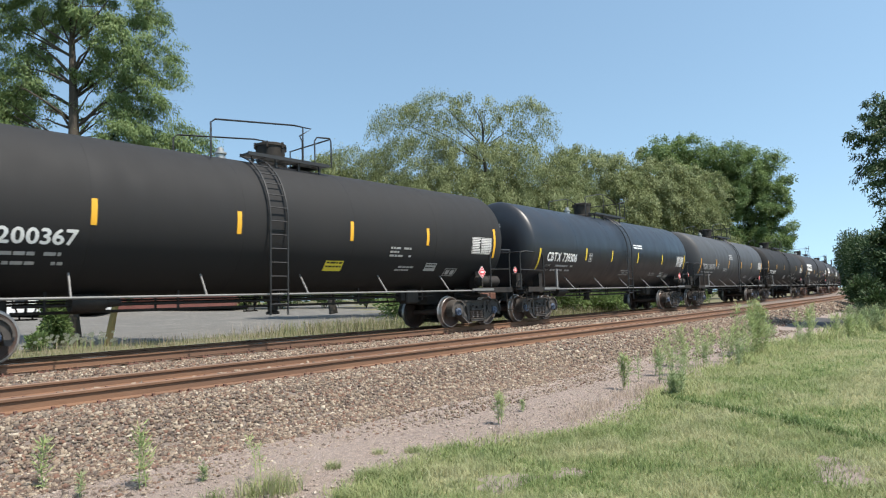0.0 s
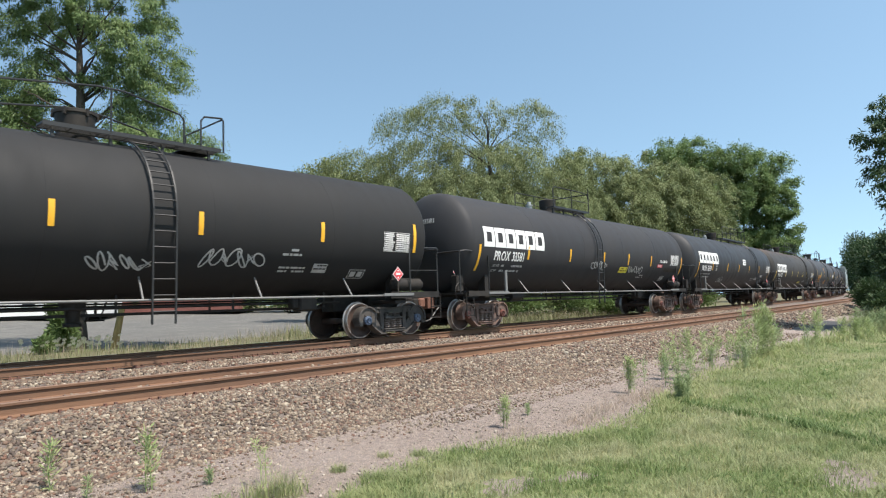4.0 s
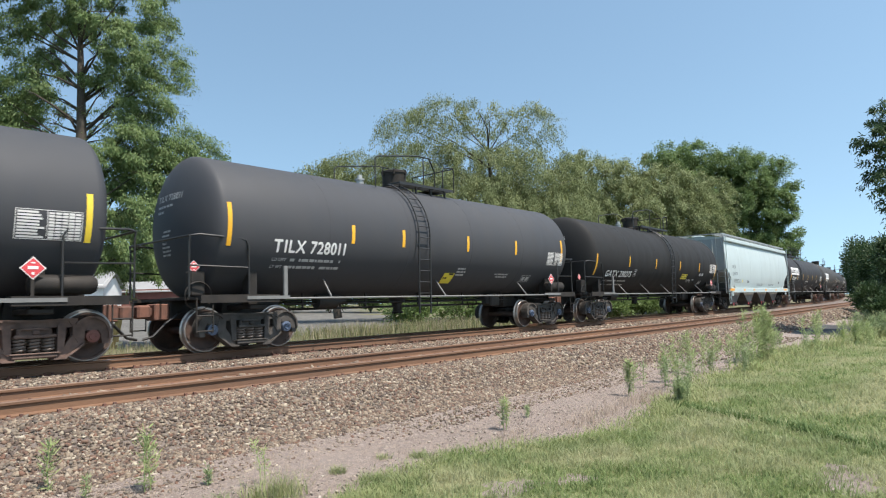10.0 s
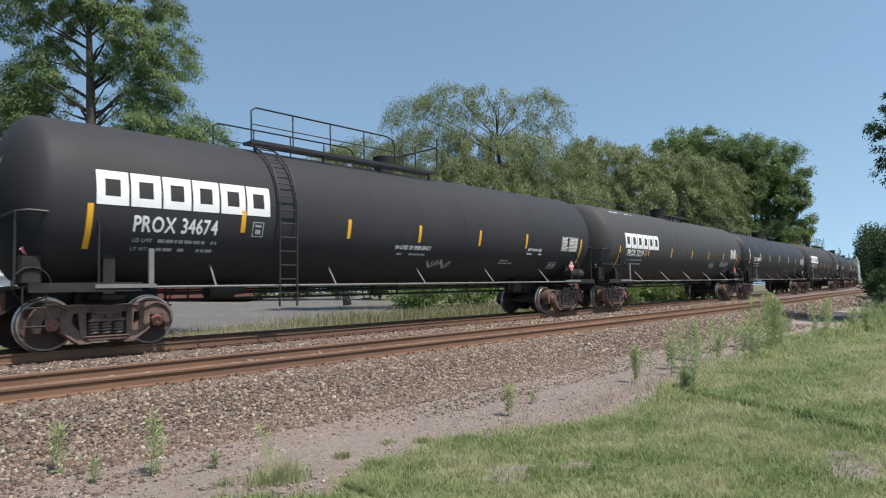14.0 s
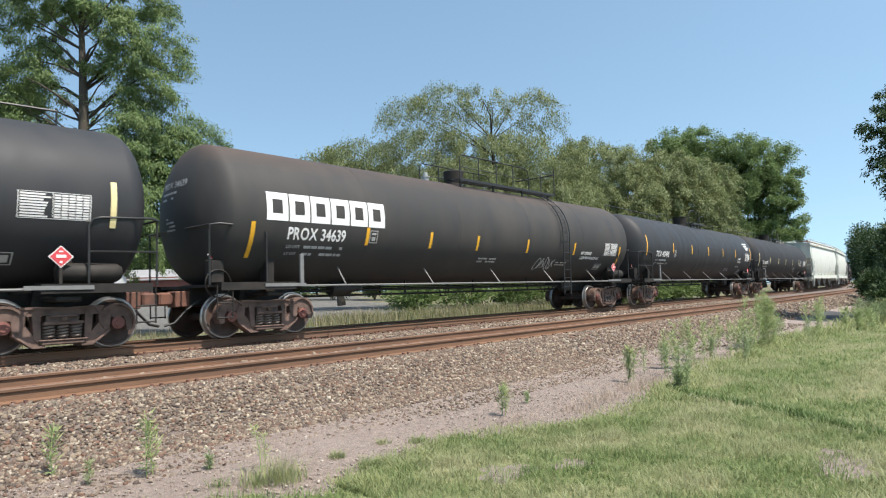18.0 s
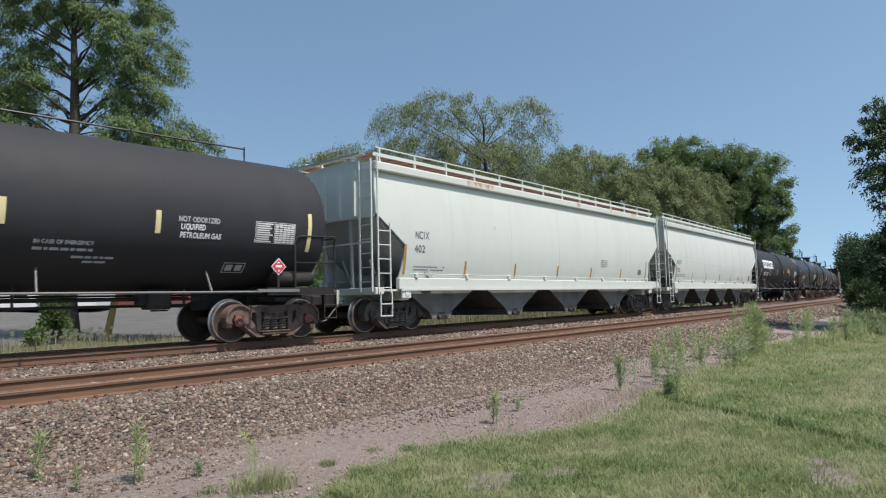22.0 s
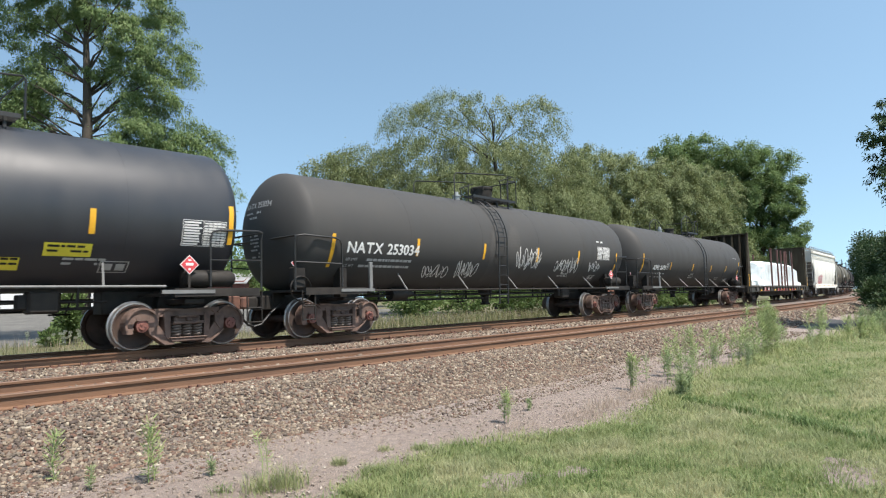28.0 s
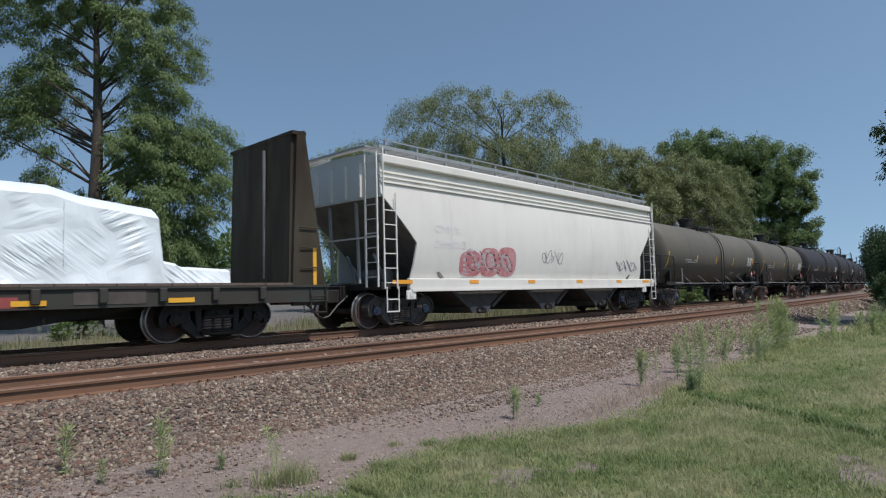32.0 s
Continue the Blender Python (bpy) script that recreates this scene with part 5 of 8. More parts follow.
        eb = Build().box(*sorted((e, e + sgn * 0.2)), -1.3, 1.3, hz + 0.08, hz + 0.12)
        part("roof_platform", eb, GALV, car)
        part("push_pole_plate", Build().box(-0.17, 0.17, -0.03, 0.03, -0.13, 0.1, c=0.015).box(-0.06, 0.06, -0.045, -0.03, -0.06, 0.05), paint, car, m=pose(sgn * (half + 0.15), -W - 0.04, s0 - 0.1))
        coupler(car, sgn * (half + 0.8), sgn, FRAME_BLACK)
    if roof_rail == "white":
        part("grab_line", Build().tube([(-ox2 + 0.2, -W - 0.09, s1 + 0.10), (ox2 - 0.2, -W - 0.09, s1 + 0.10)], 0.012, 5), paint, car)
        lug = Build().box(-0.05, 0.05, -W - 0.11, -W - 0.02, s1 - 0.01, s1 + 0.13, c=0.015).mesh("line_lug", paint)
        for k in range(8):
            part("line_lug", lug, None, car, m=pose(-ox2 + 0.5 + (2 * ox2 - 1.0) * k / 7, 0, 0))
    # discharge bays
    span = 2 * half - 2.5
    w = 3.75 if bays == 4 else span / bays
    for k in range(bays):
        c = w * (k + 0.5 - bays / 2) - 0.62 * (bays == 4)
        b = Build()
        hw = w * 0.45
        t = [(c - hw, -1.30, 1.2), (c + hw, -1.30, 1.2), (c + hw, 1.30, 1.2), (c - hw, 1.30, 1.2)]
        lo = [(c - 0.46, -1.28, 0.46), (c + 0.46, -1.28, 0.46), (c + 0.46, 1.28, 0.46), (c - 0.46, 1.28, 0.46)]
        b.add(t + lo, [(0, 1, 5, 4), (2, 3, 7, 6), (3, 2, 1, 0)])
        # slope faces and underside get the tone that also holds shade
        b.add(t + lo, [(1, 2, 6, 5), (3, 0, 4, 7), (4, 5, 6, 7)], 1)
        part("discharge_bay", b, [HOPPER_BAY if not old else BAY_DIRT_SHADE, BAY_DIRT_SHADE], car)
        gate = Build().prism([(c - 0.52, 0.46), (c - 0.40, 0.27), (c + 0.40, 0.27), (c + 0.52, 0.46)], -1.29, 1.29)
        gate.cyl((c - 0.16, -1.4, 0.34), (c - 0.16, -1.25, 0.34), 0.05, n=8).cyl((c + 0.16, -1.4, 0.34), (c + 0.16, -1.25, 0.34), 0.05, n=8)
        part("outlet_gate", gate, BAY_DIRT_SHADE, car)
        side = RED_GATE if not old and roof_rail != "white" else HOPPER_BAY
        for g in (-1, 1):
            part("gate_side", Build().prism([(c + g * u, q) for u, q in ((0.50, 0.455), (0.37, 0.275), (0.22, 0.275), (0.13, 0.455))][::-g], -1.305, -1.291), side, car)
        part("gate_rack", Build().box(c - 0.2, c + 0.2, -1.37, -1.295, 0.25, 0.40, c=0.02), FRAME_BLACK, car)
        for g in (-1, 1) if old else ():
            part("bay_flange", Build().prism([(c + g * u, q) for u, q in ((hw, 1.17), (hw, 1.09), (0.56, 0.40), (0.48, 0.46), (hw - 0.1, 1.17))][::-g], -1.36, -1.31), BAY_DIRT_SHADE, car)
    # lettering on the near side
    def flat(name, vf, m, x, z, lift=0.0):
        vs, fs = cut_rows(vf[0], vf[1], 0.14)
        part(name, Build().add([(x - 0.12 + u, -out(z + v) - 0.005 - lift, z + v) for u, v in vs], fs), m, near)

    for kind, *v in text:
        if kind == "text":
            t, x, z, w, h, m = v
            flat("stencil_text", flat_text(t, h, w, 0.006), m, x, z)
        elif kind == "rows":
            n, x, z, w, m = v
            flat("stencil_line", bars(n, w, 0.03, 0.05, rnd, 0.92), m, x, z)
        elif kind == "label":
            x, z, w, h, m = v
            flat("label", rects([(0, 0, w, h)]), m, x, z)
        elif kind == "scrawl":
            x, z, w, h, m, ln = v
            flat("graffiti", scrawl(rnd, w, h, max(3, int(w / 0.4)), ln), m, x, z)
        elif kind == "blob":
            x, z, w, h, m = v
            ring = [(w / 2 + w / 2 * math.copysign(abs(math.cos(a)) ** 0.7, math.cos(a)), h / 2 + h / 2 * math.copysign(abs(math.sin(a)) ** 0.6, math.sin(a))) for a in [0.2618 * i for i in range(24)]]
            flat("graffiti", (ring, [tuple(range(24))]), m, x, z)
        elif kind == "runs":
            # rust runs down the face of the top chord
            x, w, n = v
            for q in range(n):
                u, h = x + w * rnd.random(), rnd.uniform(0.05, 0.2)
                ww = rnd.uniform(0.02, 0.07)
                part("rust_run", Build().add([(u - ww, -W - 0.0725, top + 0.13), (u, -W - 0.0725, top + 0.13 - h), (u + ww * 0.4, -W - 0.0725, top + 0.13 - h * 0.8), (u + ww, -W - 0.0725, top + 0.13)], [(0, 1, 2, 3)]), RUST_WASH if q % 3 else SCUFF, car)
        elif kind == "film":
            x, z, w, h = v
            part("reflector_stripe", Build().box(x - 0.12, x - 0.12 + w, -W - 0.078, -W - 0.07, z, z + h), film, car)
        elif kind == "stroke":
            pts, m, ln = v
            flat("scratch_mark", stroke(pts, ln), m, 0, 0)
    add_trucks(car, half, truck)
    return car

# ---- the train, from its leading visible car to the last ----
def stripes_at(z0, z1, end, *xs):
    """Upright reflector films: a tall one at either end (x, z0, z1) and short ones between."""
    return [(x, a, b) for x, a, b in end] + [(x, z0, z1) for x in xs]


RUST_WASH = mat("orange_rust_wash", (0.50, 0.19, 0.06), 0.8, color2=(0.60, 0.42, 0.28), scale=6)
tank_car("black tank car with yellow reflectors and white stencils", 1.7, 15.12, BLACK_DULL, mark="ETPX 200367", mark_at=(-6.75, 1.99, 2.3, 0.27),
         stripes=stripes_at(2.34, 2.81, ((-7.2, 2.05, 2.98), (7.3, 2.08, 2.99)), -4.23, -1.41, 1.64, 4.37), ladder=-0.75, manway=0.15, deck=(-1.0, 1.3), table=(6.2, 2.18, 0.95, 0.5),
         extras=(("label", 1.0, 1.62, 0.55, 0.3, LABEL_YELLOW), ("label", 4.5, 1.66, 0.45, 0.26, WHITE_FADED), ("rows", 3, 3.0, 2.2, 0.8, WHITE_FADED)), seed=1)
tank_car("glossy black tank car with yellow reflectors", 18.72, 31.95, BLUE_GLOSS, mark="CBTX 739306", mark_at=(-6.30, 2.08, 2.16, 0.31),
         stripes=stripes_at(2.17, 2.62, ((-6.84, 1.77, 2.55), (7.3, 2.0, 2.7)), -3.42, -1.12, 1.52, 4.4), ladder=0.11, manway=-0.85, deck=(-1.3, 1.6), table=(6.2, 2.1, 0.95, 0.5), box_at=(-3.05, 2.28), film=LEMON,
         extras=(("rows", 2, 1.05, 2.9, 0.9, WHITE), ("rows", 3, 0.1, 1.8, 0.9, WHITE_FADED), ("label", 4.6, 1.6, 0.5, 0.26, WHITE_FADED)), seed=2)
tank_car("charcoal-grey tank car with amber reflectors and faded white stencils", 35.98, 49.4, SLATE_GREY, mark="TCBX 306376", mark_at=(-6.75, 2.06, 2.50, 0.30), mark_mat=WHITE_FADED,
         stripes=stripes_at(2.21, 2.66, ((-7.13, 1.81, 2.67), (7.5, 1.95, 2.72)), -4.11, -1.33, 1.72, 4.46), ladder=0.5, manway=-0.55, deck=(-1.2, 1.9), table=(6.4, 2.22, 0.9, 0.48), box_at=(-3.65, 2.29),
         extras=(("rows", 3, -1.3, 2.95, 0.8, WHITE_FADED), ("rows", 2, -2.4, 2.1, 0.8, WHITE_FADED)), seed=3)
tank_car("black tank car with white stencils and pale graffiti scrawls", 53.3, 66.75, BLACK_DULL, mark="ETPX 200212", mark_at=(-6.62, 1.99, 2.30, 0.28),
         stripes=stripes_at(2.34, 2.80, ((-7.16, 2.08, 2.99), (7.3, 2.2, 2.96)), -4.19, -1.19, 1.44, 4.4), ladder=0.44, manway=-0.6, deck=(-1.4, 2.0), table=(6.2, 2.2, 0.9, 0.5),
         extras=(("scrawl", -0.6, 1.6, 1.2, 0.42), ("scrawl", 1.5, 1.72, 1.5, 0.42), ("rows", 2, 3.3, 2.1, 0.6, WHITE_FADED), ("label", 4.3, 1.65, 0.4, 0.25, WHITE_FADED)), seed=4)
tank_car("black tank car with white blocks, yellow label and graffiti", 70.7, 85.7, BLACK_MATT, zc=2.70, R=1.58, mark="PROX 33581", mark_at=(-7.2, 2.11, 1.64, 0.29), truck="brown", style="long", brand=-7.8, brand_z=2.5,
         stripes=stripes_at(2.18, 2.64, ((-7.99, 1.78, 2.62), (8.5, 1.86, 2.71)), -5.3, -2.5, 0.2, 2.49, 4.89), ladder=-0.6, manway=-1.6, deck=(-2.6, 0.2), table=(7.1, 2.27, 0.98, 0.48),
         extras=(("label", 1.78, 1.85, 0.77, 0.26, LABEL_YELLOW), ("scrawl", 2.62, 1.83, 1.5, 0.36), ("text", "NON-ODORIZED", 5.92, 2.36, 0.85, 0.11, WHITE), ("label", 5.68, 2.14, 0.58, 0.14, RED), ("label", 6.43, 1.95, 1.9, 0.2, FRAME_BLACK), ("scrawl", -0.8, 1.9, 1.4, 0.4)), seed=5)
tank_car("black pressure tank car with white blocks and rusty trucks", 89.75, 105.25, BLACK, zc=2.70, R=1.58, mark="PROX 33529", mark_at=(-7.30, 2.11, 1.64, 0.29), truck="brown", style="long", brand=-7.83, brand_z=2.52,
         stripes=stripes_at(2.17, 2.62, ((-7.95, 1.75, 2.62), (8.4, 1.8, 2.60)), -5.41, -2.39, 0.2, 2.77, 5.44), ladder=4.1, manway=-0.1, deck=(-0.7, 4.8), table=(7.5, 2.2, 1.0, 0.48), box_at=(-4.7, 2.31),
         extras=(("label", 1.14, 2.6, 0.7, 0.36, WHITE), ("scrawl", -3.6, 1.5, 1.1, 0.4), ("label", 4.9, 1.7, 0.7, 0.2, WHITE_FADED), ("label", 6.3, 1.9, 0.6, 0.14, WHITE)), seed=6)
tank_car("black pressure tank car with rust-stained crown and white blocks", 109.1, 124.7, BROWN_TANK, zc=2.70, R=1.58, mark="PROX 92232", mark_at=(-7.30, 2.02, 1.61, 0.29), truck="brown", style="long", brand=-7.78, brand_z=2.36, film=LEMON,
         stripes=stripes_at(2.08, 2.52, ((-8.19, 1.69, 2.53), (8.3, 1.7, 2.52)), -4.56, -1.84, 0.64, 2.94, 4.9), ladder=3.95, manway=-0.1, deck=(-0.7, 4.6), table=(7.3, 2.05, 1.0, 0.45), box_at=(-4.36, 2.20),
         extras=(("label", 2.1, 1.55, 0.85, 0.24, LABEL_YELLOW), ("label", 6.2, 1.8, 0.5, 0.24, WHITE_FADED)), seed=7)
tank_car("black tank car with orange stencils and brown trucks", 128.42, 141.65, SLATE_TANK, mark="UTLX 208074", mark_at=(-6.18, 2.06, 2.26, 0.31), mark_mat=ORANGE, truck="brown", film=LEMON,
         stripes=stripes_at(2.30, 2.75, ((-7.11, 2.09, 3.0), (7.4, 2.08, 2.94)), -3.92, -1.24, 1.6, 4.6), ladder=0.6, manway=-0.9, deck=(-1.3, 2.0), table=(6.3, 2.1, 1.0, 0.5), box_at=(-3.42, 2.28),
         extras=(("text", "THE TANK CAR PEOPLE", -6.17, 1.9, 1.22, 0.09, ORANGE), ("label", 2.7, 1.93, 0.79, 0.26, LABEL_YELLOW), ("rows", 4, -1.84, 3.1, 0.55, ORANGE), ("rows", 4, -0.1, 1.85, 0.95, ORANGE), ("scrawl", -3.5, 1.57, 0.5, 0.3)), seed=8)
tank_car("black tank car with orange reflectors and white stencils", 145.65, 157.35, SLATE_TANK, mark="TILX 728011", mark_at=(-5.26, 2.09, 1.99, 0.28),
         stripes=stripes_at(2.37, 2.82, ((-6.35, 2.16, 3.07), (6.5, 2.2, 3.0)), -3.06, -1.33, 1.35, 3.8), ladder=-0.88, manway=-0.35, deck=(-1.0, 1.3), table=(5.6, 2.1, 1.0, 0.45),
         extras=(("label", 0.6, 1.46, 0.45, 0.4, LABEL_YELLOW), ("rows", 3, 1.1, 1.85, 0.4, WHITE_FADED)), seed=9)
tank_car("black tank car with yellow reflectors and bold white stencils", 161.35, 174.8, BLACK_DULL, mark="GATX 230275", mark_at=(-6.18, 1.80, 2.48, 0.27),
         stripes=stripes_at(2.21, 2.66, ((-7.24, 1.84, 2.69), (7.53, 1.85, 2.66)), -4.16, -1.2, 1.95, 4.87), ladder=0.4, manway=-0.55, deck=(-1.3, 2.0), table=(6.5, 2.17, 1.05, 0.48), box_at=(-3.36, 2.0),
         extras=(("label", 2.47, 1.79, 0.8, 0.28, LABEL_YELLOW), ("text", "FRA-AIP", 5.1, 2.0, 0.6, 0.12, WHITE), ("rows", 1, 3.4, 1.75, 1.2, WHITE_FADED)), seed=10)
# dark trucks here: the shade under the hopper is put into their colour
hopper_car("pale blue-grey covered hopper car with grey stencils and red outlet gates", 178.5, 194.07, 9.08, HOPPER_PALE, ((9.08, 2.52), (7.95, 1.95), (7.95, 1.36)), (1.1, 1.36), "dark",
           (("text", "NCIX", -7.5, 2.54, 0.75, 0.2, GREY_STENCIL), ("text", "220474", -7.5, 2.12, 1.1, 0.2, GREY_STENCIL), ("rows", 3, -7.1, 1.86, 1.5, GREY_STENCIL), ("label", -3.9, 1.68, 0.5, 0.16, GREY_STENCIL), ("label", -5.2, 1.7, 0.14, 0.16, LABEL_YELLOW),
            ("label", 5.6, 1.7, 0.5, 0.16, GREY_STENCIL), ("rows", 2, -1.2, 1.62, 2.0, GREY_STENCIL), ("rows", 2, 2.4, 1.62, 1.6, GREY_STENCIL), ("film", -8.5, 1.18, 1.1, 0.13), ("film", -5.2, 1.18, 0.45, 0.1), ("film", -2.6, 1.18, 0.45, 0.1), ("film", 0.8, 1.18, 0.45, 0.1), ("film", 4.2, 1.18, 0.45, 0.1), ("film", 7.4, 1.18, 1.0, 0.13)), seed=11, film=ORANGE)
tank_car("black pressure tank car with white blocks and brown trucks", 198.0, 213.6, BLACK_MATT, zc=2.70, R=1.58, mark="PROX 34674", mark_at=(-7.25, 2.10, 1.63, 0.29), truck="brown", style="long", brand=-7.91, brand_z=2.53,
         stripes=stripes_at(2.17, 2.63, ((-8.0, 1.76, 2.6), (8.4, 1.76, 2.66)), -5.07, -2.27, 0.15, 2.7, 5.1), ladder=-4.3, manway=0.1, deck=(-4.7, 1.4), table=(7.1, 2.15, 1.05, 0.5), box_at=(-4.72, 2.26),
         extras=(("text", "IN CASE OF EMERGENCY", -0.67, 1.98, 1.35, 0.11, WHITE), ("rows", 1, -0.67, 1.84, 1.3, WHITE_FADED), ("scrawl", 0.7, 1.5, 1.0, 0.32), ("text", "NOT ODORIZED", 5.25, 2.1, 0.8, 0.08, WHITE), ("rows", 1, 5.25, 1.98, 0.85, WHITE)), seed=12)
tank_car("charcoal-grey pressure tank car with full-length top walkway", 217.5, 232.8, GREY_TANK, zc=2.70, R=1.58, mark="PROX 32119", mark_at=(-6.95, 2.12, 1.6, 0.27), truck="brown", style="end_ladder", brand=-7.2, brand_z=2.43,
         stripes=stripes_at(2.15, 2.56, ((-7.69, 1.73, 2.56), (8.0, 1.75, 2.62)), -4.8, -2.15, 0.59, 3.1, 5.6), ladder=None, manway=0.1, deck=(-7.9, 7.6), table=(6.75, 2.28, 1.0, 0.52), box_at=(-5.09, 2.3),
         extras=(("label", 5.4, 1.83, 1.35, 0.26, WHITE_FADED), ("rows", 1, -7.3, 3.95, 2.2, WHITE), ("label", 3.6, 1.8, 0.8, 0.2, WHITE_FADED)), seed=13)
tank_car("black pressure tank car with cream reflectors and long railing", 236.9, 252.85, BLACK, zc=2.65, R=1.53, mark="TILX 400503", mark_at=(-7.48, 2.27, 1.56, 0.25), truck="brown", style="end_ladder", film=CREAM,
         stripes=stripes_at(2.32, 2.77, ((-8.49, 2.12, 3.02), (8.77, 2.15, 2.98)), -5.87, -3.20, -0.22, 2.8, 5.5), ladder=None, manway=0.1, deck=(-8.3, 8.3), table=(7.3, 2.25, 1.1, 0.45), box_at=(-5.52, 2.47),
         extras=(("rows", 2, 2.3, 1.75, 0.7, WHITE_FADED), ("scrawl", 5.6, 1.7, 1.0, 0.35)), seed=14)
tank_car("rust-tinted black pressure tank car with white blocks", 256.85, 272.8, BROWN_TANK, zc=2.70, R=1.58, mark="PROX 34639", mark_at=(-7.46, 2.11, 1.63, 0.27), truck="brown", style="long", brand=-8.04, brand_z=2.49,
         stripes=stripes_at(2.05, 2.50, ((-8.35, 1.69, 2.52), (8.5, 1.68, 2.55)), -5.13, -2.80, -0.72, 1.95, 5.0), ladder=3.95, manway=-0.2, deck=(-0.9, 4.6), table=(7.2, 2.08, 1.05, 0.5), box_at=(-4.93, 2.27),
         extras=(("text", "NOT ODORIZED", 5.54, 2.09, 0.8, 0.1, WHITE), ("text", "LIQUEFIED PETROLEUM GAS", 5.54, 1.92, 1.45, 0.1, WHITE), ("scrawl", 2.72, 1.52, 1.2, 0.5), ("rows", 2, -0.5, 1.8, 0.9, WHITE_FADED)), seed=15)
tank_car("black pressure tank car with amber reflectors and white striped label", 276.8, 292.7, BLACK, zc=2.65, R=1.53, mark="TILX 400490", mark_at=(-7.38, 2.18, 1.6, 0.26), truck="brown", style="end_ladder",
         stripes=stripes_at(2.40, 2.86, ((-8.51, 2.2, 3.1), (8.77, 2.18, 3.1)), -5.23, -2.54, 0.17, 2.85, 5.4), ladder=None, manway=0.1, deck=(-8.2, 8.2), table=(7.45, 2.22, 1.0, 0.48), box_at=(-4.96, 2.37),
         extras=(("bars", 7.3, 2.78, 1.05, 0.5, 4), ("text", "LIQUIFIED", 6.02, 2.27, 0.55, 0.1, WHITE), ("text", "PETROLEUM GAS", 6.0, 2.1, 0.63, 0.1, WHITE), ("label", 5.95, 1.82, 0.7, 0.09, WHITE_FADED)), seed=16)
tank_car("black pressure tank car with pale yellow reflectors and railing", 296.8, 312.7, BLACK_MATT, zc=2.65, R=1.53, mark="TILX 400438", mark_at=(-7.51, 2.13, 1.51, 0.24), truck="brown", style="end_ladder", film=CREAM,
         stripes=stripes_at(2.20, 2.64, ((-8.54, 1.97, 2.88), (8.74, 1.98, 2.87)), -5.26, -2.48, 0.15, 2.9, 5.4), ladder=None, manway=0.1, deck=(-8.2, 8.2), table=(7.35, 2.13, 1.0, 0.46), box_at=(-5.62, 2.30),
         extras=(("text", "NOT ODORIZED", 5.8, 2.46, 0.85, 0.1, WHITE_FADED), ("text", "LIQUIFIED", 5.85, 2.31, 0.5, 0.11, WHITE), ("text", "PETROLEUM GAS", 5.85, 2.15, 0.85, 0.11, WHITE), ("text", "IN CASE OF EMERGENCY", 3.38, 1.93, 0.95, 0.07, WHITE_FADED), ("rows", 1, 3.38, 1.82, 0.95, WHITE_FADED)), seed=17)
hopper_car("white covered hopper car with a rust-stained top edge and dark stencils", 316.48, 332.23, 9.12, HOPPER_WHITE, ((9.12, 3.06), (8.0, 2.26), (8.15, 1.41)), (1.1, 1.41), "dusty",
           (("text", "NCIX", -7.52, 2.47, 0.55, 0.2, GREY_STENCIL), ("text", "402", -7.55, 2.1, 0.42, 0.2, GREY_STENCIL), ("rows", 2, -7.55, 1.7, 1.3, GREY_STENCIL), ("label", -7.95, 1.5, 0.09, 0.8, GOLD), ("label", -5.35, 1.5, 0.09, 0.42, GOLD), ("label", -2.72, 1.5, 0.09, 0.42, GOLD), ("label", 0.01, 1.5, 0.09, 0.42, GOLD),
            ("label", 2.56, 1.5, 0.09, 0.42, GOLD), ("label", 5.23, 1.5, 0.09, 0.42, GOLD), ("label", 7.81, 1.5, 0.09, 0.8, GOLD), ("rows", 4, 3.4, 2.2, 0.6, GREY_STENCIL), ("label", 7.0, 1.7, 0.34, 0.22, GREY_STENCIL), ("runs", -5.3, 1.3, 30), ("runs", 1.2, 0.5, 8), ("runs", 4.2, 0.3, 6), ("runs", 6.3, 0.5, 9), ("blob", -3.9, 2.95, 0.1, 0.12, SCUFF)), roof_rail="white", seed=18, rusty_top=True)
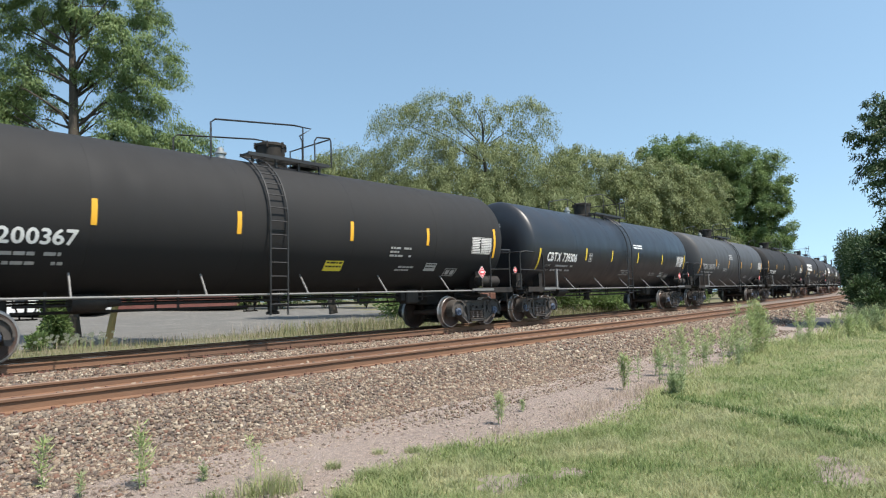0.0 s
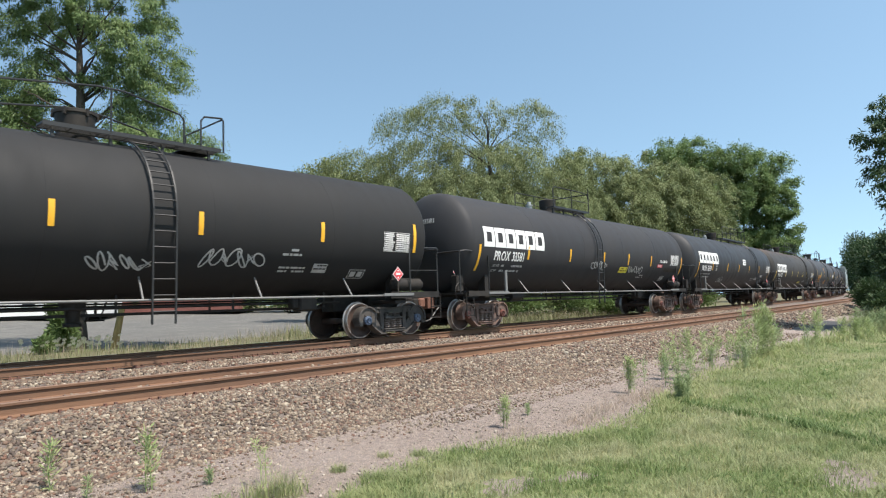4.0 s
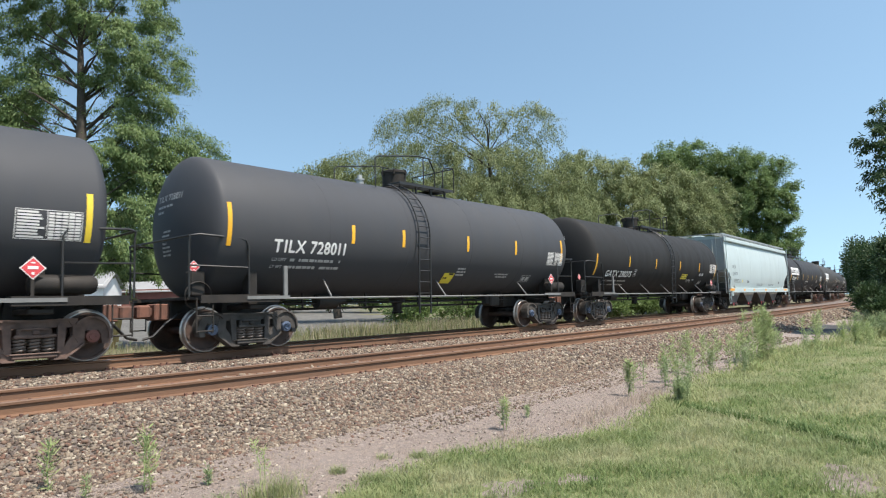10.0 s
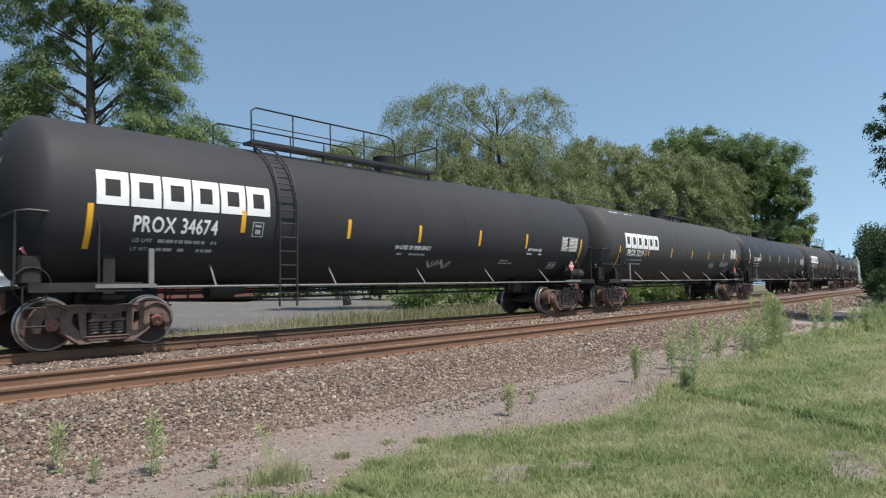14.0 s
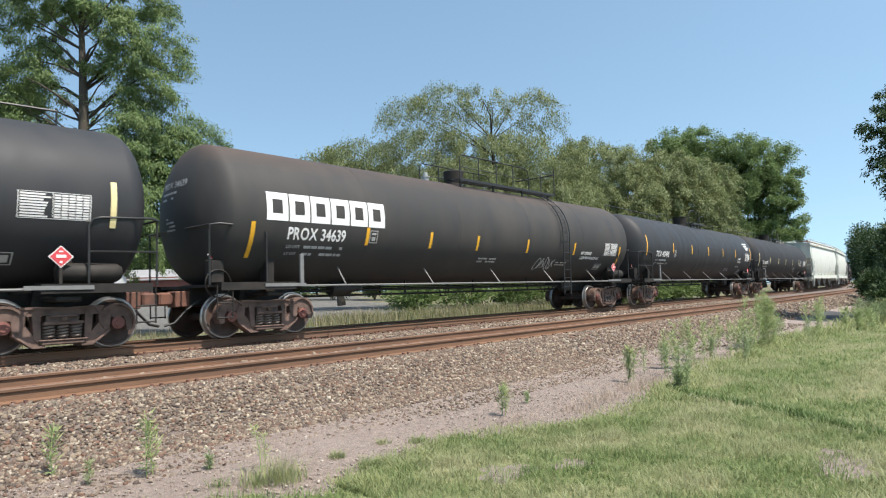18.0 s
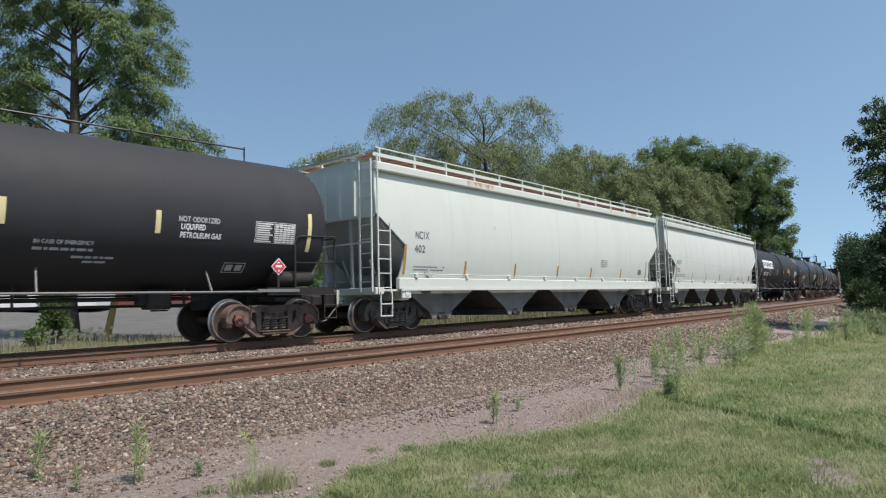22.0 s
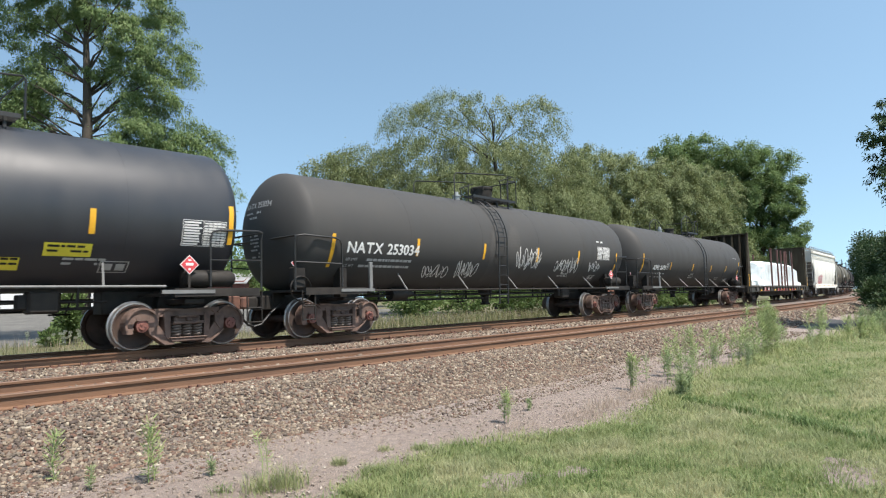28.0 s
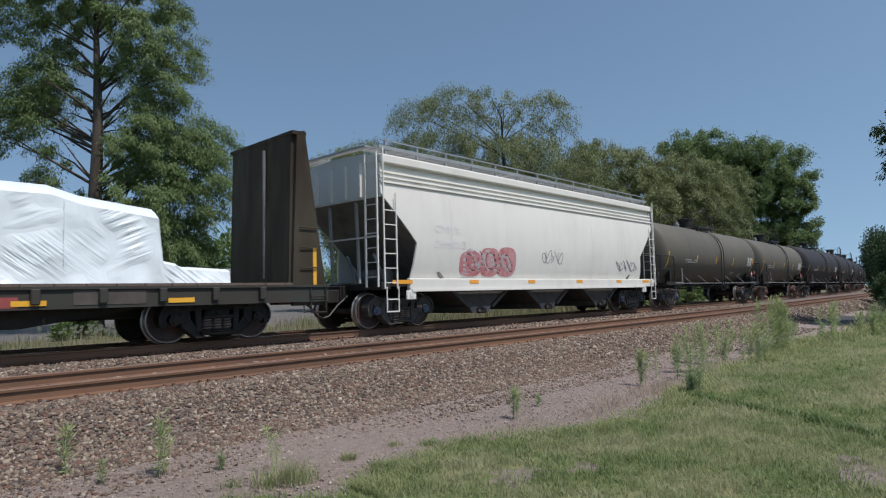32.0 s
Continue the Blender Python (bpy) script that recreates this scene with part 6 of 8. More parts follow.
hopper_car("white covered hopper car with scraped side and dark stencils", 335.88, 351.53, 9.12, HOPPER_WHITE, ((9.12, 3.02), (7.85, 2.29), (8.0, 1.39)), (1.1, 1.39), "dusty",
           (("text", "NCIX", -7.55, 2.32, 0.7, 0.2, GREY_STENCIL), ("text", "725", -7.55, 1.93, 0.5, 0.2, GREY_STENCIL), ("rows", 2, -7.55, 1.78, 1.3, GREY_STENCIL), ("label", -7.67, 1.5, 0.09, 0.8, GOLD), ("label", -5.08, 1.5, 0.09, 0.42, GOLD), ("label", -2.59, 1.5, 0.09, 0.42, GOLD), ("label", 0.11, 1.5, 0.09, 0.42, GOLD),
            ("label", 2.64, 1.5, 0.09, 0.42, GOLD), ("label", 5.31, 1.5, 0.09, 0.42, GOLD), ("scrawl", 1.3, 1.75, 0.95, 0.5, SCUFF, 0.007), ("label", 7.72, 1.5, 0.09, 0.8, GOLD), ("rows", 3, 4.2, 1.8, 0.5, GREY_STENCIL), ("label", 7.0, 1.6, 0.36, 0.3, GREY_STENCIL), ("label", 7.45, 1.55, 0.12, 0.2, LABEL_YELLOW),
            ("stroke", ((-7.4, 2.75), (-5.6, 2.73)), SCUFF, 0.006), ("stroke", ((-5.5, 2.72), (-3.6, 2.7), (-3.4, 2.6), (-3.35, 2.45)), SCUFF, 0.008), ("stroke", ((-4.9, 2.5), (-3.5, 2.46)), SCUFF, 0.007), ("stroke", ((-2.9, 2.43), (0.6, 2.38), (0.7, 2.2), (0.68, 2.0)), SCUFF, 0.008), ("stroke", ((3.4, 2.42), (3.4, 2.2)), SCUFF, 0.006), ("stroke", ((3.4, 2.42), (6.9, 2.36)), SCUFF, 0.004)), roof_rail="white", seed=19)
tank_car("black tank car with white blocks and blue bearing caps", 355.5, 368.7, BLACK_MATT, mark="PROX 53206", mark_at=(-5.74, 2.07, 1.54, 0.27), brand=-6.01, brand_z=2.6, film=LEMON,
         stripes=stripes_at(2.13, 2.58, ((-6.73, 1.74, 2.6), (7.3, 1.77, 2.57)), -3.7, -0.95, 1.55, 4.3), ladder=0.0, manway=-0.9, deck=(-1.4, 1.7), table=(6.35, 2.06, 1.0, 0.52), box_at=(-3.35, 2.24),
         extras=(("label", 3.3, 2.4, 0.75, 0.3, ORANGE), ("rows", 2, 1.6, 1.85, 0.5, WHITE_FADED)), seed=20)
tank_car("short glossy blue-black tank car with yellow reflectors", 372.65, 381.2, BLUE_BLACK, zc=2.63, R=1.5, pipe_z=1.2, shell=0.7, dome=0.5, mark="TCIX 175507", mark_at=(-3.95, 2.0, 1.91, 0.27), truck="brown",
         stripes=stripes_at(2.12, 2.58, ((-4.75, 1.9, 2.8), (4.9, 2.05, 2.85)), -2.0, -0.7, 0.9, 2.5), ladder=-0.24, manway=-0.7, deck=(-1.0, 1.3), table=(3.9, 2.0, 0.9, 0.5),
         extras=(("label", 1.2, 1.5, 0.4, 0.28, LABEL_YELLOW), ("label", 1.9, 1.74, 0.7, 0.26, LABEL_YELLOW)), seed=21)
tank_car("short glossy black tank car with white and yellow labels", 385.05, 393.55, BLUE_BLACK, zc=2.63, R=1.5, pipe_z=1.2, shell=0.7, dome=0.5, mark="TCIX 175503", mark_at=(-4.01, 1.99, 1.91, 0.28), truck="brown",
         stripes=stripes_at(2.13, 2.58, ((-4.86, 1.95, 2.87), (5.1, 2.05, 2.85)), -2.06, -0.72, 0.97, 2.61), ladder=-0.5, manway=-1.0, deck=(-1.0, 1.4), table=(4.1, 2.0, 0.9, 0.52),
         extras=(("label", 0.2, 1.75, 0.45, 0.52, WHITE), ("label", 0.24, 2.1, 0.37, 0.1, RED), ("label", 1.2, 1.5, 0.4, 0.28, LABEL_YELLOW), ("label", 1.91, 1.74, 0.75, 0.26, LABEL_YELLOW), ("rows", 3, -1.9, 2.0, 1.0, WHITE_FADED)), seed=22)
tank_car("matt charcoal tank car with graffiti scrawls and brown trucks", 397.37, 410.95, GREY_TANK, zc=2.56, R=1.46, pipe_z=1.08, sill_pipe=FRAME_BLACK, shell=0.95, dome=0.6, mark="NATX 253034", mark_at=(-6.55, 2.02, 2.5, 0.27), truck="brown",
         stripes=stripes_at(2.0, 2.48, ((-7.01, 1.66, 2.51), (7.4, 1.75, 2.53)), -4.12, -1.19, 1.76, 4.5), ladder=-0.65, manway=0.35, deck=(-1.2, 1.1), table=(5.8, 2.19, 1.0, 0.5),
         extras=(("tag", -3.7, 1.42, 1.1, 0.5), ("tag", -2.3, 1.45, 1.0, 0.6), ("tag", 0.5, 1.7, 1.5, 0.8), ("tag", 3.0, 1.62, 1.6, 0.62), ("tag", 5.4, 1.7, 0.9, 0.45), ("wash", -0.9, 1.3, 0.5, 2.1), ("wash", 0.0, 1.45, 0.8, 1.9), ("rows", 1, 5.8, 2.85, 0.5, WHITE)), seed=23)
tank_car("matt charcoal tank car with yellow reflectors and three top hatches", 415.02, 428.2, GREY_TANK, zc=2.56, R=1.46, pipe_z=1.1, sill_pipe=FRAME_BLACK, shell=0.95, dome=0.6, low=True, mark="ADMX 26470", mark_at=(-5.99, 1.91, 1.5, 0.22), truck="brown",
         stripes=stripes_at(1.94, 2.30, ((-7.26, 1.74, 2.63), (7.3, 1.85, 2.61)), -3.87, -0.75, 2.2, 4.9), ladder=0.55, manway=-0.3, deck=(0.1, 1.7), box_at=(-4.3, 2.1),
         extras=(("rows", 3, -0.9, 1.75, 0.6, WHITE_FADED), ("rows", 1, 6.2, 2.75, 0.6, WHITE)), seed=24)


def flat_car(q0, q1):
    car, half = new_car("bulkhead_flat_car", "green and brown bulkhead flat car carrying a wrapped white load", "flat car", q0, q1, "freight train cars")
    hl = 10.45
    green = mat("dull_green_steel", (0.030, 0.040, 0.031), 0.75, color2=(0.034, 0.026, 0.020), scale=2.2)
    brown = mat("brown_oxide_steel", (0.14, 0.055, 0.045), 0.75, color2=(0.07, 0.04, 0.035), scale=3)
    red = mat("red_oxide_patch", (0.33, 0.065, 0.06), 0.75, color2=(0.20, 0.05, 0.045), scale=3)
    olive = mat("rusted_olive_bulkhead", (0.075, 0.069, 0.05), 0.85, color2=(0.035, 0.026, 0.019), scale=1.4, bump=0.2, stretch=(1, 2, 0.4), spec=0.15)
    for y in (-1.42, 1.42):
        part("side_sill", Build().box(-hl, hl, y - 0.03, y + 0.03, 0.76, 1.12), green, car)
        part("fish_belly", Build().prism([(-half + 1.0, 1.05), (-half + 1.2, 0.74), (-half + 3.4, 0.42), (half - 3.4, 0.42), (half - 1.2, 0.74), (half - 1.0, 1.05)], y * 0.62 - 0.03, y * 0.62 + 0.03), FRAME_BLACK, car)
        part("sill_flange", Build().box(-hl, hl, y - 0.07, y + 0.07, 1.07, 1.12).box(-hl, hl, y - 0.06, y + 0.06, 0.74, 0.77), green, car)
        k = 0
        x = -8.76
        while x < hl - 0.8:
            part("stake_pocket", Build().box(x - 0.07, x + 0.07, y - 0.12 if y < 0 else y, y if y < 0 else y + 0.12, 0.82, 1.08, c=0.015), green, car)
            x += 1.03
            k += 1
    for x0, x1 in ((-2.2, 1.2), (1.9, 4.4)):
        part("sill_patch", Build().box(x0, x1, -1.462, -1.452, 0.775, 0.95), red, car)
    grimy = mat("grey_brown_repair_steel", (0.09, 0.08, 0.07), 0.8, color2=(0.05, 0.04, 0.034), scale=4)
    for x0, x1 in ((-8.7, -7.85), (-4.7, -4.2), (5.2, 6.4)):
        part("repair_plate", Build().box(x0, x1, -1.460, -1.449, 0.80, 1.05), grimy, car)
    for x in (-7.6, -3.3, -0.6, 2.1, 4.3, 6.8):
        part("reflector_stripe", Build().box(x, x + 0.5, -1.472, -1.463, 0.80, 0.89), YELLOW, car)
    for word, x, w in (("ZEKX", -6.66, 0.66), ("864143", -5.52, 0.92)):
        vs, fs = flat_text(word, 0.19, w, 0.006)
        part("reporting_mark", Build().add([(x + u, -1.4565, 0.82 + v) for u, v in vs], fs), WHITE, car)
    part("mark_panel", Build().box(-6.76, -4.5, -1.4535, -1.449, 0.79, 1.05), red, car)
    deck = Build()
    n = 40
    for k in range(n):
        a = -hl + 0.6 + (2 * hl - 1.2) * k / n
        deck.box(a, a + (2 * hl - 1.2) / n - 0.015, -1.42, 1.42, 1.12, 1.17)
    part("deck_planks", deck, TIE_WOOD, car)
    part("centre_sill", Build().box(-half - 1.0, half + 1.0, -0.3, 0.3, 0.50, 1.07, c=0.02), FRAME_BLACK, car)
    for sgn in (-1, 1):
        e = sgn * hl - (0.12 if sgn < 0 else 0.0)
        for y in (-1.38, 1.38):
            part("bulkhead_post", Build().prism([(e, 0.66), (e - sgn * 0.92, 0.66), (e - sgn * 0.92, 1.3), (e - sgn * 0.78, 4.56), (e - sgn * 0.58, 4.62)][::sgn], y - 0.05, y + 0.05), olive, car)
        part("bulkhead_panel", Build().prism([(e - sgn * 0.97, 1.12), (e - sgn * 0.89, 1.12), (e - sgn * 0.80, 4.55), (e - sgn * 0.88, 4.55)][::sgn], -1.33, 1.33), olive, car, "rusted olive steel bulkhead panel")
        for y in (-0.95, -0.48, 0.0, 0.48, 0.95):
            part("bulkhead_rib", Build().prism([(e, 1.1), (e - sgn * 0.88, 1.1), (e - sgn * 0.79, 4.5), (e - sgn * 0.56, 4.5)][::sgn], y - 0.05, y + 0.05), olive, car)
        part("bulkhead_cap", Build().box(*sorted((e - sgn * 0.90, e - sgn * 0.54)), -1.43, 1.43, 4.5, 4.58), olive, car)
        part("reflector_stripe", Build().box(*sorted((e - sgn * 0.40, e - sgn * 0.31)), -1.44, -1.433, 0.85, 1.95), YELLOW, car)
        part("panel_seam", Build().box(*sorted((e - sgn * 0.985, e - sgn * 0.93)), -0.32, -0.27, 1.3, 4.3), PIPE_GREY, car, "pale vertical weld seam") if sgn > 0 else None
        for z in (1.5, 1.95, 2.4):
            part("post_rung", Build().tube([(e - sgn * 0.75, -1.47, z), (e - sgn * 0.3, -1.47, z)], 0.015, 5), olive, car)
        part("end_sill", Build().box(*sorted((e, e - sgn * 0.3)), -1.4, 1.4, 0.75, 1.12, c=0.02), FRAME_BLACK, car)
        lb = Build()
        for z in (0.5, 0.85):
            lb.tube([(e - sgn * 0.1, -1.5, z), (e - sgn * 0.5, -1.5, z)], 0.018, 5)
        for d in (0.1, 0.5):
            lb.tube([(e - sgn * d, -1.5, 0.48), (e - sgn * d, -1.47, 1.1)], 0.018, 5)
        part("sill_step", lb, FRAME_BLACK, car)
        coupler(car, sgn * (hl - 0.55), sgn, RUSTY)
    # stakes with strap lines across the load
    for y in (-1.44, 1.44):
        for x in (-3.72, -1.6, -0.43, 0.62, 1.53, 3.7):
            if y < 0 and x < -5:
                continue
            lean = 0.16 if x == 0.62 else 0.06 if x == -0.43 else 0.02
            part("stake", Build().box(-0.06, 0.06, -0.05, 0.05, -0.3, 2.8, c=0.01), brown, car, m=pose(x, y, 1.05, 0, math.degrees(math.atan(lean)), 0))
    strap = mat("green_strap_webbing", (0.02, 0.10, 0.05), 0.7)
    for x in (-3.72, -1.6, 0.62, 1.53, 3.7):
        part("strap", Build().tube([(x, -1.44, 3.05), (x + 0.15, -0.7, 2.86), (x - 0.1, 0.5, 2.88), (x, 1.44, 3.1)], 0.018, 4), strap, car)
    load = tagged(new("wrapped_load"), "long freight load wrapped in creased white plastic sheet", "load")
    CARS.append((load, *CARS[-1][1:]))
    # wrapped load: a tall front block, a long flat-sided run with chamfered top edges, a low step at the rear
    wrap = mat("white_plastic_wrap", (0.74, 0.81, 0.82), 0.36, vary=0.05, scale=2)
    nt = wrap.node_tree
    tc, mask, total, bp = [nt.nodes.new(k) for k in ("ShaderNodeTexCoord", "ShaderNodeTexNoise", "ShaderNodeMath", "ShaderNodeBump")]
    # taut creases that rake across the sheet in patches, with smooth sheet between them
    rakes = []
    for turn, size, lo, hi in ((24, 1.0, 0.52, 0.64), (-38, 1.2, 0.48, 0.36)):
        rot, fit, nz, gate, amp = [nt.nodes.new(k) for k in ("ShaderNodeMapping", "ShaderNodeMapping", "ShaderNodeTexNoise", "ShaderNodeMapRange", "ShaderNodeMath")]
        rot.inputs["Rotation"].default_value = (0, radians(turn), 0)
        fit.inputs["Scale"].default_value = (0.9, 1.0, 11.0 * size)
        nz.inputs["Scale"].default_value, nz.inputs["Detail"].default_value = 1.0, 2
        gate.inputs["From Min"].default_value, gate.inputs["From Max"].default_value = lo, hi
        amp.operation = "MULTIPLY"
        nt.links.new(tc.outputs["Object"], rot.inputs["Vector"])
        nt.links.new(rot.outputs[0], fit.inputs["Vector"])
        nt.links.new(fit.outputs[0], nz.inputs["Vector"])
        nt.links.new(mask.outputs["Fac"], gate.inputs["Value"])
        nt.links.new(nz.outputs["Fac"], amp.inputs[0])
        nt.links.new(gate.outputs["Result"], amp.inputs[1])
        rakes.append(amp)
    mask.inputs["Scale"].default_value = 0.75
    total.operation = "ADD"
    nt.links.new(tc.outputs["Object"], mask.inputs["Vector"])
    nt.links.new(rakes[0].outputs[0], total.inputs[0])
    nt.links.new(rakes[1].outputs[0], total.inputs[1])
    bp.inputs["Strength"].default_value, bp.inputs["Distance"].default_value = 0.7, 0.10
    nt.links.new(total.outputs[0], bp.inputs["Height"])
    nt.links.new(bp.outputs["Normal"], nt.nodes["Principled BSDF"].inputs["Normal"])

    def sheet(name, outline, x0, x1, half_w, nx, prof, chamfer, rough, label):
        b = Build()
        for i in range(nx + 1):
            x = x0 + (x1 - x0) * i / nx
            for (xa, za), (xb, zb) in zip(outline, outline[1:]):
                if x <= xb + 1e-6:
                    zt = za + (zb - za) * (x - xa) / max(1e-6, xb - xa)
                    break
            side = []
            for k in range(prof):
                w = k / (prof - 1)
                side.append((-half_w, 1.16 + (zt - chamfer - 1.16) * w))
            side += [(-half_w + chamfer * 0.8, zt - chamfer * 0.45), (-half_w + chamfer * 1.7, zt), (0, zt + 0.02)]
            ring = side + [(-y, z) for y, z in side[:-1][::-1]]
            for y, z in ring:
                f = noise.noise(Vector((x * 1.3 + z, z * 1.7 - x * 0.5, y * 0.7))) * rough + noise.noise(Vector((x * 6, z * 6 + x * 2.5, y * 2))) * rough * 0.35
                hem = max(0.0, 1.5 - z) / 0.35
                out = hem * 0.10 * (0.6 + noise.noise(Vector((x * 2.3, 0, y))) + 0.5 * noise.noise(Vector((x * 7, 1, y))))
                b.v.append((x + f * 0.3, y + (f - out if y < 0 else out - f), max(1.15, z + f * 0.4)))
            n = len(ring)
        for i in range(nx):
            for k in range(n - 1):
                b.f.append((i * n + k, (i + 1) * n + k, (i + 1) * n + k + 1, i * n + k + 1))
        b.f += [tuple(range(n)), tuple(nx * n + k for k in range(n))[::-1]]
        b.m = [0] * len(b.f)
        return part(name, b, wrap, load, label, smooth=28)

    sheet("main_wrap", ((-7.45, 1.55), (-7.2, 1.68), (-7.0, 1.95), (-6.9, 2.3), (-6.84, 2.78), (-6.5, 2.72), (-5.4, 2.74), (-4.9, 2.93), (-3.3, 2.95), (4.9, 2.92), (5.4, 2.78), (6.75, 2.62), (6.8, 1.75)), -7.45, 6.8, 1.24, 150, 12, 0.22, 0.035, "long load wrapped in creased white plastic sheet")
    sheet("load_foot", ((-7.75, 1.52), (-7.6, 1.60), (-6.0, 1.58), (-4.8, 1.42)), -7.75, -4.8, 1.34, 40, 8, 0.06, 0.06, "low bundle of crumpled white plastic sheet")
    sheet("loose_wrap", ((-8.85, 1.3), (-8.7, 1.55), (-8.35, 1.6), (-8.0, 1.42), (-7.75, 1.5)), -8.85, -7.72, 1.15, 24, 8, 0.12, 0.13, "loose rag of crumpled white plastic sheet")
    sheet("rear_wrap", ((6.8, 1.62), (7.1, 1.56), (7.15, 1.50), (8.15, 1.46)), 6.8, 8.15, 1.2, 20, 6, 0.06, 0.03, "low rear bundle wrapped in white plastic")
    for x in (-6.1, -4.5, -2.5, -0.85, 0.3, 2.7, 5.1):
        part("wrap_seam", Build().box(x - 0.010, x + 0.010, -1.268, -1.255, 1.5, 2.62), wrap, load)
    add_trucks(car, half, "dark")


flat_car(433.5, 449.4)
SPRAY_RED = mat("faded_red_spray_paint", (0.40, 0.12, 0.13), 0.7, color2=(0.55, 0.36, 0.35), scale=5)
SPRAY_DARK = mat("dark_red_spray_paint", (0.14, 0.03, 0.04), 0.7)
hopper_car("weathered white covered hopper car with faded stencils and red graffiti", 454.5, 467.9, 7.85, HOPPER_OLD, ((7.85, 3.4), (6.6, 2.19), (6.75, 1.24)), (0.95, 1.26), "grey",
           (("text", "CMHX", -5.8, 2.5, 1.05, 0.2, WORN_STENCIL), ("rows", 1, -5.8, 2.2, 1.2, WORN_STENCIL), ("text", "246013", -5.8, 2.1, 1.3, 0.2, WORN_STENCIL), ("blob", -4.75, 1.32, 1.0, 0.72, SPRAY_RED), ("blob", -3.85, 1.32, 0.95, 0.85, SPRAY_RED), ("blob", -3.0, 1.32, 0.95, 0.9, SPRAY_RED), ("scrawl", -4.6, 1.4, 2.3, 0.7, WHITE_FADED, 0.05), ("scrawl", -4.5, 1.38, 2.3, 0.7, SPRAY_DARK, 0.02), ("scrawl", -0.6, 1.7, 1.3, 0.5, GREY_STENCIL, 0.012), ("scrawl", 4.6, 1.5, 1.9, 0.5, GREY_STENCIL, 0.016),
            ("film", -7.4, 1.12, 0.7, 0.1), ("film", -4.4, 1.12, 0.4, 0.1), ("film", -1.5, 1.12, 0.4, 0.1), ("film", 1.5, 1.12, 0.4, 0.1), ("film", 4.5, 1.12, 0.4, 0.1), ("film", 6.8, 1.12, 0.6, 0.1)), bays=3, old=True, seed=25, film=ORANGE)
q = 472.0
for k in range(11):
    tc = (12.6, 10.8, 13.3, 11.8, 13.3)[k % 5]
    tank_car("olive-grey tank car with dusty black underframe" if k < 3 else "black tank car with dusty underframe", q, q + tc, OLIVE_TANK if k < 2 else BLACK_MATT, zc=2.62 if k < 2 else 2.68, R=1.48 if k < 2 else 1.55, truck="brown" if k % 2 else "grey",
             stripes=stripes_at(2.1, 2.5, ((-tc / 2 - 0.5, 1.8, 2.6), (tc / 2 + 0.5, 1.8, 2.6)), -3, 0, 3), ladder=0.4, manway=-0.5, deck=(-1.1, 1.6), table=(tc / 2 - 0.6, 2.1, 0.9, 0.5), extras=(("rows", 2, -4.6, 2.2, 1.6, WHITE_FADED),), seed=40 + k)
    q += tc + 3.95

# ---- trees and plants ----
BARK = mat("grey_brown_bark", (0.085, 0.07, 0.055), 0.95, color2=(0.045, 0.038, 0.03), scale=6, bump=0.8, bump_scale=25, stretch=(3, 3, 0.6))
LEAF_LEFT = leaf_mat("fresh_green_leaf", (0.088, 0.155, 0.052), (0.185, 0.25, 0.095))
LEAF_WILLOW = leaf_mat("silvery_willow_leaf", (0.125, 0.16, 0.06), (0.225, 0.255, 0.115))
LEAF_OAK = leaf_mat("deep_green_leaf", (0.078, 0.135, 0.044), (0.175, 0.245, 0.09), 0.4)
# leaves of the shaded trees: their shade is put into the dark green
LEAF_DARK = leaf_mat("shade_dark_green_leaf", (0.022, 0.048, 0.018), (0.05, 0.085, 0.03), 0.2)
WEED_GREEN = leaf_mat("weed_leaf", (0.215, 0.30, 0.105), (0.33, 0.39, 0.17), 0.4, curl=0.9)
WEED_GREY = leaf_mat("bluish_weed_leaf", (0.19, 0.27, 0.115), (0.28, 0.34, 0.165), 0.4, curl=0.9)
GRASS = leaf_mat("lawn_blade", None, None, 0.45, ground_mat("lawn_blade", ((0.078, 0.128, 0.045), (0.152, 0.215, 0.078), (0.25, 0.305, 0.128), (0.46, 0.44, 0.28)), (0.43, 0.41, 0.26), 0.6, (0.8, 3.5, 24.0), 0.0, patch_at=(0.42, 0.62)))
GRASS_TALL = leaf_mat("long_grass_blade", (0.17, 0.25, 0.085), (0.32, 0.33, 0.16), 0.4, curl=0.7)
VERGE_BLADE = leaf_mat("verge_blade", (0.085, 0.13, 0.045), (0.20, 0.185, 0.095), 0.4, curl=0.5)
STRAW = leaf_mat("dry_straw_stalk", (0.56, 0.47, 0.38), (0.40, 0.32, 0.26), 0.4)
PETAL = mat("white_petal", (0.8, 0.8, 0.74), 0.6)
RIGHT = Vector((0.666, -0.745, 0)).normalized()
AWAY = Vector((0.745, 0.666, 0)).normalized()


def leaf_cloud(name, pos, dirs, length, width, m, rng, face=None):
    """Pointed leaves, two triangles each, at pos along dirs."""
    n = len(pos)
    pos, d = np.asarray(pos), np.asarray(dirs)
    d = d / (np.linalg.norm(d, axis=1, keepdims=True) + 1e-9)
    side = np.cross(d, rng.normal(size=(n, 3)) * (1.0 if face is None else 0.55) + (0 if face is None else face))
    side /= np.linalg.norm(side, axis=1, keepdims=True) + 1e-9
    L = (length * rng.uniform(0.6, 1.4, (n, 1)))
    W = (width * rng.uniform(0.6, 1.4, (n, 1)))
    v = np.stack([pos, pos + d * L * 0.45 + side * W / 2, pos + d * L, pos + d * L * 0.45 - side * W / 2], 1)
    f = np.arange(4 * n).reshape(n, 4)
    return raw_mesh(name, v.reshape(-1, 3), f, m)


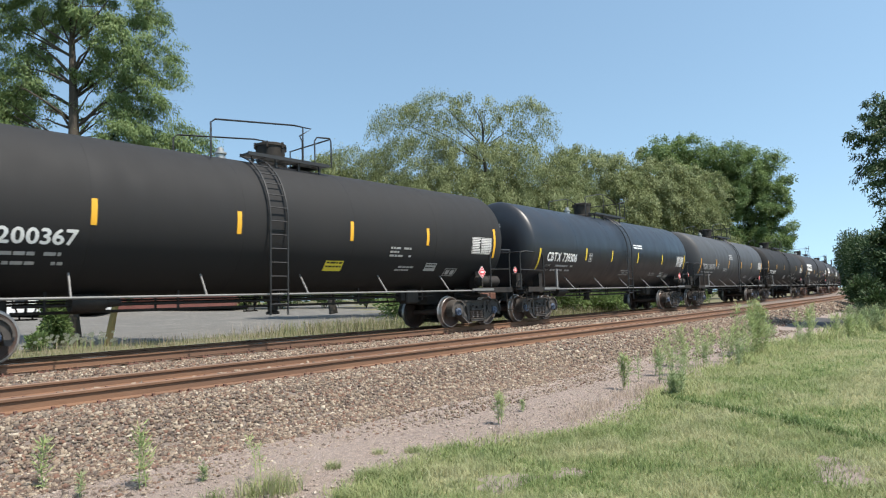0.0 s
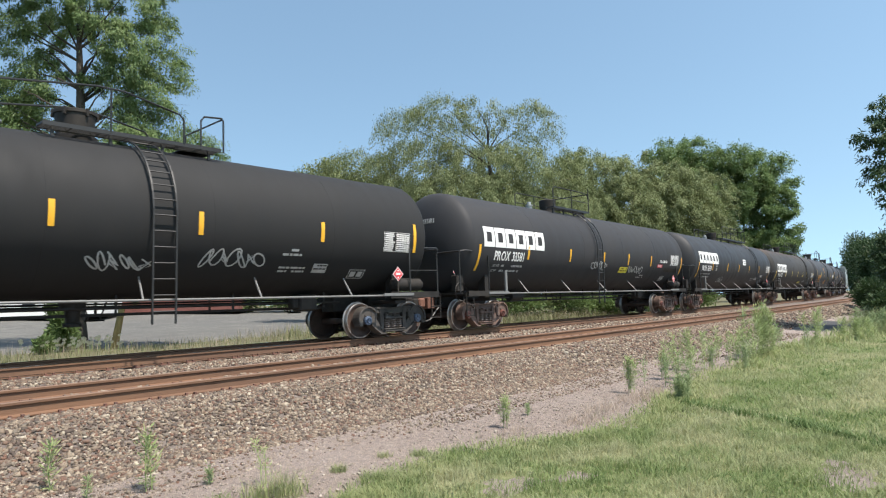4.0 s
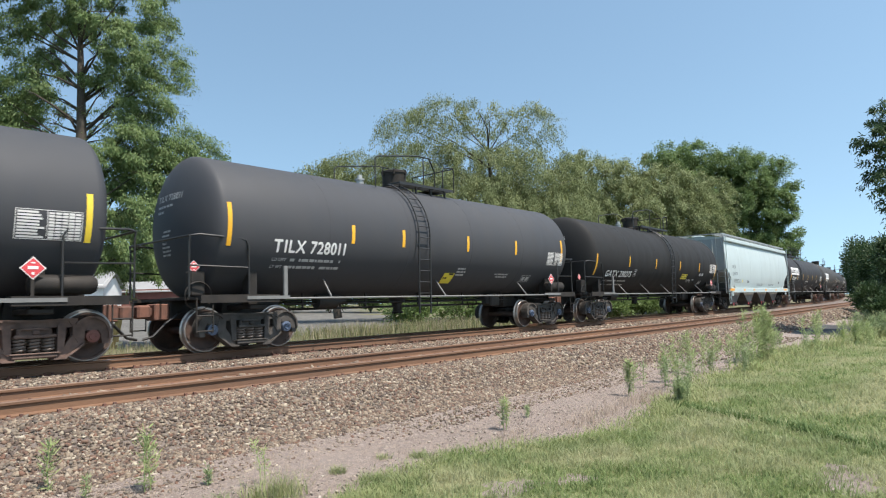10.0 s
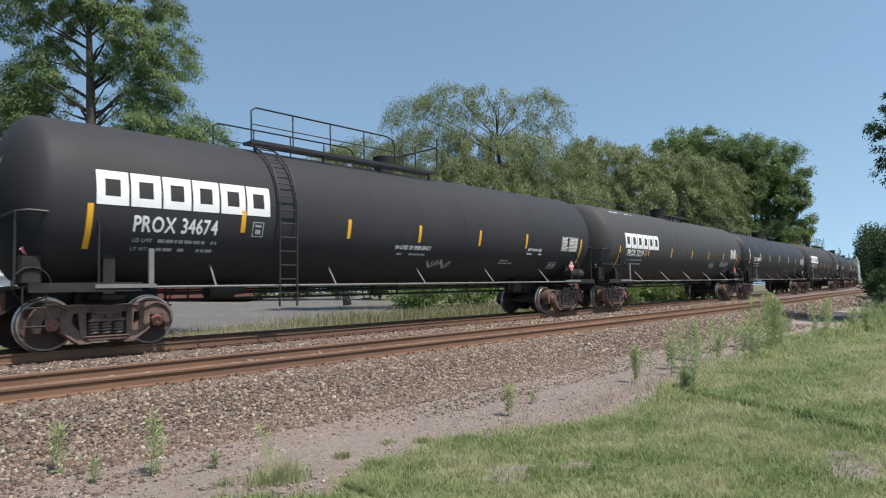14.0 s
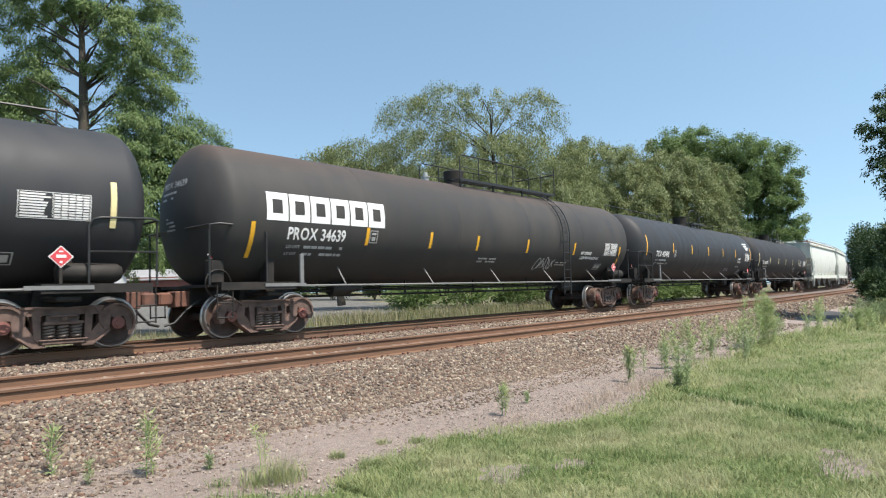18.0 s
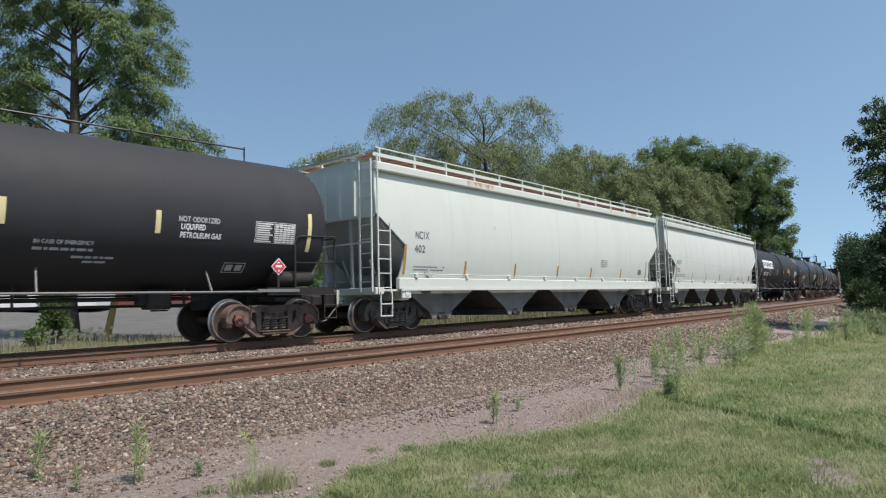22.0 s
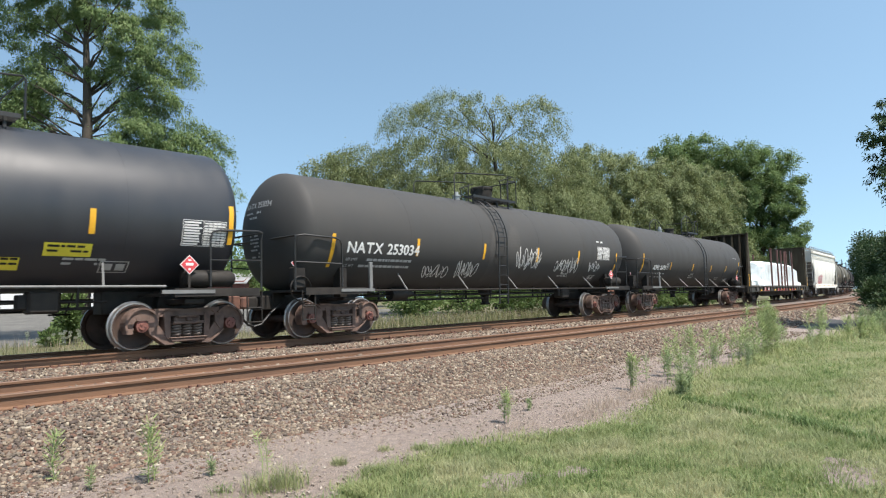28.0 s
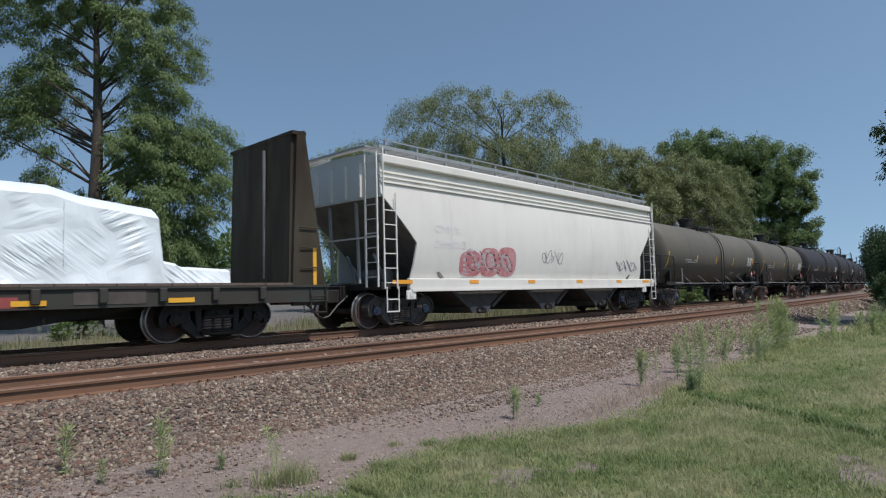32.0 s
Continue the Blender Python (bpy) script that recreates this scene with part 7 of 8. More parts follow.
def tree(name, label, base, lobes, trunk_r, leaves, size, m, seed, droop=0.3, strand=0.0, clump=0.5, limbs=3, category="tree", sparse=0.0, tight=0.55, spray=0.0, aspect=0.42, flat=0.6):
    """lobes: (metres to the side, height, half width, half height). Limbs run from the trunk into every lobe, twigs carry the leaves."""
    rng = np.random.default_rng(seed)
    rnd = random.Random(seed)
    root = tagged(new(name), label, category)
    root.location = base
    b = Build()
    zmax = max(l[1] for l in lobes)
    bend_x = rnd.uniform(-0.15, 0.15)
    lean = [Vector((bend_x * math.sin(k * 0.7), 0.2 * math.sin(k), zmax * 0.8 * k / 8)) for k in range(9)]
    b.tube(lean, [trunk_r * (1.25 if k == 0 else 1 - 0.1 * k) for k in range(9)], 9)
    vol = [l[2] * l[2] * l[3] for l in lobes]
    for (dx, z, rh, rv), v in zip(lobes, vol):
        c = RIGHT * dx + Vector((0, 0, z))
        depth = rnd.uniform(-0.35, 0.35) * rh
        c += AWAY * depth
        t0 = max(0.12, min(0.85, (z - rv * 0.6 - abs(dx) * 0.45) / zmax))
        s0 = lean[0].lerp(lean[8], t0 / 0.8 if t0 < 0.8 else 1)
        for k in range(limbs):
            tgt = c + Vector((rng.normal(0, rh * 0.45), rng.normal(0, rh * 0.45), rng.normal(0, rv * 0.4)))
            mid = s0.lerp(tgt, 0.5) + Vector((rng.normal(0, 0.2), rng.normal(0, 0.2), 0.12 * (tgt - s0).length * (0.3 if strand else 0.8)))
            r0 = trunk_r * rnd.uniform(0.09, 0.2)
            pts = [s0, s0.lerp(mid, 0.55), mid, mid.lerp(tgt, 0.55) + Vector((0, 0, 0.05)), tgt]
            b.tube(pts, [r0, r0 * 0.8, r0 * 0.55, r0 * 0.35, r0 * 0.12], 6)
            for q in range(4):
                w = rnd.uniform(0.35, 1.0)
                st = mid.lerp(tgt, w)
                en = st + Vector((rng.normal(0, rh * 0.4), rng.normal(0, rh * 0.4), rng.normal(0.1, rv * 0.4)))
                b.tube([st, st.lerp(en, 0.5) + Vector((0, 0, 0.08)), en], [r0 * 0.25, r0 * 0.16, r0 * 0.05], 4)
    part("trunk", b, BARK, root, smooth=60)
    pos, dirs, face = [], [], []
    tot = sum(vol)
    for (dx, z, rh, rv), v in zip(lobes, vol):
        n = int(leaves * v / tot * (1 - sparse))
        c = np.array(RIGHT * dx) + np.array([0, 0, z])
        nc = max(6, int((rh / clump) ** 2 * 5))
        if spray:
            nc = max(14, int(rh * rv * spray))
        u = rng.normal(size=(nc, 3))
        u /= np.linalg.norm(u, axis=1, keepdims=True)
        rad = rng.uniform(0.45, 1.08, (nc, 1)) ** 0.6
        cc = c + u * rad * np.array([rh, rh, rv])
        wgt = rng.uniform(0.3, 1.0, nc)
        idx = rng.choice(nc, n, p=wgt / wgt.sum())
        sc = clump * rng.uniform(0.5, 1.0, nc)
        off = rng.normal(size=(n, 3)) * sc[idx][:, None] * tight
        off[:, 2] *= flat
        if strand:
            off[:, 2] -= rng.uniform(0, 1, n) ** 1.3 * strand * rng.uniform(0.5, 1.2, nc)[idx]
            off[:, :2] *= 0.75
        if spray:
            # feathery sprays: each twig runs outwards and bends down, leaves along it
            v = (cc - np.array([0, 0, z * 0.8])) * np.array([1, 1, 0.5]) + rng.normal(size=(nc, 3)) * rh * 0.5
            v /= np.linalg.norm(v, axis=1, keepdims=True)
            w = rng.uniform(0, 1, (n, 1))
            run = (clump * rng.uniform(0.9, 2.2, (nc, 1)))[idx]
            off = v[idx] * run * w + rng.normal(size=(n, 3)) * clump * tight * 0.42 * (1.15 - 0.6 * w)
            off[:, 2] -= (run * droop * 0.9 * w ** 2)[:, 0] + strand * (rng.uniform(0, 1, n) ** 2) * rng.uniform(0.2, 1.0, nc)[idx] * w[:, 0]
        p = cc[idx] + off
        out = off / (np.linalg.norm(off, axis=1, keepdims=True) + 1e-6)
        d = out * (1 - droop) + np.array([0, 0, -1.0]) * droop * 1.6 + rng.normal(size=(n, 3)) * 0.55
        pos.append(p)
        dirs.append(d)
        o2 = (p - c) / np.array([rh, rh, rv])
        face.append(out * 0.5 + o2 * 0.6 + np.array([0, 0, 0.45]))
    face = np.concatenate(face)
    pos, dirs = np.concatenate(pos), np.concatenate(dirs)
    part("crown", leaf_cloud("crown", pos, dirs, size, size * aspect, m, rng, face), None, root)
    return root


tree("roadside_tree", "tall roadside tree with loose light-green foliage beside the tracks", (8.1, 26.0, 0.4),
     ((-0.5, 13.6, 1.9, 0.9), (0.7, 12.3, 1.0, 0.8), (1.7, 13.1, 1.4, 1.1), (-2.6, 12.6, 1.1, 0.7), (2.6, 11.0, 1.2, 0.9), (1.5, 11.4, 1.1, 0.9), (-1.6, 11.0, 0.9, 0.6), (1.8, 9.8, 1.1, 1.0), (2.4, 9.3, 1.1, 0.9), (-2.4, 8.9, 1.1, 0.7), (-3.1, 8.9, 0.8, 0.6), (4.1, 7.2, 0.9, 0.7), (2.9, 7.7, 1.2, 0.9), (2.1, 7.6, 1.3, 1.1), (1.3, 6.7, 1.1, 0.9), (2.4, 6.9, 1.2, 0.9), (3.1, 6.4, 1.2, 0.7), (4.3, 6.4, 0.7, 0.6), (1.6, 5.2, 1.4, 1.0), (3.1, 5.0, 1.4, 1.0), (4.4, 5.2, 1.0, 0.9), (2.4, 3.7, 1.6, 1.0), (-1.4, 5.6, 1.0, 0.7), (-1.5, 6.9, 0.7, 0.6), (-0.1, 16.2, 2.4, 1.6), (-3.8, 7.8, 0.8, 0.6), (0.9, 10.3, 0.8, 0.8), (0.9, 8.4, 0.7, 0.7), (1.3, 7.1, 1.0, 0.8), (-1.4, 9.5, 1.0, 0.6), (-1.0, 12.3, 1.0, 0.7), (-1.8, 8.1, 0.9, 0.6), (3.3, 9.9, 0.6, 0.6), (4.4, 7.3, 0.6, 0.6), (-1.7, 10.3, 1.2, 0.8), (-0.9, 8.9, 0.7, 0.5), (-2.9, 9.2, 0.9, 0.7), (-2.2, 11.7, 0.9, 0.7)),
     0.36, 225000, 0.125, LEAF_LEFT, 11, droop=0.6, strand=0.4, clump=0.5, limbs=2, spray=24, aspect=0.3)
for _b, _l, _s in (((32.0, 76.0, 1.6), ((-9.0, 7.0, 3.6, 5.2), (-4.0, 8.0, 3.6, 4.4), (-13.5, 7.5, 4.2, 5.4), (0.5, 5.6, 3.4, 4.0)), 22), ((15.0, 74.0, 1.6), ((-4.5, 7.5, 4.0, 5.4), (0.5, 5.4, 3.4, 4.0), (-9.5, 8.5, 4.0, 5.6)), 23)):
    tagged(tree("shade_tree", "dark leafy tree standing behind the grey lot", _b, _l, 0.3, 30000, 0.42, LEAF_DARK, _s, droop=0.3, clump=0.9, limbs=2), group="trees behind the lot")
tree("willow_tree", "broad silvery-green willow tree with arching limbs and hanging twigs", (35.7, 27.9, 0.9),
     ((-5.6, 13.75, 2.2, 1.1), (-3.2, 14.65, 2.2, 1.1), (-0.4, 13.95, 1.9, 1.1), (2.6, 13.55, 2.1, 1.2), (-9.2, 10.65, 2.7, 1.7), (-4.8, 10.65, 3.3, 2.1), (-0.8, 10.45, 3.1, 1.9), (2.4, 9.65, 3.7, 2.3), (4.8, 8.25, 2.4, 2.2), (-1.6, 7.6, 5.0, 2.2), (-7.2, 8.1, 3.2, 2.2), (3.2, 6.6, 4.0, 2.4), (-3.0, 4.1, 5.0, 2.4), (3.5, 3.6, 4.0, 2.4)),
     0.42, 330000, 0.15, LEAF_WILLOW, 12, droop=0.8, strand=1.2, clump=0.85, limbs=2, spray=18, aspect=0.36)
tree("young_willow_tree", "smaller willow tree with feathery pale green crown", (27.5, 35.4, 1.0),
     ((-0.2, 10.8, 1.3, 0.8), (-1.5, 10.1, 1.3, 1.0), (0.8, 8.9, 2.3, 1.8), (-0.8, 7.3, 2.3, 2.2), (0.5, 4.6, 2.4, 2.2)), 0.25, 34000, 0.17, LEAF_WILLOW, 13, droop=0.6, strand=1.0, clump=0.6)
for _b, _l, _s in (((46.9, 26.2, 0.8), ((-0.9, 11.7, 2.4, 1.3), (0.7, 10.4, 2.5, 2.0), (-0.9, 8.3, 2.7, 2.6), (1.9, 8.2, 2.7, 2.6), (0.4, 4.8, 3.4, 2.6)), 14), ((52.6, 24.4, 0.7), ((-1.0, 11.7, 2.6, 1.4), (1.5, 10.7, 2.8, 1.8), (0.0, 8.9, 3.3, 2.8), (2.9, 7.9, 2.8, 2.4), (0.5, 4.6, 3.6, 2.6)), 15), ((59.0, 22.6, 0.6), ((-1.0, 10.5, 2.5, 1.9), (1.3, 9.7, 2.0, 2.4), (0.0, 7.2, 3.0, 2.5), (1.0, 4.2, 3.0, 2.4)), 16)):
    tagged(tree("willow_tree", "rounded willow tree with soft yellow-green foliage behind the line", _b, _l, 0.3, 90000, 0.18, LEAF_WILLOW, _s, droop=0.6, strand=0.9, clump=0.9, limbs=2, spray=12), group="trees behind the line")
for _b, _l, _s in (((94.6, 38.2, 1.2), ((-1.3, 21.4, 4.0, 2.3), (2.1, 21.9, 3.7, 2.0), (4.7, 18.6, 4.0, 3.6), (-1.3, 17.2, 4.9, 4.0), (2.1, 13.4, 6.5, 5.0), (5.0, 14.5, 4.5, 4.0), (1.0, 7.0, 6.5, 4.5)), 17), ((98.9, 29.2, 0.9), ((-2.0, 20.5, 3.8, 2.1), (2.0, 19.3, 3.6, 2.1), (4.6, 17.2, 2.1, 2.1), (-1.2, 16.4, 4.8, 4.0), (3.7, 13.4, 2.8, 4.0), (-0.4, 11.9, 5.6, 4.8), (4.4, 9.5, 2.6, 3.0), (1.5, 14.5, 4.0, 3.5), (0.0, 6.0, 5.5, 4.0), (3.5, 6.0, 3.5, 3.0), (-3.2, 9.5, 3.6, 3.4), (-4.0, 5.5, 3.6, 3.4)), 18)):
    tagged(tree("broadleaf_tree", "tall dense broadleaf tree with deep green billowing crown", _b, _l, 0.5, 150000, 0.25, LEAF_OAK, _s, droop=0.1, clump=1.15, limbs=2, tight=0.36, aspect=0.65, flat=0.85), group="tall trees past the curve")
tree("overhanging_tree", "tree with drooping branches and shade-darkened leaves beside the lawn", (30.98, 2.38, 0.0),
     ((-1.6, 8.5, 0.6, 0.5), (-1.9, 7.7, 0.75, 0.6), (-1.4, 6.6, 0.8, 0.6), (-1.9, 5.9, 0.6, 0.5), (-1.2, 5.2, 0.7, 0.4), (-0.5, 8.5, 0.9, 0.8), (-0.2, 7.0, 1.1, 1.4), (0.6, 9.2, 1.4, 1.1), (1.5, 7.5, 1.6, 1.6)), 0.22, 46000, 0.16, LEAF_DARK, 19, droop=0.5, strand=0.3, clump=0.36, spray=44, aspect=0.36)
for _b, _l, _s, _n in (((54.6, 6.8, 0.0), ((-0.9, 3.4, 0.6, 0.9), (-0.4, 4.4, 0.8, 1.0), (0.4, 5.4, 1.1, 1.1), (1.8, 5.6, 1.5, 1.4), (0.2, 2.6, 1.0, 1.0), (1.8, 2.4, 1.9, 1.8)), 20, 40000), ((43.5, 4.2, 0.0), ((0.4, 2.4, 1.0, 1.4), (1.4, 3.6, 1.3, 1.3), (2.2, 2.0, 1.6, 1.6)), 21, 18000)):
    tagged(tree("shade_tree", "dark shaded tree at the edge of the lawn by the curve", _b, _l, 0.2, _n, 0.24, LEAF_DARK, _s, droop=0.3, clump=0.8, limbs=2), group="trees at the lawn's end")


def woods():
    """Far woods that close the view beyond the lot and the curve."""
    rng = np.random.default_rng(31)
    pos, dirs = [], []
    for k in range(190):
        if k < 70:
            s, l = rng.uniform(-60, 60), rng.uniform(-95, -70)
            p = along(s, l)
            z0 = 1.8
        elif k < 120:
            s, l = rng.uniform(60, 330), rng.uniform(-110, -40)
            p = along(s, l)
            z0 = 1.5
        elif k >= 150:
            s, l = rng.uniform(75, 210), rng.uniform(11, 24)
            p = along(s, l)
            z0 = 0.0
        else:
            s, l = rng.uniform(110, 420), rng.uniform(14, 60)
            p = along(s, l)
            z0 = 0.2
        h = rng.uniform(7, 13)
        r = rng.uniform(3, 6) if k < 150 else rng.uniform(2.5, 4)
        h = h if k < 150 else h * 0.55
        n = 900
        u = rng.normal(size=(n, 3))
        u /= np.linalg.norm(u, axis=1, keepdims=True)
        q = u * rng.uniform(0.5, 1.0, (n, 1)) * np.array([r, r, h / 2]) * (0.75 + 0.4 * np.sin(u[:, :1] * 5 + k) * np.cos(u[:, 1:2] * 4))
        pos.append(q + np.array([p.x, p.y, z0 + h / 2]))
        dirs.append(u + rng.normal(size=(n, 3)) * 0.5)
    rails = [along(4.0 * i, 2.0) for i in range(140)]
    for k in range(130):
        a, r0 = math.radians(rng.uniform(80, 91)), rng.uniform(140, 380)
        p = Vector((math.sin(a), math.cos(a), 0)) * r0
        if min((p.xy - q.xy).length for q in rails) < 9:
            continue
        h, n = 0.078 * r0 * rng.uniform(0.8, 1.1), 2200
        u = rng.normal(size=(n, 3))
        u /= np.linalg.norm(u, axis=1, keepdims=True)
        pos.append(u * rng.uniform(0.5, 1.0, (n, 1)) * np.array([4.5, 4.5, h / 2]) + np.array([p.x, p.y, h / 2]))
        dirs.append(u + rng.normal(size=(n, 3)) * 0.5)
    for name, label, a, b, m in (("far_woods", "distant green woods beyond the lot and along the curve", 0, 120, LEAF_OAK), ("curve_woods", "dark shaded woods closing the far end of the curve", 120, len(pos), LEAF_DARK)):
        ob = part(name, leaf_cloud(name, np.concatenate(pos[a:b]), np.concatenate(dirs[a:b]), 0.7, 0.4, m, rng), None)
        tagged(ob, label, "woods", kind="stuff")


woods()


def weed(base, h, m, seed, stems=1, leafy=150, size=0.07, spread=0.05, name="tall_weed", label="tall leafy green weed growing out of the gravel"):
    rng = np.random.default_rng(seed)
    root = tagged(new(name), label, "weed", "weeds along the gravel")
    root.location = base
    pos, dirs = [], []
    for k in range(stems):
        o = Vector((rng.normal(0, spread), rng.normal(0, spread), 0)) if stems > 1 else Vector((0, 0, 0))
        hh = h * rng.uniform(0.7, 1.0) if stems > 1 else h
        tip = o + Vector((rng.normal(0, 0.05 * h), rng.normal(0, 0.05 * h), hh))
        pts = [o, o.lerp(tip, 0.5) + Vector((rng.normal(0, 0.02), rng.normal(0, 0.02), 0)), tip]
        part("stem", Build().tube(pts, [0.006, 0.005, 0.002], 5), m, root)
        for i in range(int(leafy * 1.6) // stems):
            w = rng.uniform(0.12, 1.0)
            p = pts[0].lerp(pts[1], w * 2) if w < 0.5 else pts[1].lerp(pts[2], w * 2 - 1)
            a = rng.uniform(0, 6.28)
            pos.append(tuple(p))
            dirs.append((math.cos(a), math.sin(a), rng.uniform(-0.1, 0.9) * (0.5 + w)))
            if w > 0.3 and rng.random() < 0.75:
                rr = rng.uniform(0.03, 0.2) * h * (1.25 - w)
                pos.append((p.x + math.cos(a) * rr, p.y + math.sin(a) * rr, p.z + rr))
                dirs.append((math.cos(a), math.sin(a), 1.0))
    part("foliage", leaf_cloud("foliage", pos, dirs, size * 0.8, size * 0.11, m, rng, np.array([0, 0, 0.9])), None, root)
    return root


for _i, (_x, _y, _h, _m, _st, _lf, _sz, _sp) in enumerate((
        (6.62, 5.13, 0.50, WEED_GREEN, 2, 180, 0.075, 0.03), (10.05, 5.08, 0.62, WEED_GREEN, 4, 280, 0.09, 0.06), (2.46, 5.97, 0.62, WEED_GREEN, 2, 130, 0.09, 0.03), (3.22, 5.2, 0.46, WEED_GREEN, 2, 70, 0.06, 0.04), (1.86, 6.52, 0.5, WEED_GREEN, 1, 80, 0.085, 0.02),
        (17.3, 5.0, 1.35, WEED_GREEN, 11, 1300, 0.13, 0.26), (21.3, 5.02, 1.15, WEED_GREEN, 6, 420, 0.13, 0.3), (9.6, 4.05, 0.38, WEED_GREY, 6, 420, 0.10, 0.10), (7.43, 5.34, 0.16, WEED_GREY, 2, 90, 0.06, 0.03),
        (11.0, 4.9, 0.55, WEED_GREY, 6, 320, 0.10, 0.3), (12.1, 5.0, 0.75, WEED_GREEN, 7, 430, 0.11, 0.25), (13.4, 5.3, 0.9, WEED_GREEN, 7, 480, 0.11, 0.26), (15.1, 5.1, 0.8, WEED_GREEN, 6, 380, 0.12, 0.3),
        (14.2, 4.9, 0.6, WEED_GREY, 5, 260, 0.11, 0.3), (16.2, 5.3, 0.75, WEED_GREEN, 4, 280, 0.12, 0.3), (18.4, 4.9, 0.7, WEED_GREY, 4, 220, 0.12, 0.35), (19.8, 5.2, 0.7, WEED_GREEN, 4, 220, 0.12, 0.3),
        (23.5, 4.4, 0.8, WEED_GREEN, 6, 500, 0.16, 0.4), (26.5, 3.9, 0.9, WEED_GREY, 7, 500, 0.18, 0.5), (2.9, 5.75, 0.2, WEED_GREY, 2, 70, 0.06, 0.03), (2.0, 6.1, 0.22, WEED_GREY, 1, 60, 0.06, 0.02))):
    weed((_x, _y, 0.0), _h, _m, 60 + _i, _st, _lf, _sz, _sp)


def blades(name, label, category, spots, m, seed, kind="stuff"):
    """Grass blades: a thin bent strip each. spots: x, y, z, height, lean, width."""
    rng = np.random.default_rng(seed)
    a = np.asarray(spots)
    n = len(a)
    ang = rng.uniform(0, 6.283, n)
    d = np.stack([np.cos(ang), np.sin(ang), np.zeros(n)], 1)
    s = np.stack([-np.sin(ang), np.cos(ang), np.zeros(n)], 1) * a[:, 5:6] / 2
    s = s[:, [0, 1, 2]]
    p = a[:, :3]
    h, l = a[:, 3:4], a[:, 4:5]
    up = np.array([0, 0, 1.0])
    mid = p + up * h * 0.6 + d * h * l * 0.35
    tip = p + up * h + d * h * l
    v = np.stack([p - s, p + s, mid + s * 0.8, tip, mid - s * 0.8], 1)
    o = 5 * np.arange(n)[:, None]
    f = np.concatenate([np.array([k]) + o for k in ((0, 1, 2), (0, 2, 4), (4, 2, 3))])
    ob = part(name, raw_mesh(name, v.reshape(-1, 3), f, m), None)
    return tagged(ob, label, category, kind=kind)


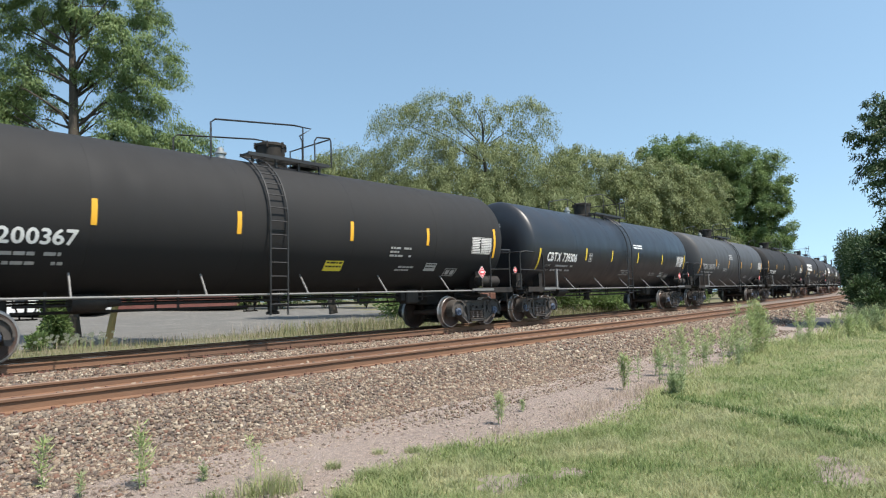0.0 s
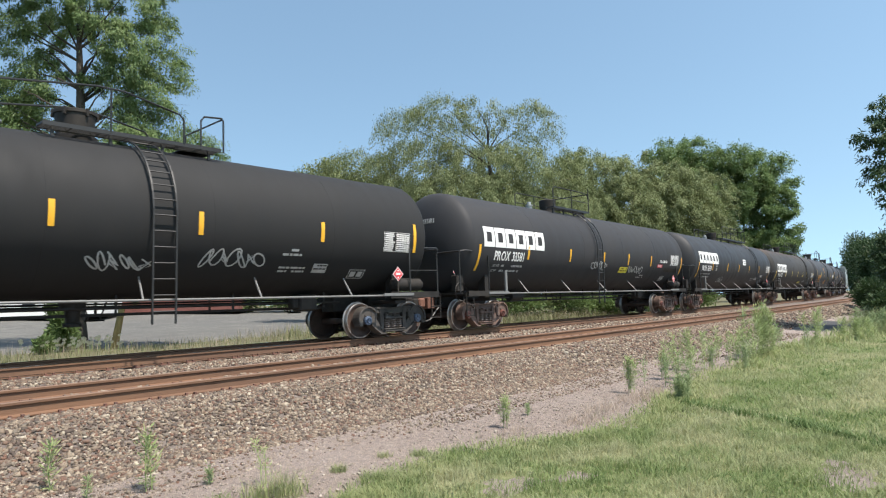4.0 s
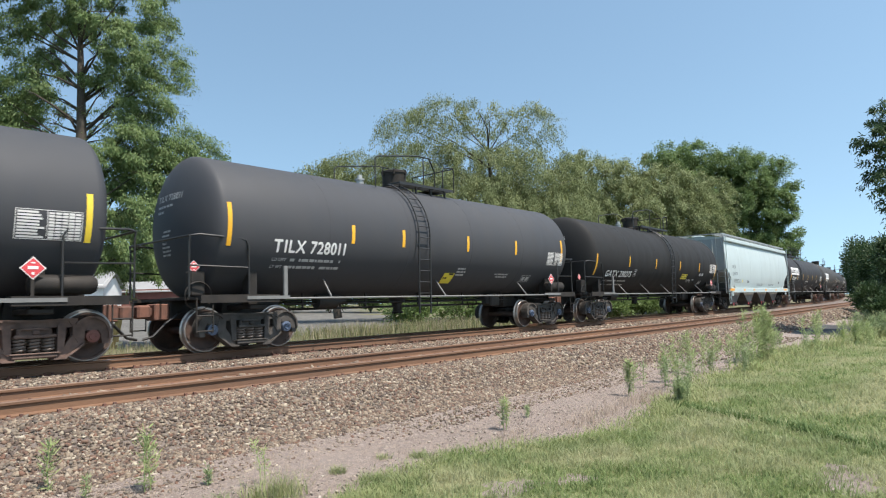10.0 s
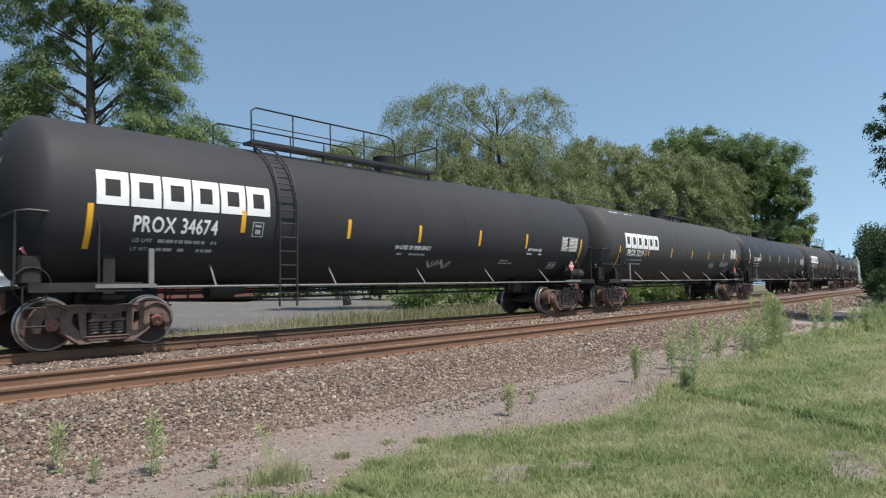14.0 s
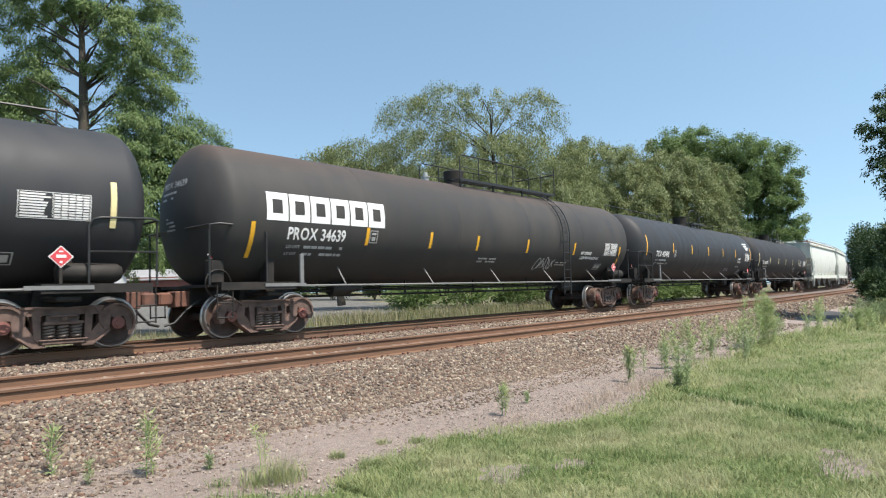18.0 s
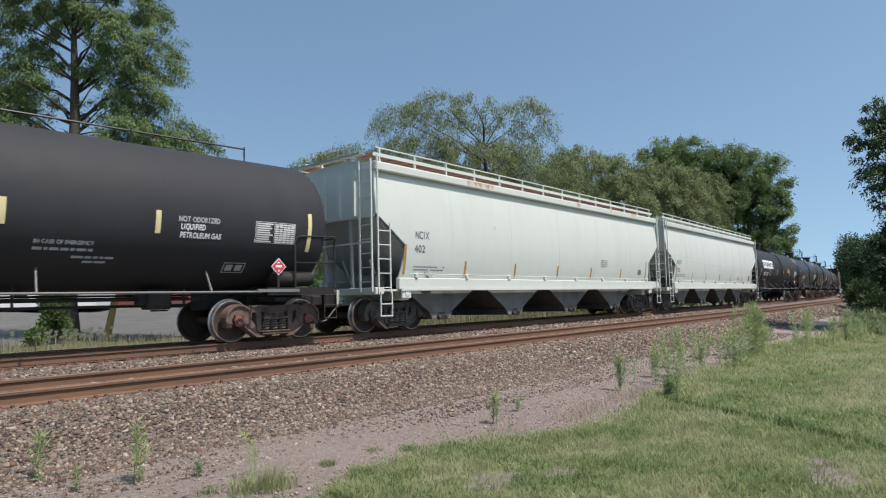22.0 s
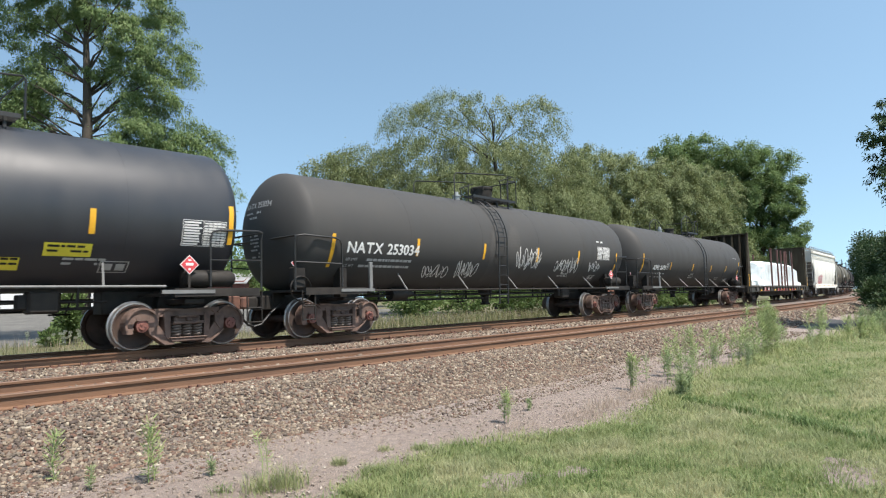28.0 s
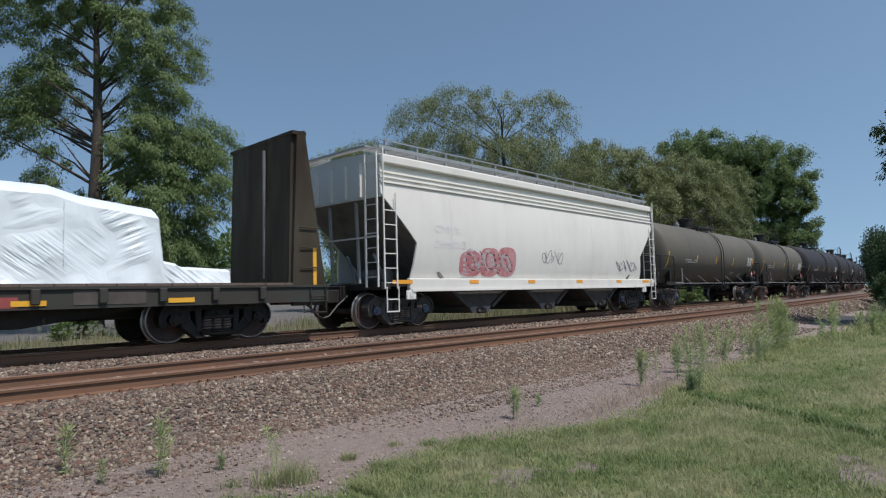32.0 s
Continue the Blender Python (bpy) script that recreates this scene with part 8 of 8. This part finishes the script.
def build_grass():
    rng = np.random.default_rng(41)
    short, tall, straw = [], [], []

    def in_bare(x, y):
        return any(math.hypot(x - bx, (y - by) * 1.4) < br * (0.85 + 0.5 * noise.noise(Vector((x * 5, y * 5, 2)))) for bx, by, br in ((4.6, 3.55, 0.32), (5.1, 3.2, 0.2), (6.3, 1.25, 0.38), (6.8, 1.5, 0.2)))

    def ground_h(x, y):
        lat = TRACK_Y - y
        return ground_z(lat) + 0.035 * noise.noise(Vector((x * 0.35, y * 0.35, 0))) * min(1, max(0, (lat - 6.6) / 1.5))

    def field(x0, x1, y0, y1, per, w, hh):
        n = int((x1 - x0) * (y1 - y0) * per)
        for x, y in zip(rng.uniform(x0, x1, n), rng.uniform(y0, y1, n)):
            k = noise.noise(Vector((x * 1.3, y * 1.3, 3))) * 0.28 + noise.noise(Vector((x * 4, y * 4, 7))) * 0.12
            if y > lawn_edge(x) + k - 0.02 + 0.3 * (rng.random() ** 3 - rng.random() ** 3):
                continue
            if in_bare(x, y) and rng.random() < 0.68:
                continue
            thin = noise.noise(Vector((x * 0.9, y * 0.9, 11)))
            if rng.random() < 0.25 - thin * 0.5:
                continue
            short.append((x, y, ground_h(x, y) - 0.005, hh * rng.uniform(0.35, 1.0 + 0.9 * max(0.0, 0.5 + 1.4 * noise.noise(Vector((x * 3.1, y * 3.1, 17))))), rng.uniform(0.2, 1.7), w * rng.uniform(0.6, 1.4)))

    field(0.9, 2.4, 3.0, 6.2, 2600, 0.0075, 0.055)
    field(2.4, 8.0, 0.3, 5.6, 3300, 0.0075, 0.058)
    field(8.0, 14.0, -1.0, 5.6, 1300, 0.012, 0.06)
    field(14.0, 30.0, -2.0, 6.0, 380, 0.017, 0.06)
    # longer tufts on the lawn's edge
    for x, y, r, n, h in ((2.75, 5.2, 0.12, 60, 0.12), (3.95, 5.14, 0.09, 260, 0.09), (4.0, 4.6, 0.2, 500, 0.11), (4.6, 5.2, 0.1, 160, 0.07), (4.9, 4.95, 0.12, 260, 0.09), (31.0, 3.6, 2.0, 900, 0.5), (35.0, 4.5, 2.5, 1000, 0.6), (33.2, 5.0, 0.7, 700, 0.95), (27.0, 4.0, 0.7, 400, 0.55)):
        for _ in range(n):
            a, q = rng.uniform(0, 6.283), r * rng.random()
            px, py = x + q * math.cos(a), y + q * math.sin(a)
            (short if x < 8 else tall).append((px, py, ground_h(px, py) - 0.01, h * rng.uniform(0.3, 1.0), rng.uniform(0.3, 1.5), 0.006 if x < 8 else 0.016))
    for x, y, r, n, h in ((3.2, 4.93, 0.22, 420, 0.25), (3.0, 5.0, 0.18, 260, 0.18)):
        for _ in range(n):
            a, q = rng.uniform(0, 6.283), r * rng.random()
            px, py = x + q * math.cos(a), y + q * math.sin(a)
            tall.append((px, py, ground_h(px, py) - 0.01, h * rng.uniform(0.2, 1.0), rng.uniform(0.2, 1.3), 0.0045))
            if rng.random() < 0.12:
                straw.append((px, py, ground_h(px, py), h * rng.uniform(0.6, 1.5), rng.uniform(0.1, 0.9), 0.003))
    # a ragged uncut fringe all along the lawn's edge
    for _ in range(18000):
        w = rng.random() ** 1.8
        x = 3.4 + 26.0 * w
        y = lawn_edge(x) + rng.normal(-0.12, 0.13) * (1 + x / 12)
        k = noise.noise(Vector((x * 1.1, y * 1.1, 21)))
        if rng.random() < 0.35 - k * 1.4:
            continue
        h = (0.055 + 0.008 * x) * (0.7 + 1.1 * max(0, k))
        tall.append((x, y, ground_h(x, y) - 0.01, h * rng.uniform(0.3, 1.1), rng.uniform(0.3, 1.5), 0.0042 + 0.0008 * x))
    # a shadow line across the lawn, put in as dark blades of grass
    seam = []
    for _ in range(1100):
        w = rng.random()
        x = 9.6 + (7.7 - 9.6) * w + rng.normal(0, 0.05)
        y = 4.2 + (0.9 - 4.2) * w + 0.12 * math.sin(w * 9) + rng.normal(0, 0.04)
        seam.append((x, y, ground_h(x, y) - 0.005, rng.uniform(0.07, 0.13), rng.uniform(0.3, 1.0), 0.013))
    blades("shadow_line_blades", "row of dark green blades standing in for a shadow line on the lawn", "grass", seam, LEAF_OAK, 55)
    # dry stalks and dead litter on the gravel
    for _ in range(60000):
        x, y = 1.2 + 14 * rng.random() ** 1.5, rng.uniform(3.9, 6.9)
        if y > lawn_edge(x) + 0.05:
            straw.append((x, y, ground_h(x, y), rng.uniform(0.003, 0.013), rng.uniform(3.0, 9.0), 0.0038))
    for x, y, r, n, h in ((7.5, 4.5, 0.4, 260, 0.11), (8.3, 4.65, 0.4, 260, 0.13), (9.4, 4.7, 0.45, 260, 0.14), (10.2, 4.75, 0.35, 160, 0.14), (6.4, 4.75, 0.35, 120, 0.07)):
        for _ in range(n):
            a, q = rng.uniform(0, 6.283), r * math.sqrt(rng.random())
            straw.append((x + q * math.cos(a), y + q * math.sin(a) * 0.6, 0.0, h * rng.uniform(0.3, 1.2), rng.uniform(0.1, 0.9), 0.006))
    # rough verge past the far track
    verge = []
    for _ in range(13000):
        s, l = rng.uniform(-3, 45), -rng.uniform(6.0, 11.6)
        p = ground_point(s, l)
        dry = noise.noise(Vector((p.x * 0.5, p.y * 0.5, 5)))
        h = rng.uniform(0.12, 0.5) * (1.3 if s > 14 else 0.8)
        if rng.random() < 0.3 - 0.9 * noise.noise(Vector((p.x * 0.9, p.y * 0.9, 8))) and s < 16:
            continue
        verge.append((p.x, p.y, p.z - 0.02, h * (0.85 if s < 16 else 1), rng.uniform(0.1, 0.9), 0.014 if s < 16 else 0.026))
        if dry > -0.15 and rng.random() < 0.45:
            straw.append((p.x, p.y, p.z - 0.02, h * 1.3, rng.uniform(0.05, 0.6), 0.008))
    # the lawn behind and beside the camera
    field(-9.0, 0.9, -7.0, 6.4, 260, 0.02, 0.055)
    field(0.9, 2.4, -7.0, 3.0, 300, 0.018, 0.055)
    field(2.4, 14.0, -7.0, 0.3, 260, 0.02, 0.055)
    blades("lawn_grass", "short mown grass, green with straw-coloured patches", "grass", short, GRASS, 51)
    blades("long_grass", "uncut tufts of longer green grass along the lawn's edge", "grass", tall, GRASS_TALL, 52)
    blades("verge_grass", "rough mixed green grass growing past the far rails", "grass", verge, VERGE_BLADE, 54)
    blades("dry_stalks", "dry straw-coloured stalks and litter on the gravel", "dry grass", straw, STRAW, 53)


build_grass()


def bush(base, r, h, n, m, seed, label, size=0.1):
    rng = np.random.default_rng(seed)
    root = tagged(new("bush"), label, "bush")
    root.location = base
    b = Build()
    for k in range(9):
        a = rng.uniform(0, 6.28)
        b.tube([(0, 0, 0), (r * 0.3 * math.cos(a), r * 0.3 * math.sin(a), h * 0.5), (r * 0.7 * math.cos(a), r * 0.7 * math.sin(a), h * rng.uniform(0.7, 1.0))], [0.03, 0.02, 0.006], 5)
    part("stem", b, BARK, root)
    u = rng.normal(size=(n, 3))
    u /= np.linalg.norm(u, axis=1, keepdims=True)
    lump = 0.75 + 0.35 * np.sin(u[:, :1] * 4 + seed) * np.cos(u[:, 2:] * 5)
    p = u * rng.uniform(0.45, 1, (n, 1)) * lump * np.array([r, r, h / 2]) + np.array([0, 0, h / 2])
    part("foliage", leaf_cloud("foliage", p, u + rng.normal(size=(n, 3)) * 0.6 + np.array([0, 0, 0.3]), size, size * 0.4, m, rng), None, root)
    return root


bush((7.15, 24.4, 0.38), 0.62, 2.2, 5200, LEAF_OAK, 71, "leafy green bush at the foot of the roadside tree", 0.13)
bush((6.5, 24.0, 0.38), 0.4, 0.7, 900, LEAF_LEFT, 72, "low leafy green bush in the verge by the lot", 0.13)
for _i, (_x, _y, _r, _h) in enumerate(((26.5, 27.0, 2.2, 2.0), (30.0, 26.0, 2.5, 2.4), (33.5, 24.5, 2.2, 2.0), (37.0, 23.0, 2.4, 1.9), (40.0, 21.6, 2.0, 1.5), (44.0, 21.0, 2.2, 1.7), (48.0, 20.6, 2.2, 1.6), (53.0, 20.4, 2.4, 1.8))):
    tagged(bush((_x, _y, 0.5), _r, _h, 3000, LEAF_OAK, 75 + _i, "dense green shrub in the verge under the willows", 0.24), group="shrubs under the willows")


for _i, (_x, _y, _r, _h) in enumerate(((35.5, 62.0, 3.4, 4.6), (39.5, 60.0, 3.6, 5.2), (43.5, 57.5, 3.6, 4.8), (46.5, 54.0, 3.2, 4.4))):
    tagged(bush((_x, _y, 1.1), _r, _h, 3500, LEAF_OAK, 120 + _i, "large dark green shrub at the far end of the lot", 0.4), group="shrubs behind the lot")


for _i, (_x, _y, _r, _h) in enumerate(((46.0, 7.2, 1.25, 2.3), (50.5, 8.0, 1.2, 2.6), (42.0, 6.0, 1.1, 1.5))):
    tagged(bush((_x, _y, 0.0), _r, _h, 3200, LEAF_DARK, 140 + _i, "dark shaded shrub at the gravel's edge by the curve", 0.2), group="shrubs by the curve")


def flowers():
    rng = np.random.default_rng(91)
    b = Build()
    for _ in range(60):
        x, y = rng.normal(7.3, 0.8), rng.uniform(22.8, 24.0)
        z = 0.40 + rng.uniform(0.25, 0.55)
        b.tube([(x, y, 0.35), (x, y, z)], 0.003, 3, 1)
        for k in range(5):
            a = 1.257 * k
            ring = [(0.05, a - 0.5), (0.08, a), (0.05, a + 0.5)]
            b.add([(x, y, z)] + [(x + r * math.cos(q), y - 0.5 * r * math.sin(q), z + 0.8 * r * math.sin(q)) for r, q in ring], [(0, 1, 2, 3)])
    tagged(part("wild_flowers", b, [PETAL, WEED_GREEN]), "small white wild flowers in the verge by the bush", "flowers", kind="stuff")


flowers()

# ---- the far side: posts, sheds and parked things past the lot ----
WOOD_POST = mat("weathered_yellowish_wood", (0.34, 0.26, 0.10), 0.9, color2=(0.22, 0.17, 0.08), scale=8, bump=0.4, stretch=(3, 3, 0.4))
WHITE_WALL = mat("white_board_wall", (0.74, 0.74, 0.72), 0.7, vary=0.1)
BROWN_WALL = mat("brown_red_board_wall", (0.20, 0.075, 0.06), 0.8, vary=0.25, scale=2)
ROOF_GREY = mat("grey_shingle_roof", (0.28, 0.28, 0.28), 0.9, vary=0.2, scale=6)
GLASS_DARK = mat("dark_window_glass", (0.02, 0.025, 0.03), 0.08, vary=0.1)


def post(x, y, h, lean):
    b = Build().lathe([(0, 0.13), (0.02, 0.14), (h - 0.05, 0.115), (h, 0.10), (h, 0.001)], "z", 10)
    tagged(part("wooden_post", b, WOOD_POST, m=pose(x, y, 0.36, 0, lean, 0), smooth=40), "leaning yellowish wooden post beside the grey lot", "post")


post(8.9, 24.6, 1.55, 10)


def shed(x, y, z, w, d, h, turn, wall, label, roof_h=1.2, windows=True):
    root = tagged(new("shed"), label, "building")
    root.matrix_basis = pose(x, y, z, 0, 0, turn)
    b = Build().box(-w / 2, w / 2, -d / 2, d / 2, 0, h)
    for s in (-1, 1):
        b.add([(s * w / 2, -d / 2, h), (s * w / 2, d / 2, h), (s * w / 2, 0, h + roof_h)], [(0, 1, 2)])
    part("wall", b, wall, root)
    rf = Build()
    for s in (-1, 1):
        rf.add([(-w / 2 - 0.3, s * (d / 2 + 0.3), h - 0.2), (w / 2 + 0.3, s * (d / 2 + 0.3), h - 0.2), (w / 2 + 0.3, 0, h + roof_h + 0.06), (-w / 2 - 0.3, 0, h + roof_h + 0.06), (-w / 2 - 0.3, s * (d / 2 + 0.3), h - 0.32), (w / 2 + 0.3, s * (d / 2 + 0.3), h - 0.32), (w / 2 + 0.3, 0, h + roof_h - 0.08), (-w / 2 - 0.3, 0, h + roof_h - 0.08)], [(0, 1, 2, 3), (4, 7, 6, 5), (0, 4, 5, 1), (0, 3, 7, 4), (1, 5, 6, 2)])
    part("roof", rf, ROOF_GREY, root)
    if windows:
        n = max(2, int(w / 3.5))
        for k in range(n):
            xx = -w / 2 + w * (k + 0.5) / n
            win = part("window", Build().box(xx - 0.55, xx + 0.55, -d / 2 - 0.05, -d / 2 + 0.02, 0.9, 2.1), WHITE_WALL, root)
            part("pane", Build().box(xx - 0.46, xx + 0.46, -d / 2 - 0.065, -d / 2 - 0.045, 1.0, 2.0), GLASS_DARK, win)
    return root


shed(17.0, 63.0, 1.7, 11, 7, 2.6, -32, WHITE_WALL, "white board house with grey shingle roof past the lot")
shed(31.0, 65.5, 1.75, 12, 8, 2.4, -40, BROWN_WALL, "low brown-red shed behind the lot", 0.9, False)


def car_pose(qc, half, t):
    s = qc - SPEED * t
    a, b = along(s - half), along(s + half)
    d = b - a
    c = (a + b) / 2
    return pose(c.x, c.y, c.z, 0, 0, math.degrees(math.atan2(d.y, d.x)))


def motions():
    for car, qc, half in CARS:
        walk(car, [(t, car_pose(qc, half, t)) for t in range(33)])
    for car, wheel, x in WHEELS:
        qc = next(q for c, q, h in CARS if c is car)
        # the turning shows only while the axle is near: from 30 m out until it has passed
        t0, t1 = max(0.0, (qc + x - 30) / SPEED), min(32.0, (qc + x + 2) / SPEED)
        rows = [(0, 0.0)] if t0 > 0.04 else []
        n = 0
        t = math.ceil(t0 * FPS) / FPS
        while t < t1:
            rows.append((t, n))
            t += 1 / FPS
            n += 1
        if not rows or rows[-1][0] < 32:
            rows.append((32, n))
        step = -math.degrees(SPEED / FPS / 0.457)
        walk(wheel, [(t, pose(x, 0, 0.457, 0, k * step, 0)) for t, k in rows])


motions()
